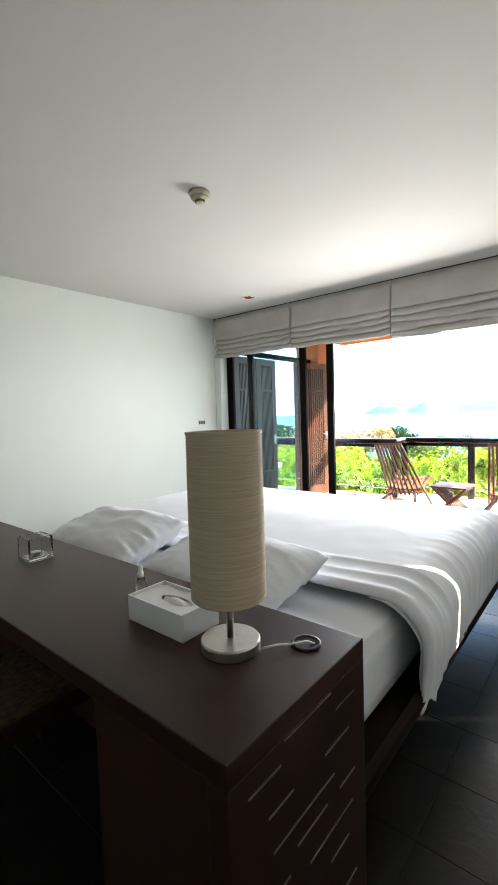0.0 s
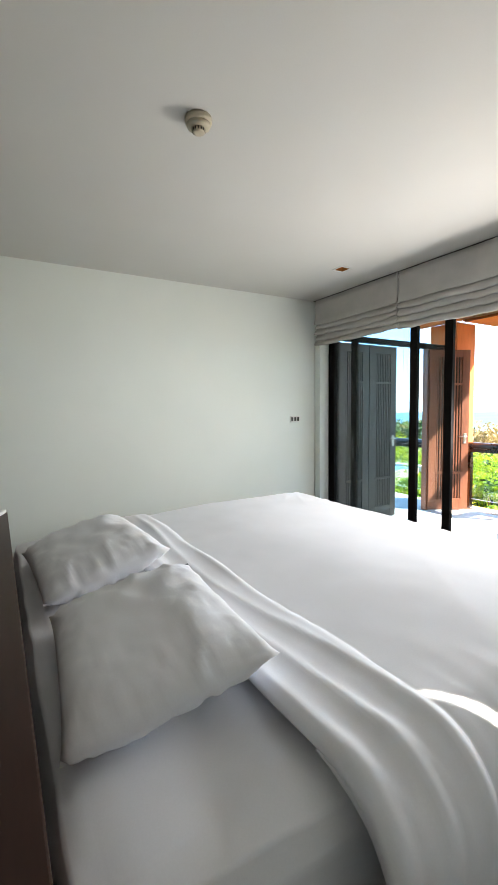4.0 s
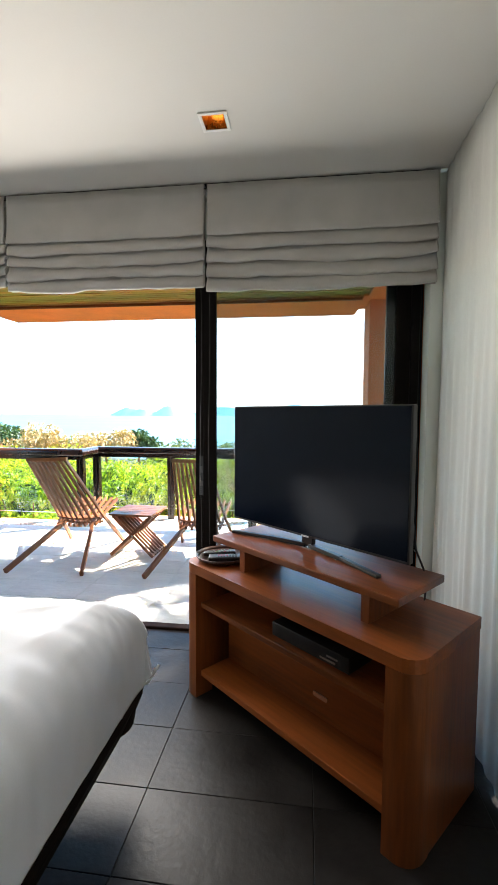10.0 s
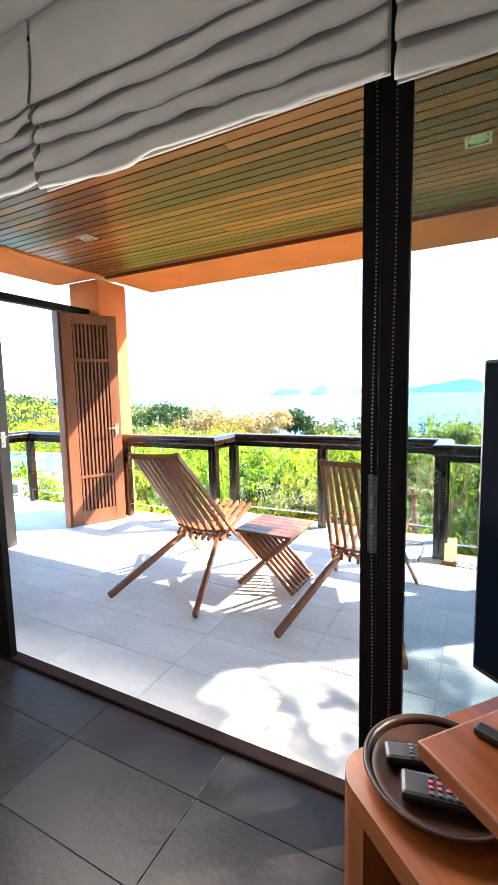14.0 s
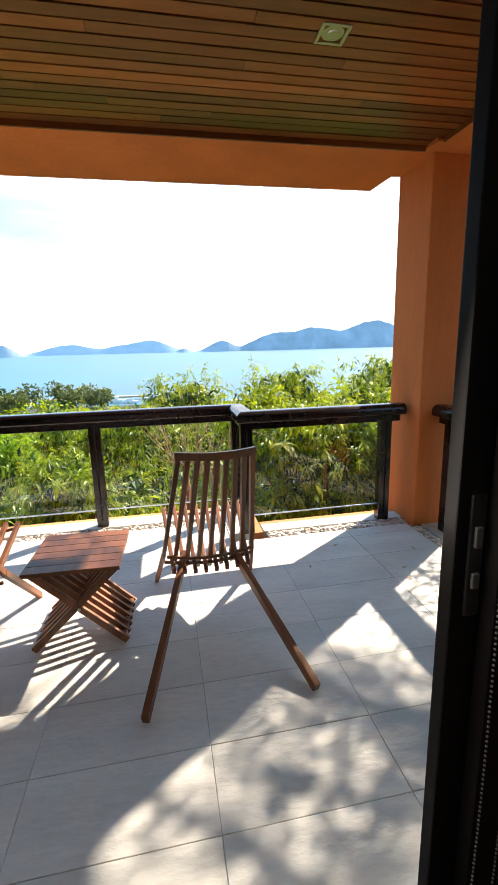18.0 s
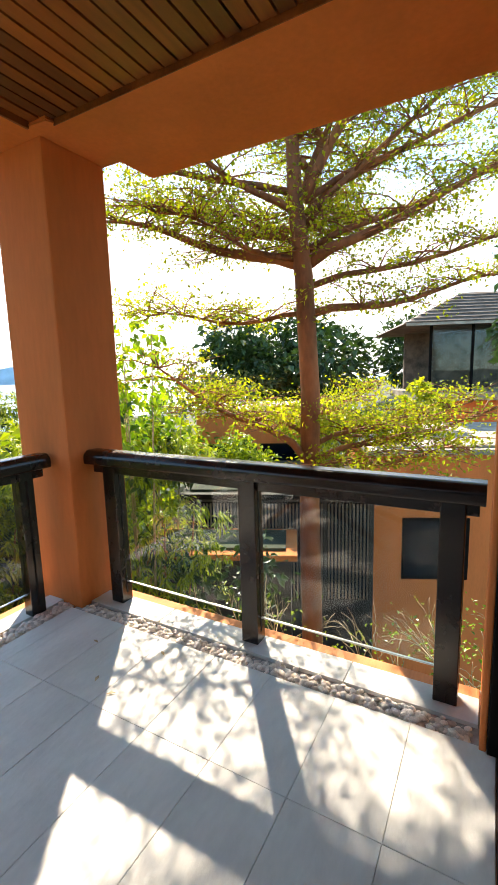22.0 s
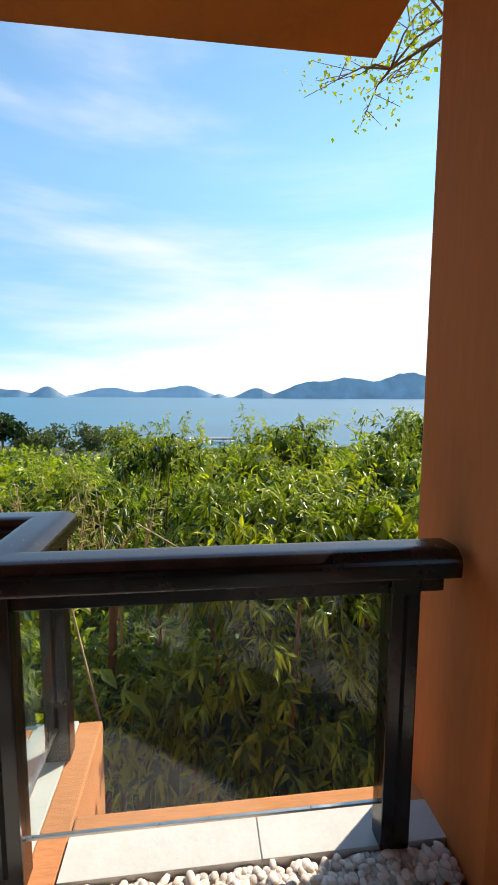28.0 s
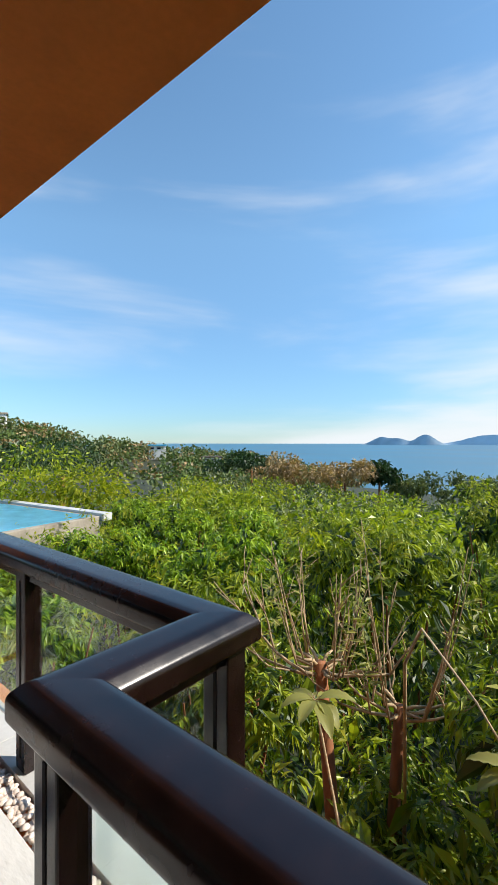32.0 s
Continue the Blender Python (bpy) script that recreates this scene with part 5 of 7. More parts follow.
louvre_leaf("louvre_door", (XD + 0.035, 6.19, 0.012), 62, 0.56, "open red-brown louvred door leaf with a lever handle", None, True, DOORWOOD, "louvred doors")
slab("side_terrace", -6.6, -4.36, 4.4, 6.9, -0.30, -0.006, STONE, label="pale side terrace beyond the louvred door", category="floor")


# ---------------------------------------------------------------- chairs and table on the balcony
def stick_chair(at, rz, label, skew=0.0, shift=(0.0, 0.0)):
    """A folding stick chair: a fan of back slats crosses a fan of seat slats; the outer ones run on as legs."""
    t = thing("stick_chair", at, label, "chair", "stick chairs on the balcony", rz)
    n = 9

    def askew(p):
        c = Vector((0, -0.48, p.z))
        return c + Matrix.Rotation(radians(skew), 3, "Z") @ (p - c) + Vector((*shift, 0))

    for k in range(n):
        u = -1 + 2 * k / (n - 1)
        outer = abs(u) > 0.99
        top = askew(Vector((u * 0.150, -0.495 + 0.045 * u * u, 0.966)))
        mid = Vector((u * 0.235, 0.0 - 0.06 * (1 - u * u) + 0.03, 0.335 - 0.02 * (1 - u * u)))
        d = mid - top
        if outer:
            end = Vector((u * 0.292, 0.365, 0.006))
            bm = bmesh.new()
            stick(bm, top, mid, 0.020, 0.036, 0.003, up=(0, 1, 0))
            part("back_slat", bm, TEAK_Y, t)
            bm = bmesh.new()
            stick(bm, mid, end, 0.022, 0.036, 0.003, up=(0, 1, 0))
            part("front_leg", bm, TEAK_Y, t)
        else:
            bm = bmesh.new()
            stick(bm, top, mid + d.normalized() * 0.07, 0.020, 0.034, 0.003, up=(0, 1, 0))
            part("back_slat", bm, TEAK_Y, t)
    # curved top board
    bm = bmesh.new()
    ring = []
    for k in range(11):
        u = -1.08 + 2.16 * k / 10
        c_ = Vector((u * 0.152, -0.475 + 0.045 * u * u - 0.02, 0.972))
        ring.append([bm.verts.new(askew(c_ + Vector((0, a_, b_)))) for a_, b_ in ((-0.028, -0.012), (0.022, -0.020), (0.026, 0.010), (-0.022, 0.018))])
    for a_, b_ in zip(ring, ring[1:]):
        for q in range(4):
            bm.faces.new((a_[q], a_[(q + 1) % 4], b_[(q + 1) % 4], b_[q]))
    bm.faces.new(ring[0][::-1])
    bm.faces.new(ring[-1])
    part("top_board", bm, TEAK, t, "curved top board")
    m = n - 1
    for k in range(m):
        u = -1 + 2 * k / (m - 1)
        a = Vector((u * 0.19, -0.09, 0.285 - 0.015 * (1 - u * u)))
        b = Vector((u * 0.225, 0.40 - 0.02 * u * u, 0.455))
        bm = bmesh.new()
        stick(bm, a, b, 0.020, 0.032, 0.003)
        part("seat_slat", bm, TEAK_Y, t)
    for s in (-1, 1):
        bm = bmesh.new()
        stick(bm, (s * 0.343, -0.70, 0.016), (s * 0.125, 0.03, 0.325), 0.030, 0.045, 0.005)
        part("back_leg", bm, TEAK_Y, t, "long splayed back leg")
    for y_, z_, w_ in ((0.0, 0.30, 0.235), (-0.035, 0.345, 0.22), (0.36, 0.435, 0.22)):
        bm = bmesh.new()
        tube(bm, [(-w_, y_, z_), (-w_ * 0.5, y_ - 0.02, z_ - 0.012), (0, y_ - 0.028, z_ - 0.016), (w_ * 0.5, y_ - 0.02, z_ - 0.012), (w_, y_, z_)], 0.009, 8)
        part("tie_rod", bm, TEAK, t)
    return t


stick_chair((-1.216, 5.90, 0.0), 1.0, "slatted teak stick chair facing the sea")
stick_chair((-2.455, 5.865, 0.0), 2.0, "slatted teak stick chair beside the small table", 17.0, (-0.03, -0.07))

tab = thing("folding_table", (-1.855, 5.885, 0.0), "small square teak folding table on crossed slatted legs", "table", rz=-2)
for k in range(6):
    y0 = -0.215 + 0.43 * k / 6
    part("top_board", box(bmesh.new(), -0.215, 0.215, y0, y0 + 0.0695, 0.405, 0.425, 0.003), TEAK_Y, tab)
for sgn in (1, -1):
    cnt = 7 if sgn > 0 else 6
    for k in range(cnt):
        yy = -0.17 + 0.34 * k / (cnt - 1) + (0.0 if sgn > 0 else 0.0)
        bm = bmesh.new()
        stick(bm, (-sgn * 0.19, yy, 0.400), (sgn * 0.215, yy, 0.012), 0.018, 0.032, 0.003)
        part("leg_slat", bm, TEAK_Y, tab)
    bm = bmesh.new()
    stick(bm, (sgn * 0.20, -0.18, 0.024), (sgn * 0.20, 0.18, 0.024), 0.024, 0.024, 0.003)
    part("foot_bar", bm, TEAK, tab)
    bm = bmesh.new()
    stick(bm, (-sgn * 0.17, -0.18, 0.38), (-sgn * 0.17, 0.18, 0.38), 0.024, 0.024, 0.003)
    part("top_bar", bm, TEAK, tab)
bm = bmesh.new()
stick(bm, (0.01, -0.19, 0.207), (0.01, 0.19, 0.207), 0.012, 0.012, 0.0)
part("pivot_rod", bm, STEEL, tab)

# fallen leaves on the tiles
for i, (x, y, rz) in enumerate(((0.02, 6.05, 20), (0.22, 6.28, 80), (-0.02, 5.92, 130), (0.30, 5.9, 60), (-0.28, 6.45, 10), (-0.55, 6.2, 75))):
    fl = thing("fallen_leaf", (x, y, 0.001), "small dry brown leaf lying on the pale tiles", "leaf", "fallen leaves", rz)
    bm = bmesh.new()
    v = [bm.verts.new(p) for p in ((-0.022, 0, 0.002), (0, 0.008, 0.006), (0.022, 0.001, 0.002), (0, -0.008, 0.005))]
    bm.faces.new(v)
    thicken(bm, 0.001)
    part("blade", bm, TWIG, fl)

# ---------------------------------------------------------------- outside: ground, sea, islands
SEA_Z = -20.0
water = slab("water", -4900, 4900, 60, 4900, SEA_Z - 1, SEA_Z, SEA, label="calm blue sea reaching the horizon", category="sea")
gv, gf = [], []
gx = [-4900, -900, -400, -250, -150, -90, -60, -40, -25, -15, -8, -3, 2, 8, 15, 25, 40, 60, 90, 150, 300, 900, 4900]
gy = [-4900, -400, -120, -50, -20, -8, 0, 5, 8, 11, 14, 18, 25, 40, 70, 110, 160, 220, 300, 4900]


def ground_z(x, y):
    z = -3.4 - 0.0 * x
    if y > 9:
        z -= min(24.0, 0.095 * (y - 9))
    if x < -12 and y > 14:
        z += min(9.0, 0.03 * (-12 - x)) * max(0.0, 1 - y / 420)
    if x > 20:
        z += min(7.0, 0.05 * (x - 20)) * max(0.0, 1 - y / 120)
    if x > 1.9 and y < 15:
        z -= 4.0      # the lower court of the neighbouring villas
    return z + 0.5 * noise.noise(Vector((x * 0.05, y * 0.05, 0)))


for y in gy:
    for x in gx:
        gv.append((x, y, ground_z(x, y)))
W_ = len(gx)
for j in range(len(gy) - 1):
    for i in range(W_ - 1):
        gf.append((j * W_ + i, j * W_ + i + 1, (j + 1) * W_ + i + 1, (j + 1) * W_ + i))
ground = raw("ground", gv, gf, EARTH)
tagged(ground, "earth and undergrowth of the hillside falling to the sea", "ground", kind="structure")


def island(name, y, peaks, material, label, depth=60):
    """A ridge of hills: peaks are (x, height above the sea, half width)."""
    x0, x1 = min(p[0] - p[2] for p in peaks), max(p[0] + p[2] for p in peaks)
    n, rows = 110, 8
    vs, fs = [], []
    for i in range(n + 1):
        x = x0 + (x1 - x0) * i / n
        h = sum((p[1] * math.exp(-((x - p[0]) / (p[2] * 0.62)) ** 2)) ** 3 for p in peaks) ** (1 / 3) - 3.0
        h = max(0.0, h * (1 + 0.06 * noise.noise(Vector((x * 0.008, 0, y)))) + (1.2 * noise.noise(Vector((x * 0.06, 1, y))) if h > 6 else 0))
        for j in range(rows + 1):
            a = math.pi * j / rows
            vs.append((x, y - math.cos(a) * depth * (0.3 + 0.7 * h / 120), SEA_Z - 2 + (h + 2) * (1 - abs(math.cos(a))) * (1 + 0.05 * noise.noise(Vector((x * 0.02, j, y))))))
    m = rows + 1
    for i in range(n):
        for j in range(rows):
            fs.append((i * m + j, i * m + j + 1, (i + 1) * m + j + 1, (i + 1) * m + j))
    ob = raw(name, vs, fs, material)
    return tagged(ob, label, "island", "hazy islands")


island("island", 3000, [(-1270, 58, 160), (-1160, 50, 180), (-971, 72, 150)], ISLE, "low wooded island, rounded peak, haze put into its blue-grey colour")
island("island", 3700, [(-700, 78, 420), (-90, 100, 330), (-300, 68, 330)], ISLE_FAR, "far island ridge, paled by haze put into its colour")
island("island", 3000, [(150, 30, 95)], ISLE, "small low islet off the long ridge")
island("island", 3000, [(400, 72, 190), (760, 112, 330), (1050, 150, 480), (1500, 190, 520), (2000, 130, 520)], ISLE, "long island ridge, blue from haze put into its colour")
lh = thing("lighthouse", (-165, 345, SEA_Z), "small white lighthouse on a dark mole in the bay", "lighthouse")
part("tower", lathe(bmesh.new(), [(1.3, 0.5), (0.8, 4.2), (1.0, 4.3), (1.0, 4.6), (0.5, 5.4)], 14), WHITEPL, lh, smooth=True)
part("mole", box(bmesh.new(), -7, 12, -1.5, 1.5, -0.5, 0.9, 0.3), CONCRETE, lh, "long dark stone mole")
br = thing("breakwater", (62, 300, SEA_Z), "low dark breakwater in the bay", "breakwater")
part("stones", box(bmesh.new(), -6, 6, -1.2, 1.2, -0.4, 0.7, 0.3), CONCRETE, br)
pier = thing("pier", (-22, 205, SEA_Z), "long pale concrete pier with moored boats", "pier")
part("deck", box(bmesh.new(), -30, 42, -2.5, 2.5, 1.2, 1.9, 0.1), CONCRETE, pier)
for k in range(13):
    part("pile", lathe(bmesh.new(), [(0.4, -1.0), (0.4, 1.2)], 8, (-28 + k * 5.6, 0, 0)), CONCRETE, pier)


def boat(x, y, ln, label):
    t = thing("boat", (x, y, SEA_Z), label, "boat", "boats at the pier", rz=random.Random(int(x * 7)).uniform(-15, 15))
    bm = bmesh.new()
    pts = [(-1, -0.16), (-0.9, -0.2), (0.5, -0.2), (1.0, 0.0), (0.5, 0.2), (-0.9, 0.2), (-1, 0.16)]
    lo = [bm.verts.new((a * ln / 2 * 0.85, b * ln * 0.6, -0.2)) for a, b in pts]
    hi = [bm.verts.new((a * ln / 2, b * ln * 0.75, ln * 0.14)) for a, b in pts]
    for i in range(len(pts)):
        bm.faces.new((lo[i], lo[(i + 1) % len(pts)], hi[(i + 1) % len(pts)], hi[i]))
    bm.faces.new(hi)
    part("hull", bm, WHITEPL, t, "white hull")
    part("cabin", box(bmesh.new(), -ln * 0.3, ln * 0.12, -ln * 0.09, ln * 0.09, ln * 0.14, ln * 0.30, 0.1), WHITEPL, t)
    part("mast", box(bmesh.new(), -0.06, 0.06, -0.06, 0.06, ln * 0.30, ln * 0.62), STEEL, t)


for i in range(7):
    boat(-32 + i * 8.5 + (i % 2) * 2, 198 - (i % 3) * 3, 6 + (i * 3) % 5, "small white boat moored by the pier")


# ---------------------------------------------------------------- leaves
def leaf_cloud(rng, centers, outward, size, droop, narrow):
    """Folded pointed leaves at the given places: arrays of points and faces."""
    n = len(centers)
    d = rng.normal(0, 1, (n, 3))
    d = d / np.linalg.norm(d, axis=1)[:, None] + outward * 0.9
    d[:, 2] -= droop
    d /= np.linalg.norm(d, axis=1)[:, None]
    s = np.cross(d, rng.normal(0, 1, (n, 3)) * 0.5 + np.array((0, 0, 1.0)))
    s /= np.linalg.norm(s, axis=1)[:, None] + 1e-9
    u = np.cross(s, d)
    ln = size * rng.uniform(0.6, 1.25, n)[:, None]
    w = ln * narrow
    v = np.empty((n, 4, 3))
    v[:, 0] = centers
    v[:, 1] = centers + d * ln * 0.45 + s * w + u * w * 0.35
    v[:, 2] = centers + d * ln - np.array((0, 0, 1.0)) * ln * 0.12
    v[:, 3] = centers + d * ln * 0.45 - s * w + u * w * 0.35
    k = np.arange(n)[:, None] * 4
    f = np.concatenate([k + np.array([[0, 1, 2]]), k + np.array([[0, 2, 3]])])
    return v.reshape(-1, 3), f


def crown_points(rng, blobs, n, shell=0.55):
    """Points spread in lumpy ellipsoids (x, y, z, rx, ry, rz), thicker towards the skin, and the ways out."""
    vol = np.array([b[3] * b[4] * b[5] for b in blobs]) ** 0.75
    pick = rng.choice(len(blobs), n, p=vol / vol.sum())
    b = np.array(blobs)[pick]
    d = rng.normal(0, 1, (n, 3))
    d /= np.linalg.norm(d, axis=1)[:, None]
    r = shell + (1.08 - shell) * rng.uniform(0, 1, n) ** 0.7
    lump = 1 + 0.16 * np.sin(d[:, 0] * 7 + b[:, 0] * 5) * np.sin(d[:, 2] * 6 + b[:, 1] * 3)
    return b[:, :3] + d * b[:, 3:] * (r * lump)[:, None], d


def sprays(rng, pts, out, count, reach, droop):
    """Turns each point into a small drooping spray of leaf places."""
    n = len(pts)
    way = out + rng.normal(0, 0.5, (n, 3))
    way[:, 2] -= droop * 0.5
    way /= np.linalg.norm(way, axis=1)[:, None]
    t = np.linspace(0.1, 1, count)
    c = pts[:, None, :] + way[:, None, :] * (t * reach)[None, :, None]
    c[:, :, 2] -= (t ** 2 * reach * 0.35 * droop)[None, :]
    o = np.repeat(way[:, None, :], count, 1)
    return c.reshape(-1, 3), o.reshape(-1, 3)


def foliage(name, seed, blobs, n, size, material, parent, droop=0.5, narrow=0.2, spray=0, reach=0.25, shell=0.55, label=""):
    rng = np.random.default_rng(seed)
    p, o = crown_points(rng, blobs, n, shell)
    if spray:
        p, o = sprays(rng, p, o, spray, reach, droop)
    v, f = leaf_cloud(rng, p, o, size, droop, narrow)
    ob = raw(name, v.tolist(), f.tolist(), material, parent)
    if label:
        ob["label"] = label
    return ob


def rosettes(rng, tips, out, k, size, narrow, droop, back=0.10):
    """k long pointed leaves hanging round each shoot tip, folded along the midrib and bent down."""
    n = len(tips)
    o = np.repeat(out, k, 0)
    ring = rng.normal(0, 1, (n * k, 3))
    ring -= o * (ring * o).sum(1)[:, None]
    ring /= np.linalg.norm(ring, axis=1)[:, None] + 1e-9
    d = o * rng.uniform(0.15, 0.8, (n * k, 1)) + ring
    d[:, 2] -= droop * rng.uniform(0.4, 1.1, n * k)
    d /= np.linalg.norm(d, axis=1)[:, None] + 1e-9
    c = np.repeat(tips, k, 0) - o * rng.uniform(0, back, (n * k, 1))
    s = np.cross(d, rng.normal(0, 0.25, (n * k, 3)) + np.array((0, 0, 1.0)))
    s /= np.linalg.norm(s, axis=1)[:, None] + 1e-9
    u = np.cross(s, d)
    ln = size * rng.uniform(0.65, 1.2, (n * k, 1))
    w, dn = ln * narrow, np.array((0, 0, -1.0))
    mid = c + d * ln * 0.45 + dn * ln * 0.05 * droop
    v = np.empty((n * k, 5, 3))
    v[:, 0], v[:, 1], v[:, 2] = c, mid + s * w + u * w * 0.45, mid
    v[:, 3], v[:, 4] = mid - s * w + u * w * 0.45, c + d * ln + dn * ln * 0.30 * droop
    q = np.arange(n * k)[:, None] * 5
    f = np.concatenate([q + np.array([[0, 1, 2]]), q + np.array([[0, 2, 3]]), q + np.array([[1, 4, 2]]), q + np.array([[2, 4, 3]])])
    return v.reshape(-1, 3), f


def drooping(name, seed, blobs, n, k, size, narrow, material, parent, droop=0.9, shell=0.86, label=""):
    """A crown of hanging leaf rosettes on the skin of lumpy blobs."""
    rng = np.random.default_rng(seed)
    p, o = crown_points(rng, blobs, n, shell)
    o = o + np.array((0, 0, 0.25)) + rng.normal(0, 0.25, o.shape)
    o /= np.linalg.norm(o, axis=1)[:, None]
    v, f = rosettes(rng, p, o, k, size, narrow, droop)
    ob = raw(name, v.tolist(), f.tolist(), material, parent)
    if label:
        ob["label"] = label
    return ob


# the hedge of shrubs below the railing
hr = random.Random(21)
YARD = []
for i in range(7):
    for j in range(3):
        x = -9.0 + i * 2.05 + hr.uniform(-0.35, 0.35) + (j % 2) * 0.8
        y = 8.75 + j * 2.05 + hr.uniform(-0.25, 0.25)
        YARD.append((x, y, j))
YARD += [(0.30, 8.70, 3), (1.55, 8.75, 3)]
for k, (x, y, j) in enumerate(YARD):
    top = float(np.interp(x, (-8, -4.5, -3, -1.5, 0.5, 4), (-0.1, 0.10, 0.26, 0.45, 0.70, 0.78))) + 0.03 * (y - 8.7) + hr.uniform(-0.20, 0.20)
    if j == 0:
        top -= 0.15
    if j in (1, 2) and x > -2.6:
        top += hr.uniform(0.05, 0.32)
    base = ground_z(x, y)
    t = thing("shrub", (x, y, base), ("dense green shrub with drooping pointed leaves below the balcony", "bright green shrub with drooping leaves on the slope")[j in (1, 2)], "shrub", "shrubs below the balcony")
    if j == 0 and abs(x + 1.05) < 1.25:
        top = -0.35
    if j == 3:
        top = 0.72
    hgt = top - base
    bl = []
    for _ in range(20):
        r_ = hr.uniform(0.20, 0.38)
        a, q = hr.uniform(0, 6.28), hr.uniform(0.1, 1.0)
        bl.append((q * math.cos(a), q * math.sin(a) * 0.85, hgt - 0.32 - 0.75 * q * q * hr.uniform(0.3, 1.0) + hr.uniform(-0.2, 0.2), r_, r_, r_ * 0.85))
    bl += [(hr.uniform(-0.5, 0.5), hr.uniform(-0.5, 0.5), hgt - 1.35, 0.85, 0.85, 0.55), (0, 0, hgt - 2.2, 0.9, 0.9, 0.8)]
    near = j in (0, 3)
    broad = x < -3.2
    drooping("leaves", 100 + k, bl, 1050 if near else 620, 9, 0.120 if broad else (0.108 if near else 0.124), 0.18 if broad else 0.125, LEAF_L if broad else LEAF, t)
    # inner leaves take the dark green: the crown's shade put into colour
    foliage("inner_leaves", 500 + k, [(b[0], b[1], b[2] - 0.08, b[3] * 0.62, b[4] * 0.62, b[5] * 0.62) for b in bl], 600, 0.17, LEAF_D, t, droop=0.8, narrow=0.22, shell=0.2, label="inner leaves with the crown's shade put into their dark colour")
    # bright young shoots standing above the crown
    rng = np.random.default_rng(300 + k)
    ns = 15 if x > -3 else 10
    sp = np.stack([rng.uniform(-0.95, 0.95, ns), rng.uniform(-0.9, 0.9, ns), hgt - rng.uniform(0.1, 0.6, ns)], 1)
    up = np.stack([rng.normal(0, 0.35, ns), rng.normal(0, 0.35, ns), np.ones(ns)], 1)
    p, o = sprays(rng, sp, up, 7, 0.42, 0.25)
    o /= np.linalg.norm(o, axis=1)[:, None]
    v, f = rosettes(rng, p, o, 4, 0.105, 0.15, 0.45)
    tagged(raw("young_growth", v.tolist(), f.tolist(), LEAF_Y, t), "bright yellow-green young shoots above the crown", kind="stuff")
    for q in range(5):
        a = q * 1.26 + k
        part("stem", tube(bmesh.new(), [(0.05 * math.cos(a), 0.05 * math.sin(a), 0.0), (0.3 * math.cos(a), 0.3 * math.sin(a), hgt * 0.45), (0.62 * math.cos(a), 0.62 * math.sin(a), hgt * 0.86)], [0.035, 0.022, 0.008], 6), BARK, t)

# bare twigs and large leaves of a cut-back shrub before the railing's step
ts = thing("twiggy_shrub", (-1.05, 8.55, ground_z(-1.05, 8.55)), "cut-back shrub with bare pale twigs and few large leaves", "shrub")
tr_ = random.Random(8)
h0 = -ground_z(-1.05, 8.55)


def bough(bm, p, d, ln, r, depth):
    """A crooked twig that forks, seldom straight."""
    pts = [p]
    for q in range(4):
        d = (d + Vector((tr_.uniform(-0.22, 0.22), tr_.uniform(-0.22, 0.22), tr_.uniform(-0.05, 0.22)))).normalized()
        pts.append(pts[-1] + d * ln / 4)
    tube(bm, pts, [r, r * 0.9, r * 0.8, r * 0.65, r * 0.5], 6)
    if depth:
        for q in range(tr_.choice((2, 2, 3))):
            side_ = Vector((tr_.uniform(-1, 1), tr_.uniform(-1, 1), tr_.uniform(0.1, 1.3))).normalized()
            bough(bm, pts[tr_.choice((2, 3, 4))], (d * 0.8 + side_).normalized(), ln * tr_.uniform(0.45, 0.8), r * 0.6, depth - 1)


part("stump", tube(bmesh.new(), [(0, 0, 0), (-0.08, -0.04, h0 * 0.6), (-0.18, -0.12, h0 + 0.22)], [0.06, 0.045, 0.032], 8), BARK, ts, smooth=True)
part("stump", tube(bmesh.new(), [(0, 0, 0), (0.10, 0.06, h0 * 0.6), (0.16, 0.10, h0 + 0.02)], [0.05, 0.04, 0.028], 8), BARK, ts, smooth=True)


def shoot(bm, p, d, ln, r):
    """A nearly straight cane with a few short side twigs."""
    pts = [p]
    for q in range(6):
        d = (d + Vector((tr_.uniform(-0.09, 0.09), tr_.uniform(-0.09, 0.09), 0.07))).normalized()
        pts.append(pts[-1] + d * ln / 6)
    tube(bm, pts, [r * (1 - 0.11 * q) for q in range(7)], 6)
    for q in range(2):
        e = pts[tr_.choice((2, 3, 4, 5))]
        w = Vector((tr_.uniform(-1, 1), tr_.uniform(-1, 1), tr_.uniform(0.4, 1.5))).normalized() * tr_.uniform(0.05, 0.16)
        tube(bm, [e, e + w * 0.5 + Vector((0, 0, 0.006)), e + w], [r * 0.45, r * 0.36, r * 0.22], 5)
    return pts[-1]


tips = []
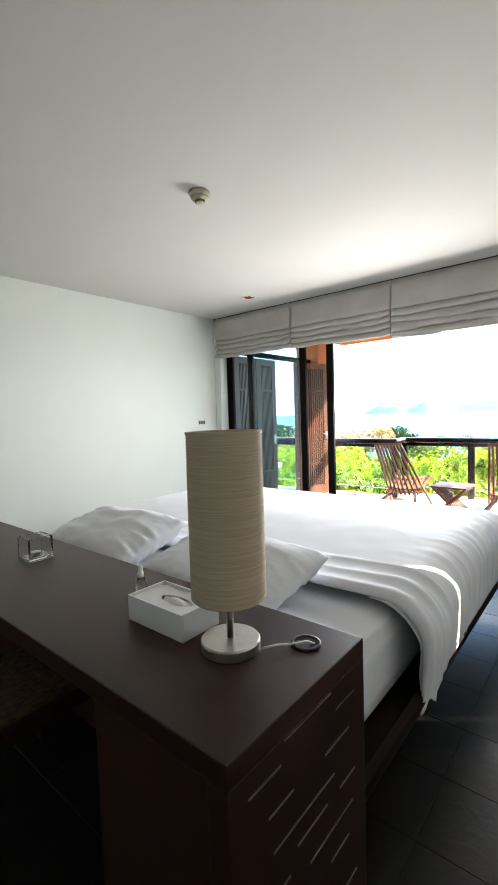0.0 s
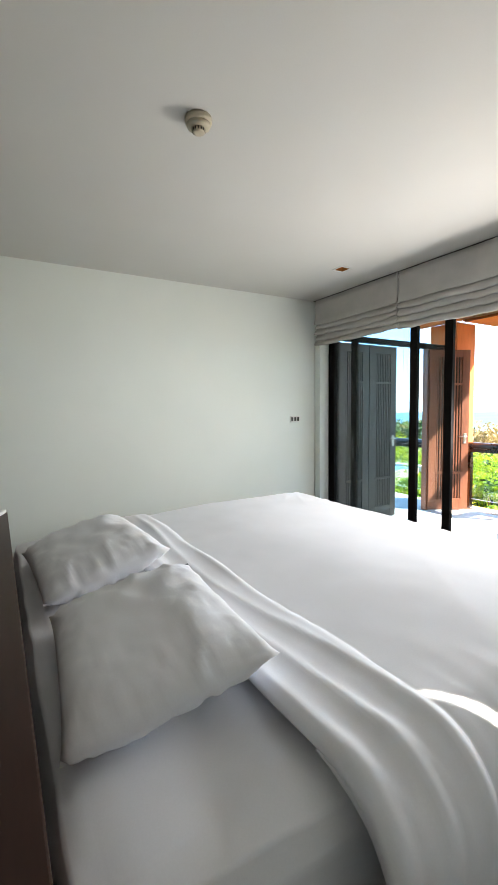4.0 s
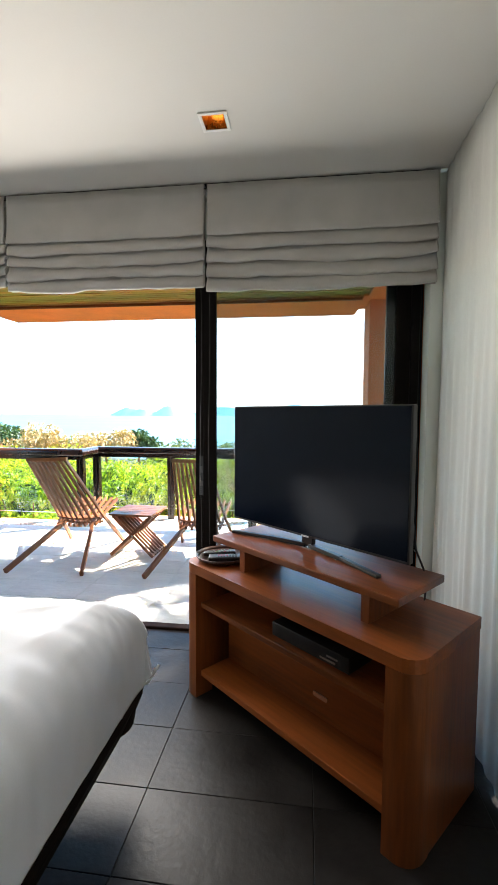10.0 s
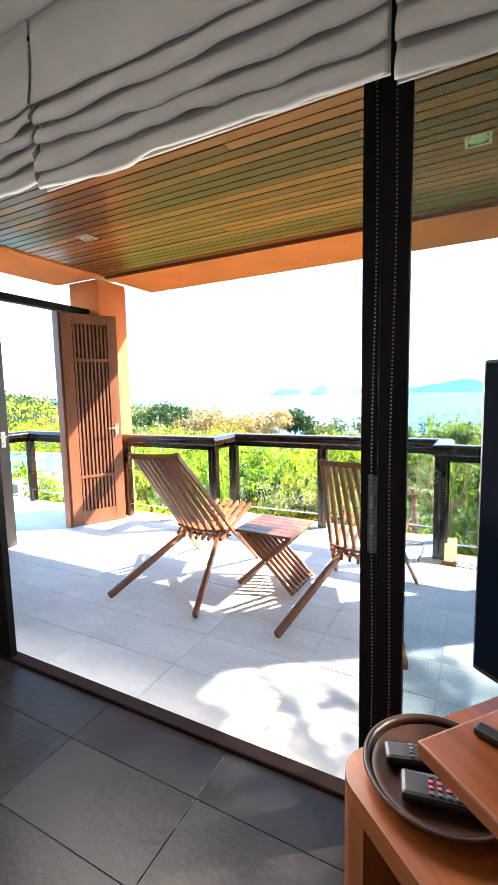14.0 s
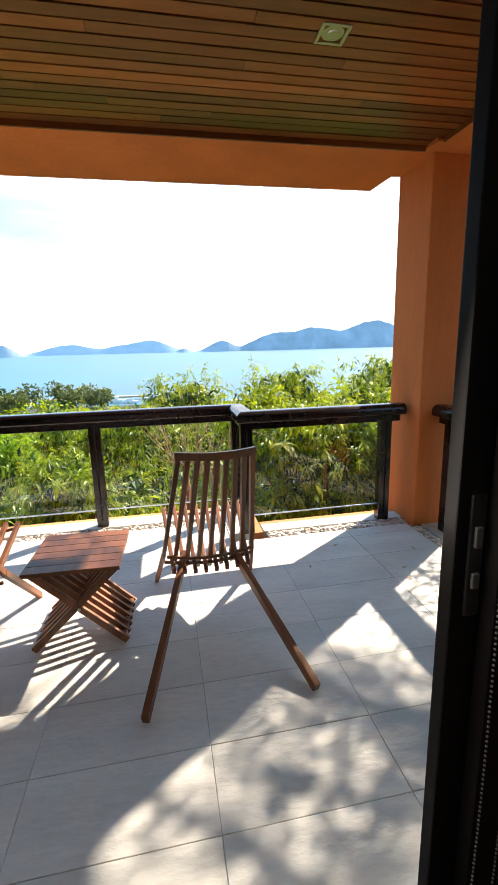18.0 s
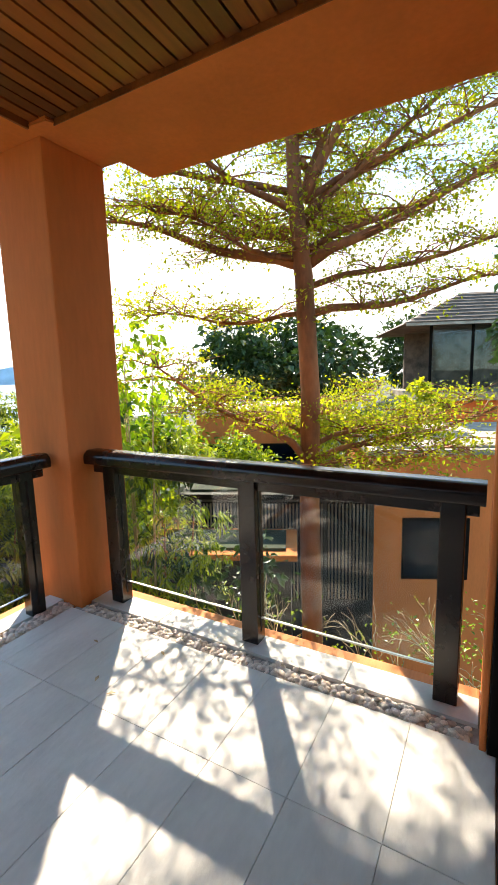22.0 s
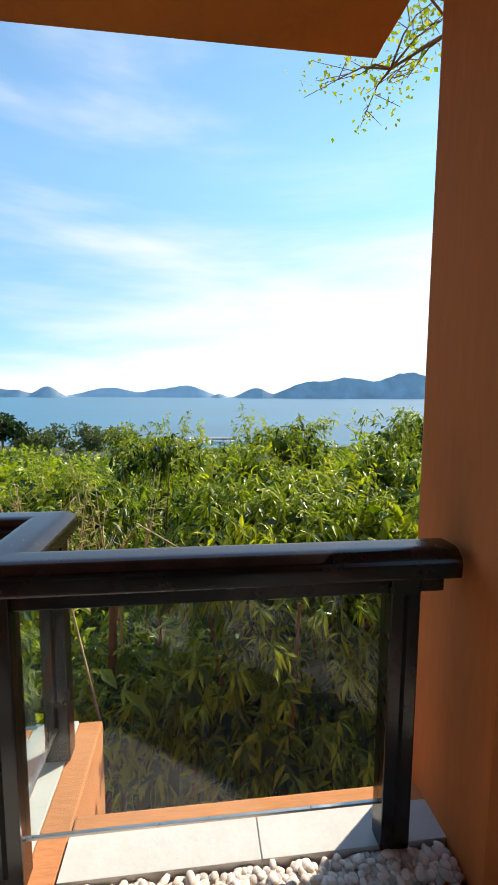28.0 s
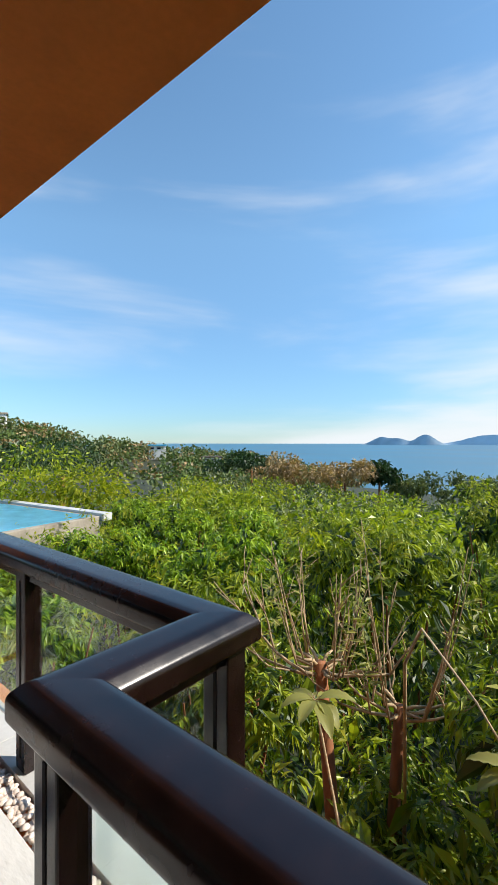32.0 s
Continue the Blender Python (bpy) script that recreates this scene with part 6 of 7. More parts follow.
for ox, oy, z, n_, hi_ in ((-0.18, -0.12, 0.20, 15, 0.60), (0.16, 0.10, 0.0, 8, 0.84)):
    for k in range(n_):
        a = tr_.uniform(0, 6.28)
        bm = bmesh.new()
        o = Vector((ox + 0.14 * math.cos(a), oy + 0.10 * math.sin(a), h0 + z + tr_.uniform(-0.02, 0.06)))
        tube(bm, [(ox, oy, h0 + z - 0.01), (ox * 0.5 + o.x * 0.5, oy * 0.5 + o.y * 0.5, o.z - 0.015), o], [0.011, 0.009, 0.006], 6)
        tips.append(shoot(bm, o, Vector((math.cos(a) * 0.35, math.sin(a) * 0.3, 1)).normalized(), hi_ * tr_.uniform(0.6, 1.1), 0.0052 if k else 0.010))
        part("bough", bm, TWIG, ts, "bare pale upright shoot", smooth=True)
    for k in range(5):
        a = tr_.uniform(0, 6.28)
        bm = bmesh.new()
        bough(bm, Vector((ox, oy, h0 + z - 0.05)), Vector((math.cos(a), math.sin(a) * 0.7, 0.12)).normalized(), tr_.uniform(0.25, 0.42), 0.010, 2)
        part("bough", bm, TWIG, ts, "bare crooked low bough", smooth=True)
rng = np.random.default_rng(78)
at = np.repeat(np.array([tuple(p) for p in tips]), 3, 0) - np.array((0, 0, 1.0)) * rng.uniform(0, 0.4, (len(tips) * 3, 1))
v, f = rosettes(rng, at, np.tile(np.array((0.0, 0.0, 1.0)), (len(at), 1)), 3, 0.07, 0.17, 0.3)
raw("leaves", v.tolist(), f.tolist(), LEAF_P, ts)["label"] = "few small pale leaves along the shoots"
foliage("leaves", 77, [(0, 0, h0 - 0.35, 0.8, 0.6, 0.25), (0.75, -0.1, h0 - 0.35, 0.5, 0.4, 0.25)], 90, 0.20, LEAF, ts, droop=0.6, narrow=0.16)


def big_leaf(a, lift, ln, wide, droop):
    """An oval leaf, ribbed and folded along the midrib, arching out from its stalk and hanging."""
    bm = bmesh.new()
    d, e = Vector((math.cos(a), math.sin(a), 0)), Vector((-math.sin(a), math.cos(a), 0))
    rows, p, n_ = [], Vector((0, 0, 0)), 12
    for k in range(n_ + 1):
        u = k / n_
        el = lift - droop * u
        w = 0.002 + wide * max(0.0, math.sin(math.pi * min(1.0, max(0.0, (u - 0.10) / 0.90)) ** 0.85)) ** 0.8
        rib = 0.0035 * (k % 2)
        up = Vector((0, 0, 1))
        rows.append([bm.verts.new(p + e * (w * c) + up * (w * 0.28 * abs(c) + rib * (abs(c) > 0.1))) for c in (-1, -0.55, 0, 0.55, 1)])
        p = p + (d * math.cos(el) + up * math.sin(el)) * (ln / n_)
    for q in range(n_):
        for c in range(4):
            bm.faces.new((rows[q][c], rows[q][c + 1], rows[q + 1][c + 1], rows[q + 1][c]))
    return bm


for k, (x, y, z, ln) in enumerate(((-1.0, 8.0, 0.30, 0.20), (-0.25, 7.9, 0.41, 0.18))):
    z0 = ground_z(x, y)
    bl_ = thing("large_leaved_plant", (x, y, z0), "thin stem ending in a whorl of large pale drooping leaves", "plant", "large-leaved plants at the railing")
    way = [(-0.60, 0.70, 0.0), (-0.58, 0.66, z - z0 - 0.12), (-0.44, 0.48, z - z0 + 0.15), (-0.15, 0.15, z - z0 + 0.09), (0, 0, z - z0)] if k else [(0.25, 0.25, 0.0), (0.16, 0.14, (z - z0) * 0.7), (0.0, 0.0, z - z0)]
    part("stem", tube(bmesh.new(), way, [0.014, 0.009, 0.005, 0.004, 0.0035][:len(way)], 7), TWIG, bl_, smooth=True)
    lr = random.Random(640 + k)
    for q in range(8):
        bm = big_leaf(q * 0.785 + k + lr.uniform(-0.2, 0.2), lr.uniform(-0.1, 0.45), ln * lr.uniform(0.75, 1.1), ln * lr.uniform(0.13, 0.17), lr.uniform(0.9, 1.5))
        bmesh.ops.translate(bm, verts=bm.verts, vec=(0, 0, z - z0))
        part("leaf", bm, LEAF_P, bl_, smooth=True)
    bm = bmesh.new()
    for q in range(26):
        w = Vector((lr.uniform(-1, 1), lr.uniform(-1, 1), lr.uniform(-0.3, 1))).normalized() * lr.uniform(0.02, 0.05)
        tube(bm, [Vector((0, 0, z - z0)), Vector((0, 0, z - z0)) + w], [0.0018, 0.0012], 4)
    part("seed_head", bm, TWIG, bl_, "withered tan flower stalks")

# slender bushes and broad-leaved saplings
def sapling(x, y, top, seed, label, mat_=LEAF_L, n=420, size=0.12):
    z0 = ground_z(x, y)
    t = thing("sapling", (x, y, z0), label, "sapling", "saplings beside the balcony")
    r = random.Random(seed)
    blobs = []
    for k in range(5):
        a = r.uniform(0, 6.28)
        e = (0.45 * math.cos(a), 0.45 * math.sin(a), top - z0 - r.uniform(0, 0.9))
        part("stem", tube(bmesh.new(), [(0, 0, 0), (e[0] * 0.35, e[1] * 0.35, e[2] * 0.55), e], [0.035, 0.02, 0.006], 7), TWIG, t, smooth=True)
        blobs.append((e[0], e[1], e[2] - 0.05, 0.35, 0.35, 0.30))
        blobs.append((e[0] * 0.7, e[1] * 0.7, e[2] - 0.6, 0.32, 0.32, 0.32))
    foliage("leaves", seed, blobs, n, size, mat_, t, droop=0.7, narrow=0.36, shell=0.2)
    return t


sapling(2.35, 8.0, 1.95, 31, "thin sapling with bright broad leaves beside the column")
sapling(3.3, 8.6, 1.5, 32, "thin sapling with broad green leaves", LEAF_L)
sapling(1.4, 9.0, 0.95, 33, "thin sapling with broad green leaves", LEAF)
sapling(3.0, 7.2, -0.2, 36, "low broad-leaved dark green bush beside the wall", LEAF_D)

# the tiered tree beside the balcony
tx, ty = 2.30, 5.89
tz = ground_z(tx, ty)
tree = thing("terminalia_tree", (tx, ty, tz), "slender tree with layered branches and tiny yellow-green leaves", "tree")
Hh = -tz
bm = bmesh.new()
tube(bm, [(0.06, 0.02, 0.0), (0.03, 0.0, Hh - 1.2), (0.02, 0.02, Hh + 0.2), (0.0, 0.0, Hh + 1.2), (-0.03, 0.04, Hh + 2.13), (-0.05, 0.10, Hh + 2.7), (-0.02, 0.14, Hh + 3.3), (0.02, 0.18, Hh + 5.2)], [0.115, 0.098, 0.088, 0.082, 0.075, 0.062, 0.05, 0.03], 14)
part("trunk", bm, BARK, tree, "straight brown trunk", smooth=True)
LFT, FWD = Vector((-0.45, 0.89, 0)), Vector((0.89, 0.45, 0))
# limbs: height on the trunk, way out, rise, thickness
BR = [(2.18, LFT * 1.75 + FWD * 0.1, 0.62, 0.050), (2.18, LFT * -1.75 + FWD * -0.2, 0.95, 0.046), (2.45, LFT * 0.9 + FWD * 0.9, 0.6, 0.034), (1.78, LFT * -1.85 + FWD * 0.4, 0.50, 0.036), (1.80, LFT * 1.45 + FWD * 0.4, 0.12, 0.020),
      (2.70, LFT * -0.80 + FWD * -0.2, 1.45, 0.045), (2.75, LFT * -0.5 + FWD * 0.6, 1.4, 0.034), (0.52, LFT * 1.25 + FWD * -0.1, 1.15, 0.034), (0.55, LFT * -1.5 + FWD * 0.1, 0.50, 0.026), (0.75, LFT * 0.9 + FWD * 0.9, 0.5, 0.024), (2.2, FWD * -0.35 + LFT * 1.1, 0.45, 0.026),
      (2.3, FWD * 1.6 + LFT * -0.3, 0.5, 0.034), (3.3, LFT * 1.2, 0.6, 0.03), (3.4, LFT * -1.3 + FWD * 0.4, 0.6, 0.03), (3.2, FWD * -1.0 + LFT * 0.2, 0.5, 0.026), (0.9, FWD * 1.2 + LFT * -0.6, 0.25, 0.022),
      (0.70, LFT * -1.6 + FWD * 0.5, 0.40, 0.022), (0.50, LFT * -1.0 + FWD * -0.4, 0.30, 0.018), (2.35, LFT * 1.4 + FWD * 0.7, 0.75, 0.03), (2.55, LFT * 1.5 + FWD * -0.3, 0.95, 0.03)]
# upper limbs mostly unseen above the soffit, added for dappled shade
for q in range(7):
    a = 2.4 * q
    BR.append((3.3 + 0.15 * q, Vector((math.cos(a), math.sin(a), 0)) * (2.3 - 0.06 * q), 0.55, 0.03))
for z, l_, f_, rise in ((2.3, -2.3, 0.3, 1.1), (2.6, -2.2, 0.8, 1.6), (2.5, -1.6, -0.3, 1.5), (2.0, -2.4, 0.2, 0.75), (2.7, -2.6, 0.1, 1.3)):
    BR.append((z, LFT * l_ + FWD * f_, rise, 0.026))
BR.append((2.75, Vector((-1.5, 2.3, 0)), 0.6, 0.028))
# limbs added on the crown's sea and sun side to dapple the floor
for q in range(4):
    a = radians(-2 + 9 * q)
    BR.append((2.5 + 0.25 * (q % 4), Vector((math.cos(a), math.sin(a), 0)) * (2.0 + 0.45 * (q % 3)), 0.55 + 0.1 * (q % 4), 0.03))
twr = random.Random(4)
twig_pts = []
for z, d, rise, thick in BR:
    bm = bmesh.new()
    p0 = Vector((0, 0.02 * z, Hh + z))
    pts = []
    for k in range(9):
        u = k / 8
        pts.append(p0 + d * u + Vector((0.05 * noise.noise(Vector((u * 3, z, 1))), 0.05 * noise.noise(Vector((u * 3, z, 2))), rise * (u ** 0.7) * 0.75 + 0.05 * math.sin(u * 7 + z))))
    tube(bm, pts, [thick * (1 - 0.86 * k / 8) + 0.003 for k in range(9)], 7)
    for k in range(2, 9):
        for _ in range(5):
            a = twr.uniform(0, 6.28)
            ln = twr.uniform(0.25, 0.62) * (1.1 - 0.4 * k / 8)
            e = pts[k] + Vector((math.cos(a) * ln, math.sin(a) * ln, twr.uniform(-0.05, 0.16)))
            mid = pts[k].lerp(e, 0.5) + Vector((0, 0, 0.04))
            tube(bm, [pts[k], mid, e], [0.008, 0.005, 0.002], 5)
            for q in range(4):
                tip = e + Vector((twr.uniform(-0.2, 0.2), twr.uniform(-0.2, 0.2), twr.uniform(-0.03, 0.08)))
                tube(bm, [mid.lerp(e, 0.3 + 0.2 * q), tip], [0.003, 0.0015], 4)
                twig_pts += [tuple(mid.lerp(e, 0.25 * q)), tuple(e.lerp(tip, 0.5)), tuple(tip)]
    part("branch", bm, BARK, tree, smooth=True)
rng = np.random.default_rng(9)
c = np.array(twig_pts)
c = c[~((c[:, 0] + tx < 1.3) & (c[:, 1] + ty < 7.5) & (c[:, 2] + tz > 2.3))]      # none where the roof is
c = np.repeat(c, 4, 0) + rng.normal(0, 1, (len(c) * 4, 3)) * np.array((0.080, 0.080, 0.035))
v, f = leaf_cloud(rng, c, rng.normal(0, 0.3, c.shape) + np.array((0, 0, 0.25)), 0.036, 0.0, 0.32)
raw("leaves", v.tolist(), f.tolist(), LEAF_Y, tree)["label"] = "tiny yellow-green leaves in flat layers"

# a bare shrub at its foot
bs = thing("bare_shrub", (2.35, 4.75, ground_z(2.35, 4.75)), "bare pale branching shrub with few leaves against the wall", "shrub")
bm = bmesh.new()


def fork(p, d, ln, r, depth):
    e = p + d * ln
    tube(bm, [p, p.lerp(e, 0.5) + Vector((0, 0, 0.02)), e], [r, r * 0.85, r * 0.7], 5)
    if depth:
        for _ in range(3 if depth > 1 else 2):
            nd = (d + Vector((twr.uniform(-0.8, 0.8), twr.uniform(-0.8, 0.8), twr.uniform(-0.25, 0.5)))).normalized()
            fork(e, nd, ln * twr.uniform(0.6, 0.85), r * 0.62, depth - 1)


rise_ = -2.1 - ground_z(2.35, 4.75)
fork(Vector((0, 0, 0)), Vector((0.0, 0.0, 1)), rise_, 0.03, 0)
part("trunk", bm, TWIG, bs, smooth=True)
bm = bmesh.new()
fork(Vector((0, 0, rise_ - 0.01)), Vector((0.3, -0.3, 1)).normalized(), 0.5, 0.02, 4)
part("branch", bm, TWIG, bs, "pale bare branch", smooth=True)
bm = bmesh.new()
fork(Vector((0, 0, rise_ - 0.01)), Vector((-0.3, 0.4, 1)).normalized(), 0.5, 0.02, 4)
part("branch", bm, TWIG, bs, "pale bare branch", smooth=True)
foliage("leaves", 15, [(0, 0.1, rise_ + 0.95, 0.7, 0.7, 0.5)], 420, 0.042, LEAF_L, bs, droop=0.2, narrow=0.3)

for bx_, by_, turn in ((2.05, 6.15, 70), (2.85, 4.30, 200)):
    copy_thing(bs, pose(bx_, by_, ground_z(2.35, 4.75), 0, 0, turn))

# ---------------------------------------------------------------- neighbouring villas
FW, RT = Vector((0.918, 0.397, 0)), Vector((0.397, -0.918, 0))
EYE = Vector((-1.06, 4.67, 1.35))
AZ = math.degrees(math.atan2(RT.y, RT.x))


def spot(px, d):
    p = EYE + FW * d + RT * (d * px)
    return p.x, p.y


def villa(name, lat, dist, width, depth, z0, z1, label, coping=CONCRETE, walls=TERRA):
    x, y = spot(lat / dist, dist)
    t = thing(name, (x, y, z0), label, "house", rz=AZ)
    h = z1 - z0
    part("wall", box(bmesh.new(), 0, width, 0, depth, 0, h - 0.12, 0.02), walls, t, "rendered wall")
    part("parapet", box(bmesh.new(), -0.12, width + 0.12, -0.12, depth + 0.12, h - 0.12, h, 0.02), coping, t, "flat roof edge")
    part("roof", box(bmesh.new(), 0.1, width - 0.1, 0.1, depth - 0.1, h + 0.001, h + 0.05), EARTH if coping is not CONCRETE else CONCRETE, t)
    return t, h


def window(t, x0, x1, z0, z1, slats=False, y=-0.02):
    w = part("window", box(bmesh.new(), x0, x1, y, y + 0.06, z0, z1, 0.01), FRAME, t, "dark framed opening")
    part("pane", box(bmesh.new(), x0 + 0.06, x1 - 0.06, y - 0.004, y - 0.001, z0 + 0.06, z1 - 0.06), SCREEN, w, "dark reflecting pane")
    if slats:
        me = mesh_of("slat", box(bmesh.new(), -0.018, 0.018, -0.02, 0.0, z0 + 0.03, z1 - 0.03), ROOF)
        n = int((x1 - x0) / 0.075)
        for k in range(n):
            shared("slat", me, w, (x0 + (x1 - x0) * (k + 0.5) / n, y - 0.006, 0))


v1, h1 = villa("neighbour_villa", 1.75, 9.2, 7.0, 4.5, -8.0, -0.28, "terracotta neighbouring villa with a flat roof and dark windows")
window(v1, 0.65, 2.05, h1 - 2.9, h1 - 1.5)
window(v1, 3.0, 4.2, h1 - 2.9, h1 - 1.5)
v2, h2 = villa("garden_villa", -2.9, 13.0, 3.7, 4.0, -8.0, 0.28, "terracotta villa with planted flat roof and slatted windows")
window(v2, 0.35, 1.85, h2 - 2.6, h2 - 1.0)
window(v2, 1.95, 3.45, h2 - 2.6, h2 - 1.0)
# louvre brown walls carry this wing's shadow in their colour
v3, h3 = villa("lower_wing", -2.3, 8.9, 4.05, 3.4, -8.0, -1.15, "slatted lower wing between the villas, shade put into its dark colour", FRAME, LOUVRE)
for q in range(4):
    window(v3, 0.15 + q * 0.97, 1.05 + q * 0.97, h3 - 2.4, h3 - 0.2, True)
# the wall below the coping is coloured dark in place of its shade
v4, h4 = villa("garden_wall", -2.6, 7.6, 2.6, 1.2, -8.0, -1.95, "low garden wall, shade put into its dark colour, with terracotta coping", TERRA, LOUVRE)

gp = thing("glass_pavilion", (*spot(5.0 / 16.5, 16.5), 0.0), "glass-walled pavilion with a low brown tiled roof", "pavilion", rz=AZ)
part("floor_slab", box(bmesh.new(), -0.4, 6.5, -0.4, 4.5, 0.25, 0.55, 0.03), CONCRETE, gp)
part("plinth", box(bmesh.new(), 0.0, 6.0, 0.0, 4.0, -5.0, 0.25), TERRA, gp)
for k in range(5):
    part("mullion", box(bmesh.new(), k * 1.45, k * 1.45 + 0.09, 0.0, 0.09, 0.55, 2.95, 0.01), FRAME, gp)
for k in range(4):
    g = part("pane", box(bmesh.new(), k * 1.45 + 0.09, (k + 1) * 1.45, 0.03, 0.04, 0.55, 2.95), TINTED, gp, "large glass pane")
part("back_wall", box(bmesh.new(), 0.0, 6.0, 3.6, 3.8, 0.55, 2.95), ROOF, gp)
rf = bmesh.new()
e = [(-1.1, -1.1, 2.95), (7.2, -1.1, 2.95), (7.2, 5.1, 2.95), (-1.1, 5.1, 2.95)]
r_ = [(1.8, 2.0, 4.35), (4.4, 2.0, 4.35)]
ev, rv = [rf.verts.new(p) for p in e], [rf.verts.new(p) for p in r_]
for q in ((ev[0], ev[1], rv[1], rv[0]), (ev[1], ev[2], rv[1]), (ev[2], ev[3], rv[0], rv[1]), (ev[3], ev[0], rv[0])):
    rf.faces.new(q)
rf.faces.new(ev[::-1])
roof = part("roof", rf, ROOF, gp, "hipped brown shingle roof")
for k in range(9):
    u = k / 9
    part("shingle_course", box(bmesh.new(), -1.1 + 2.9 * u - 0.02, 7.2 - 2.8 * u + 0.02, -1.1 + 3.1 * u - 0.03, -1.1 + 3.1 * u + 0.30, 2.95 + 1.4 * u - 0.01, 2.95 + 1.4 * u + 0.035), ROOF, roof)
part("fascia", box(bmesh.new(), -1.12, 7.22, -1.13, -1.10, 2.85, 2.99), CONCRETE, gp)


def round_tree(name, x, y, z, blobs, n, size, material, label, group="", narrow=0.3, trunk=True):
    t = thing(name, (x, y, z), label, "tree", group)
    foliage("crown", int(abs(x * 13 + y * 7)), blobs, n, size, material, t, droop=0.2, narrow=narrow, shell=0.45)
    if trunk:
        zt = min(b[2] for b in blobs)
        bm = bmesh.new()
        tube(bm, [(0, 0, 0), (0.1, 0.05, zt * 0.5), (0.0, 0.1, zt)], [0.25, 0.2, 0.12], 8)
        part("trunk", bm, BARK, t, smooth=True)
    return t


def lumps(seed, n, r, rz, zc):
    q = random.Random(seed)
    return [(q.uniform(-r, r), q.uniform(-r, r), zc + q.uniform(-rz, rz), r * q.uniform(0.35, 0.6), r * q.uniform(0.35, 0.6), rz * q.uniform(0.5, 0.8)) for _ in range(n)]


x, y = spot(0.02, 24.0)
round_tree("dark_tree", x, y, -4.0, lumps(41, 22, 3.3, 1.5, 6.1), 7500, 0.42, LEAF_D, "large dark green tree behind the villas")
x, y = spot(0.27, 27.0)
round_tree("dark_tree", x, y, -4.0, lumps(42, 10, 3.0, 1.7, 6.6), 4200, 0.42, LEAF_D, "dark green tree behind the pavilion")
x, y = spot(-0.16, 22.0)
round_tree("pale_tree", x, y, -4.0, lumps(43, 9, 2.4, 0.9, 4.9), 2600, 0.30, LEAF_B, "greyish green tree behind the villas")
x, y = spot(0.29, 12.2)
round_tree("yellow_shrub", x, y, 0.3, lumps(44, 6, 0.5, 0.3, 0.4), 900, 0.16, LEAF_Y, "yellow-green shrub on the flat roof", trunk=False)
x, y = spot(0.62, 10.0)
round_tree("leafy_tree", x, y, -4.0, lumps(45, 10, 1.2, 1.2, 7.0), 3600, 0.22, LEAF_D, "leafy dark green tree above the pavilion")
for k, (px, d, top) in enumerate(((-0.30, 9.0, -0.3), (-0.12, 10.5, -0.2), (-0.38, 12.0, 0.3), (0.05, 11.0, 0.35), (0.16, 11.3, 0.45), (0.24, 11.6, 0.4))):
    x, y = spot(px, d)
    round_tree("garden_shrub", x, y, top - 1.6, lumps(60 + k, 6, 0.9, 0.5, 1.1), 1300, 0.15, (LEAF_Y, LEAF, LEAF_B)[k % 3], "light green garden shrub between the villas", "garden shrubs", trunk=False)

# the pool terrace beyond the louvred door
pt = thing("pool", (-12.55, 9.65, -1.235), "pale-edged blue swimming pool on the lower terrace", "swimming pool", rz=8)
part("basin", box(bmesh.new(), -3.8, 3.8, -1.75, 1.75, -3.0, 0.92, 0.02), CONCRETE, pt, "pale pool surround")
part("water", box(bmesh.new(), -3.65, 3.65, -0.5, 1.6, 0.9205, 0.935), POOL, pt, "blue pool water")
part("coping", box(bmesh.new(), -3.9, 3.9, 1.751, 2.0, 0.80, 0.98, 0.02), SILL, pt)
tf = thing("terrace_railing", (0, 0, 0), "dark wooden railing with glass on the side terrace", "railing")
rail_bar(tf, (-5.85, 6.86, 0), (-4.66, 6.86, 0))
rail_bar(tf, (-5.85, 4.6, 0), (-5.85, 6.86, 0))
for px, py in ((-5.82, 6.83), (-4.75, 6.86), (-5.85, 5.7)):
    rail_post(tf, px, py)
rail_pane(tf, (-5.77, 6.86, 0), (-4.80, 6.86, 0))
rail_pane(tf, (-5.85, 5.75, 0), (-5.85, 6.78, 0))

# middle distance: bright shrubs, rusty trees, the wooded headland and its houses
for k, (x, y, top, r, mat_, lab) in enumerate(((-9, 17, -0.5, 2.2, LEAF, "bright green tree below the terrace"), (-14, 19, -0.4, 2.6, LEAF_Y, "bright green tree below the terrace"), (-4.5, 17.5, -0.4, 2.2, LEAF, "bright green tree on the slope"),
                                            (0.5, 17, -0.1, 2.0, LEAF, "green tree on the slope"), (5, 17, 0.0, 2.2, LEAF, "green tree on the slope"), (9, 14, -0.2, 2.4, LEAF, "green tree on the slope"),
                                            (-19, 16, 1.2, 3.0, LEAF_D, "dark spreading tree beside the pool"), (-13, 13, 0.2, 1.8, LEAF_Y, "yellow-green tree beside the pool"), (-17, 11, 0.8, 2.4, LEAF, "green tree beside the pool"))):
    z0 = ground_z(x, y)
    round_tree("slope_tree", x, y, z0, lumps(80 + k, 9, r, 0.7, top - z0 - 0.7), 2600, 0.20, mat_, lab, "trees on the slope", narrow=0.22)
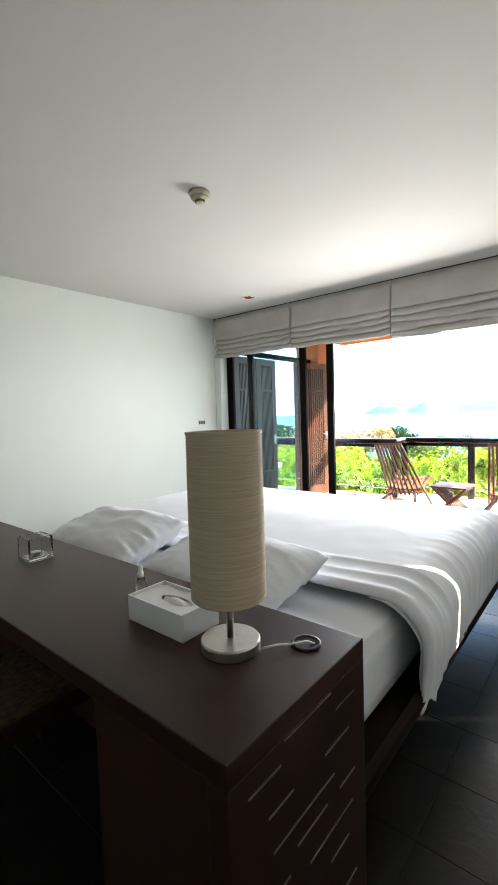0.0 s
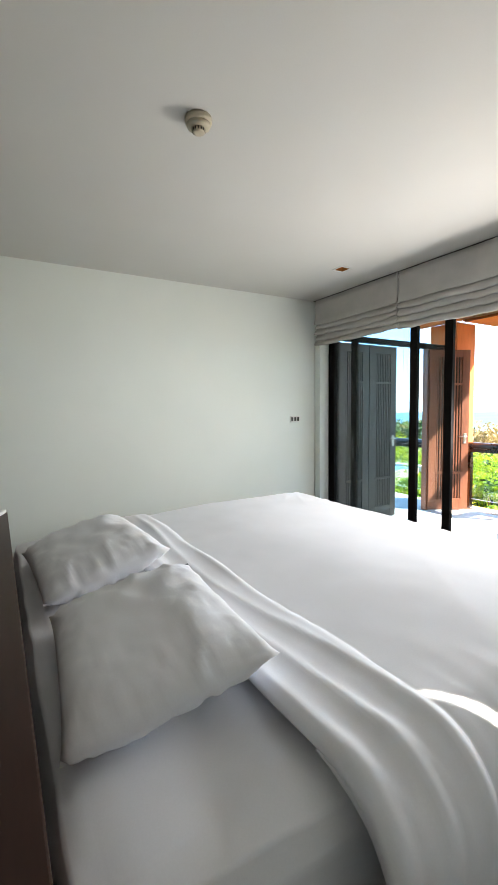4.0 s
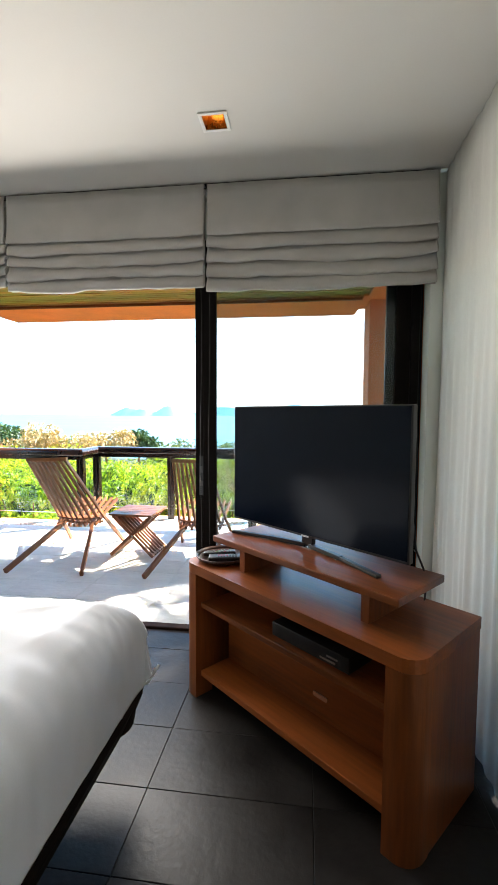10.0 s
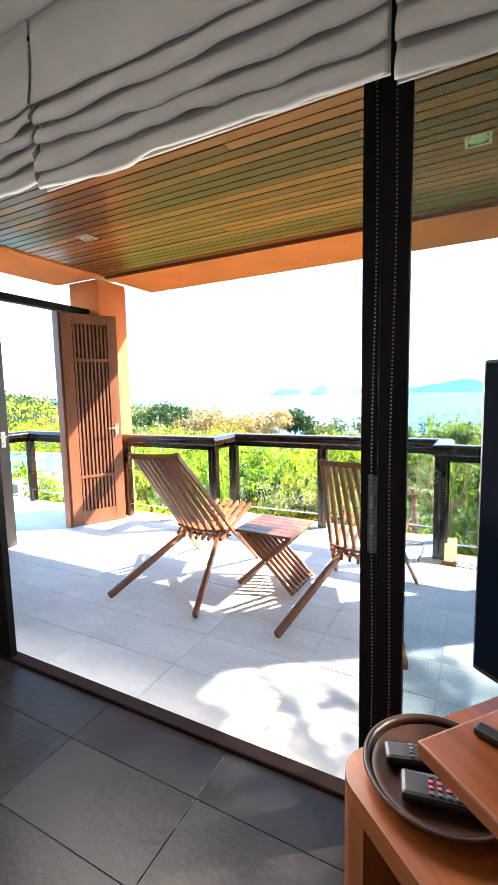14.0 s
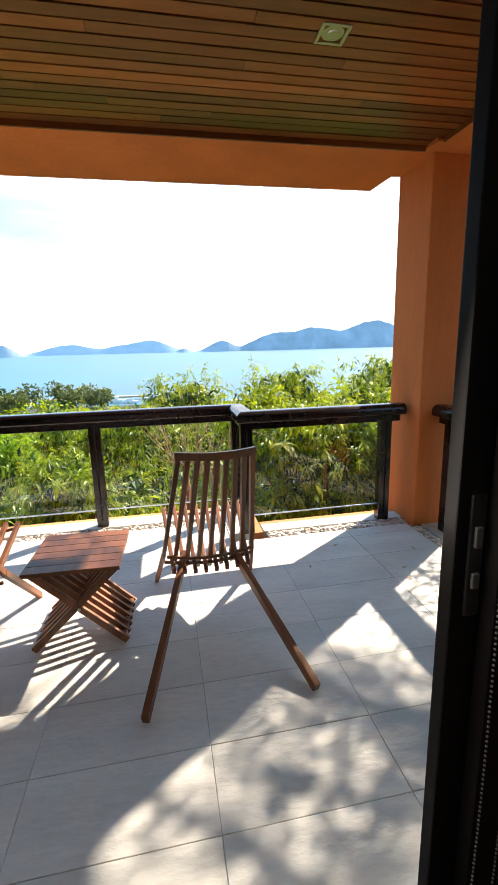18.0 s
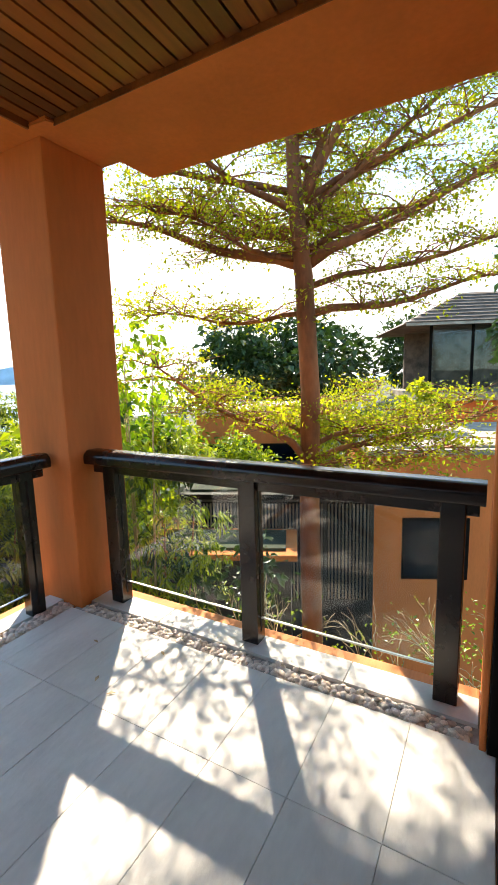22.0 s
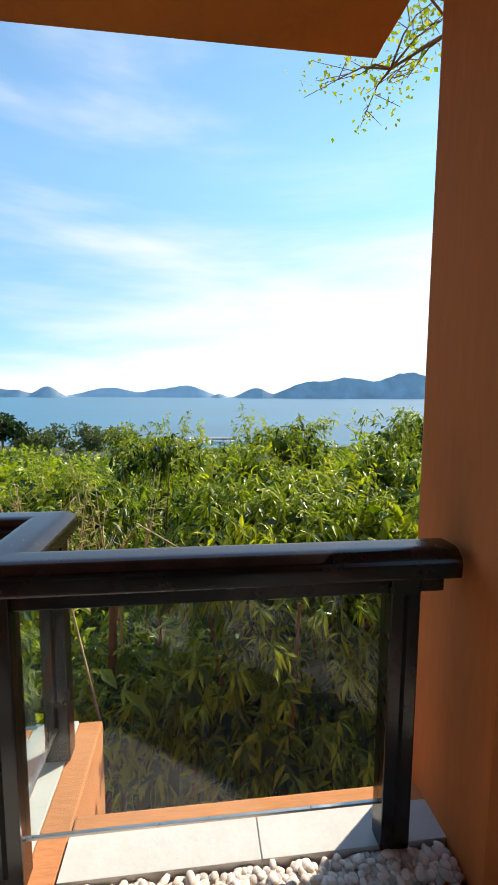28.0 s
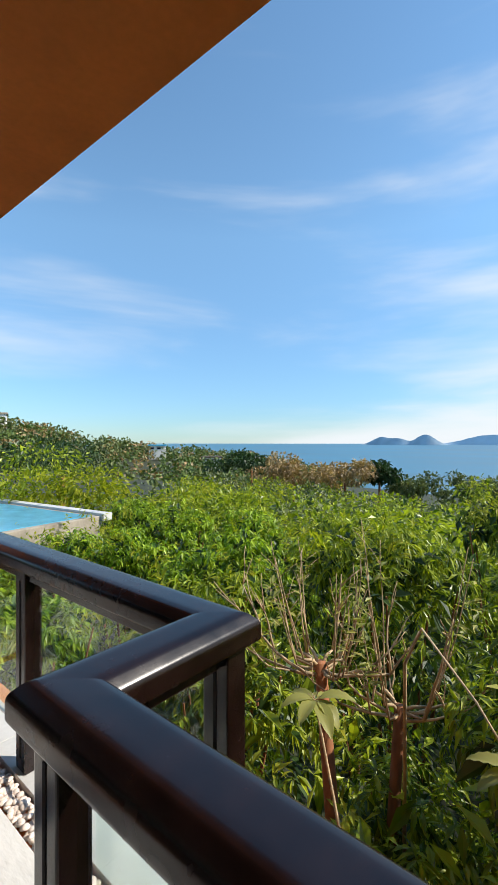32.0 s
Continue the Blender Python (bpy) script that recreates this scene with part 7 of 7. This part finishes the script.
for k, (x, y, top, r, mat_, lab) in enumerate(((-33, 55, -1.0, 4.2, LEAF_O, "rust-coloured flowering tree on the slope"), (-28, 60, -1.6, 3.6, LEAF_O, "rust-coloured flowering tree on the slope"), (-24, 62, -1.3, 2.0, LEAF_D, "round dark green tree by the bay"),
                                            (-41, 56, -0.6, 4.2, LEAF_D, "dark green tree among the rusty ones"), (-17, 70, -3.6, 2.6, LEAF_B, "greyish casuarina tree near the shore"), (-13, 75, -4.5, 3.0, LEAF_B, "greyish green tree near the shore"), (-21, 66, -3.5, 2.4, LEAF_B, "small green tree near the shore"))):
    z0 = ground_z(x, y) - 2
    round_tree("far_tree", x, y, z0, lumps(120 + k, 9, r, 1.3, top - z0 - 1.3), 1800, 0.55, mat_, lab, "far trees", narrow=0.3)

# undergrowth that covers the slope between the near trees and the shore
ur = random.Random(91)
ub = []
for _ in range(620):
    y = ur.uniform(16, 66)
    x = ur.uniform(-0.75 * y - 8, 0.25 * y + 6)
    r = ur.uniform(0.9, 1.7)
    ub.append((x, y, ground_z(x, y) + r * 0.9, r * 1.2, r * 1.2, r))
for k, mm in ((0, LEAF_B), (1, LEAF)):
    ob = foliage("undergrowth", 230 + k, ub[k::2], 70 * len(ub) // 2, 0.42, mm, None, droop=0.2, narrow=0.3, shell=0.6)
    tagged(ob, ("grey-green undergrowth on the slope", "bright green undergrowth on the slope")[k], "undergrowth", kind="stuff")

# the wooded headland: thousands of leaf clumps on a real hill
def headland_z(x, y):
    """Crest height of the headland by its bearing."""
    b = math.degrees(math.atan2(-x, y))
    h = np.interp(b, [26, 30, 33, 36, 40, 47, 55, 60, 66, 70, 80, 110], [-19, -14, -11, -8, -6, -3.5, -0.5, 2.5, 7, 9.5, 13, 18])
    d = math.hypot(x, y)
    return -12 + (h + 12) * math.exp(-((d - 190) / 95.0) ** 2)


hv, hf = [], []
nb, nd = 46, 14
for i in range(nb + 1):
    b = radians(24 + 90 * i / nb)
    for j in range(nd + 1):
        d = 70 + 230 * j / nd
        x, y = -math.sin(b) * d, math.cos(b) * d
        hv.append((x, y, headland_z(x, y) - 2.5))
for i in range(nb):
    for j in range(nd):
        hf.append((i * (nd + 1) + j, i * (nd + 1) + j + 1, (i + 1) * (nd + 1) + j + 1, (i + 1) * (nd + 1) + j))
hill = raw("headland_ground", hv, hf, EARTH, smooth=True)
tagged(hill, "wooded headland hill above the bay", "hill", kind="structure")
wr_ = random.Random(71)
sets = {0: [], 1: [], 2: []}
for _ in range(900):
    b, d = radians(wr_.uniform(25, 105)), wr_.uniform(75, 240)
    x, y = -math.sin(b) * d, math.cos(b) * d
    r = wr_.uniform(1.6, 3.8)
    sets[wr_.choice((0, 0, 0, 1, 1, 2))].append((x, y, headland_z(x, y) - 0.8 + r * 0.3, r * 1.15, r * 1.15, r * 0.85))
for k, mm in ((0, LEAF_B), (1, LEAF_H), (2, LEAF_O)):
    ob = foliage("woods", 200 + k, sets[k], 60 * len(sets[k]), 1.25, mm, None, droop=0.1, narrow=0.36, shell=0.7)
    tagged(ob, ("dense grey-green woods of the headland", "dark green woods of the headland", "dry rusty trees among the woods")[k], "woods", kind="stuff")
for k, (b, d, w, h) in enumerate(((43, 150, 6, 1.6), (38, 165, 7, 1.8), (50, 170, 6, 2), (35.5, 175, 5, 1.6), (68, 180, 7, 2.4))):
    bb = radians(b)
    x, y = -math.sin(bb) * d, math.cos(bb) * d
    z = headland_z(x, y) + 0.6
    t = thing("hill_house", (x, y, z - 3), "small pale house with a flat roof among the trees", "house", "houses on the headland", rz=b)
    part("wall", box(bmesh.new(), -w / 2, w / 2, -2.5, 2.5, 0, 3 + h, 0.05), WHITEPL, t)
    part("roof", box(bmesh.new(), -w / 2 - 0.4, w / 2 + 0.4, -3, 3, 3 + h, 3 + h + 0.5, 0.05), (ROOF, CONCRETE, POOL)[k % 3], t)
    for q in range(int(w / 2.4)):
        part("window", box(bmesh.new(), -w / 2 + 0.6 + q * 2.4, -w / 2 + 1.9 + q * 2.4, -2.56, -2.5, 3.8, 3 + h - 0.5), SCREEN, t)

# ---------------------------------------------------------------- floor tiles and pebbles, piece by piece
def tile_mesh(w, d, h, material, bev):
    bm = bmesh.new()
    box(bm, -w / 2, w / 2, -d / 2, d / 2, -h, 0.0)
    up = [e for e in bm.edges if all(v.co.z > -h / 2 for v in e.verts)]
    bmesh.ops.bevel(bm, geom=up, offset=bev, segments=1, affect="EDGES")
    return mesh_of("tile", bm, material)


TX = 0.607
trnd = random.Random(3)


def lay(parent, x0, x1, y0, y1, jx, jy, TY, material, gap, cache):
    i0, i1 = math.floor((x0 - jx) / TX), math.ceil((x1 - jx) / TX)
    j0, j1 = math.floor((y0 - jy) / TY), math.ceil((y1 - jy) / TY)
    for i in range(i0, i1):
        for j in range(j0, j1):
            a, b = max(x0, jx + i * TX), min(x1, jx + (i + 1) * TX)
            c, d = max(y0, jy + j * TY), min(y1, jy + (j + 1) * TY)
            if b - a < 0.03 or d - c < 0.03:
                continue
            key = (round(b - a, 3), round(d - c, 3))
            if key not in cache:
                cache[key] = tile_mesh(b - a - gap, d - c - gap, 0.011, material, 0.0015)
            shared("tile", cache[key], parent, ((a + b) / 2, (c + d) / 2, trnd.uniform(-0.0006, 0.0006)))


lay(floor, XL, XR + 0.03, YB, 4.397, -0.788, 3.553, 0.3125, SLATE, 0.0018, {})
bal = bpy.data.objects["balcony_slab"]
cache_b = {}
lay(bal, -4.40, 0.405, 4.461, 6.69, -0.100, 6.262, 0.3025, STONE, 0.0015, cache_b)
lay(bpy.data.objects["balcony_slab_front"], -2.795, -0.985, 6.692, 7.085, -0.100, 6.262, 0.3025, STONE, 0.0015, cache_b)

# pebbles in the gutters
bm = bmesh.new()
bmesh.ops.create_icosphere(bm, subdivisions=2, radius=0.5)
for v in bm.verts:
    v.co *= 1 + 0.16 * noise.noise(v.co * 2.2)
PEBBLE_BED = shader("pale_pebble_bed", (0.78, 0.65, 0.56), 0.6, vary=0.15, scale=14, bump=0.15, isle=0.3)
PEB = mesh_of("pebble", bm, PEBBLE, True)
strips = [("gutter_east", 0.410, 0.503, 4.54, 6.637, 300), ("gutter_front_east", -0.70, 0.44, 6.70, 6.808, 300), ("gutter_front", -2.795, -0.985, 7.090, 7.188, 230), ("gutter_west", -4.15, -3.07, 6.70, 6.808, 110)]
for nm, x0, x1, y0, y1, cnt in strips:
    t = slab(nm, x0, x1, y0, y1, -0.28, -0.045, TERRA, label="narrow gutter filled with pale pebbles", category="gutter")
    for _ in range(cnt):
        s = trnd.uniform(0.019, 0.031)
        o = shared("pebble", PEB, t, (trnd.uniform(x0 + 0.012, x1 - 0.012), trnd.uniform(y0 + 0.012, y1 - 0.012), -0.024 + s * 0.30 + trnd.uniform(0, 0.018)), trnd.uniform(0, 6.28))
        o.scale = (s * trnd.uniform(1.0, 1.5), s * trnd.uniform(0.8, 1.1), s * trnd.uniform(0.55, 0.8))
    base, fa, vs, fs = [v.co.copy() for v in PEB.vertices], [tuple(p.vertices) for p in PEB.polygons], [], []
    for _ in range(int(cnt * 2.4)):
        s = trnd.uniform(0.017, 0.027)
        m = Matrix.Translation((trnd.uniform(x0 + 0.01, x1 - 0.01), trnd.uniform(y0 + 0.01, y1 - 0.01), -0.030 + s * 0.25 + trnd.uniform(0, 0.014))) @ Matrix.Rotation(trnd.uniform(0, 6.28), 4, "Z") @ Matrix.Diagonal((s * 1.3, s, s * 0.7, 1))
        k = len(vs)
        vs += [m @ c for c in base]
        fs += [tuple(i + k for i in f) for f in fa]
    tagged(raw("pebble_bed", [tuple(v) for v in vs], fs, PEBBLE_BED, t, True), "small pale pebbles filling the gutter", kind="stuff")
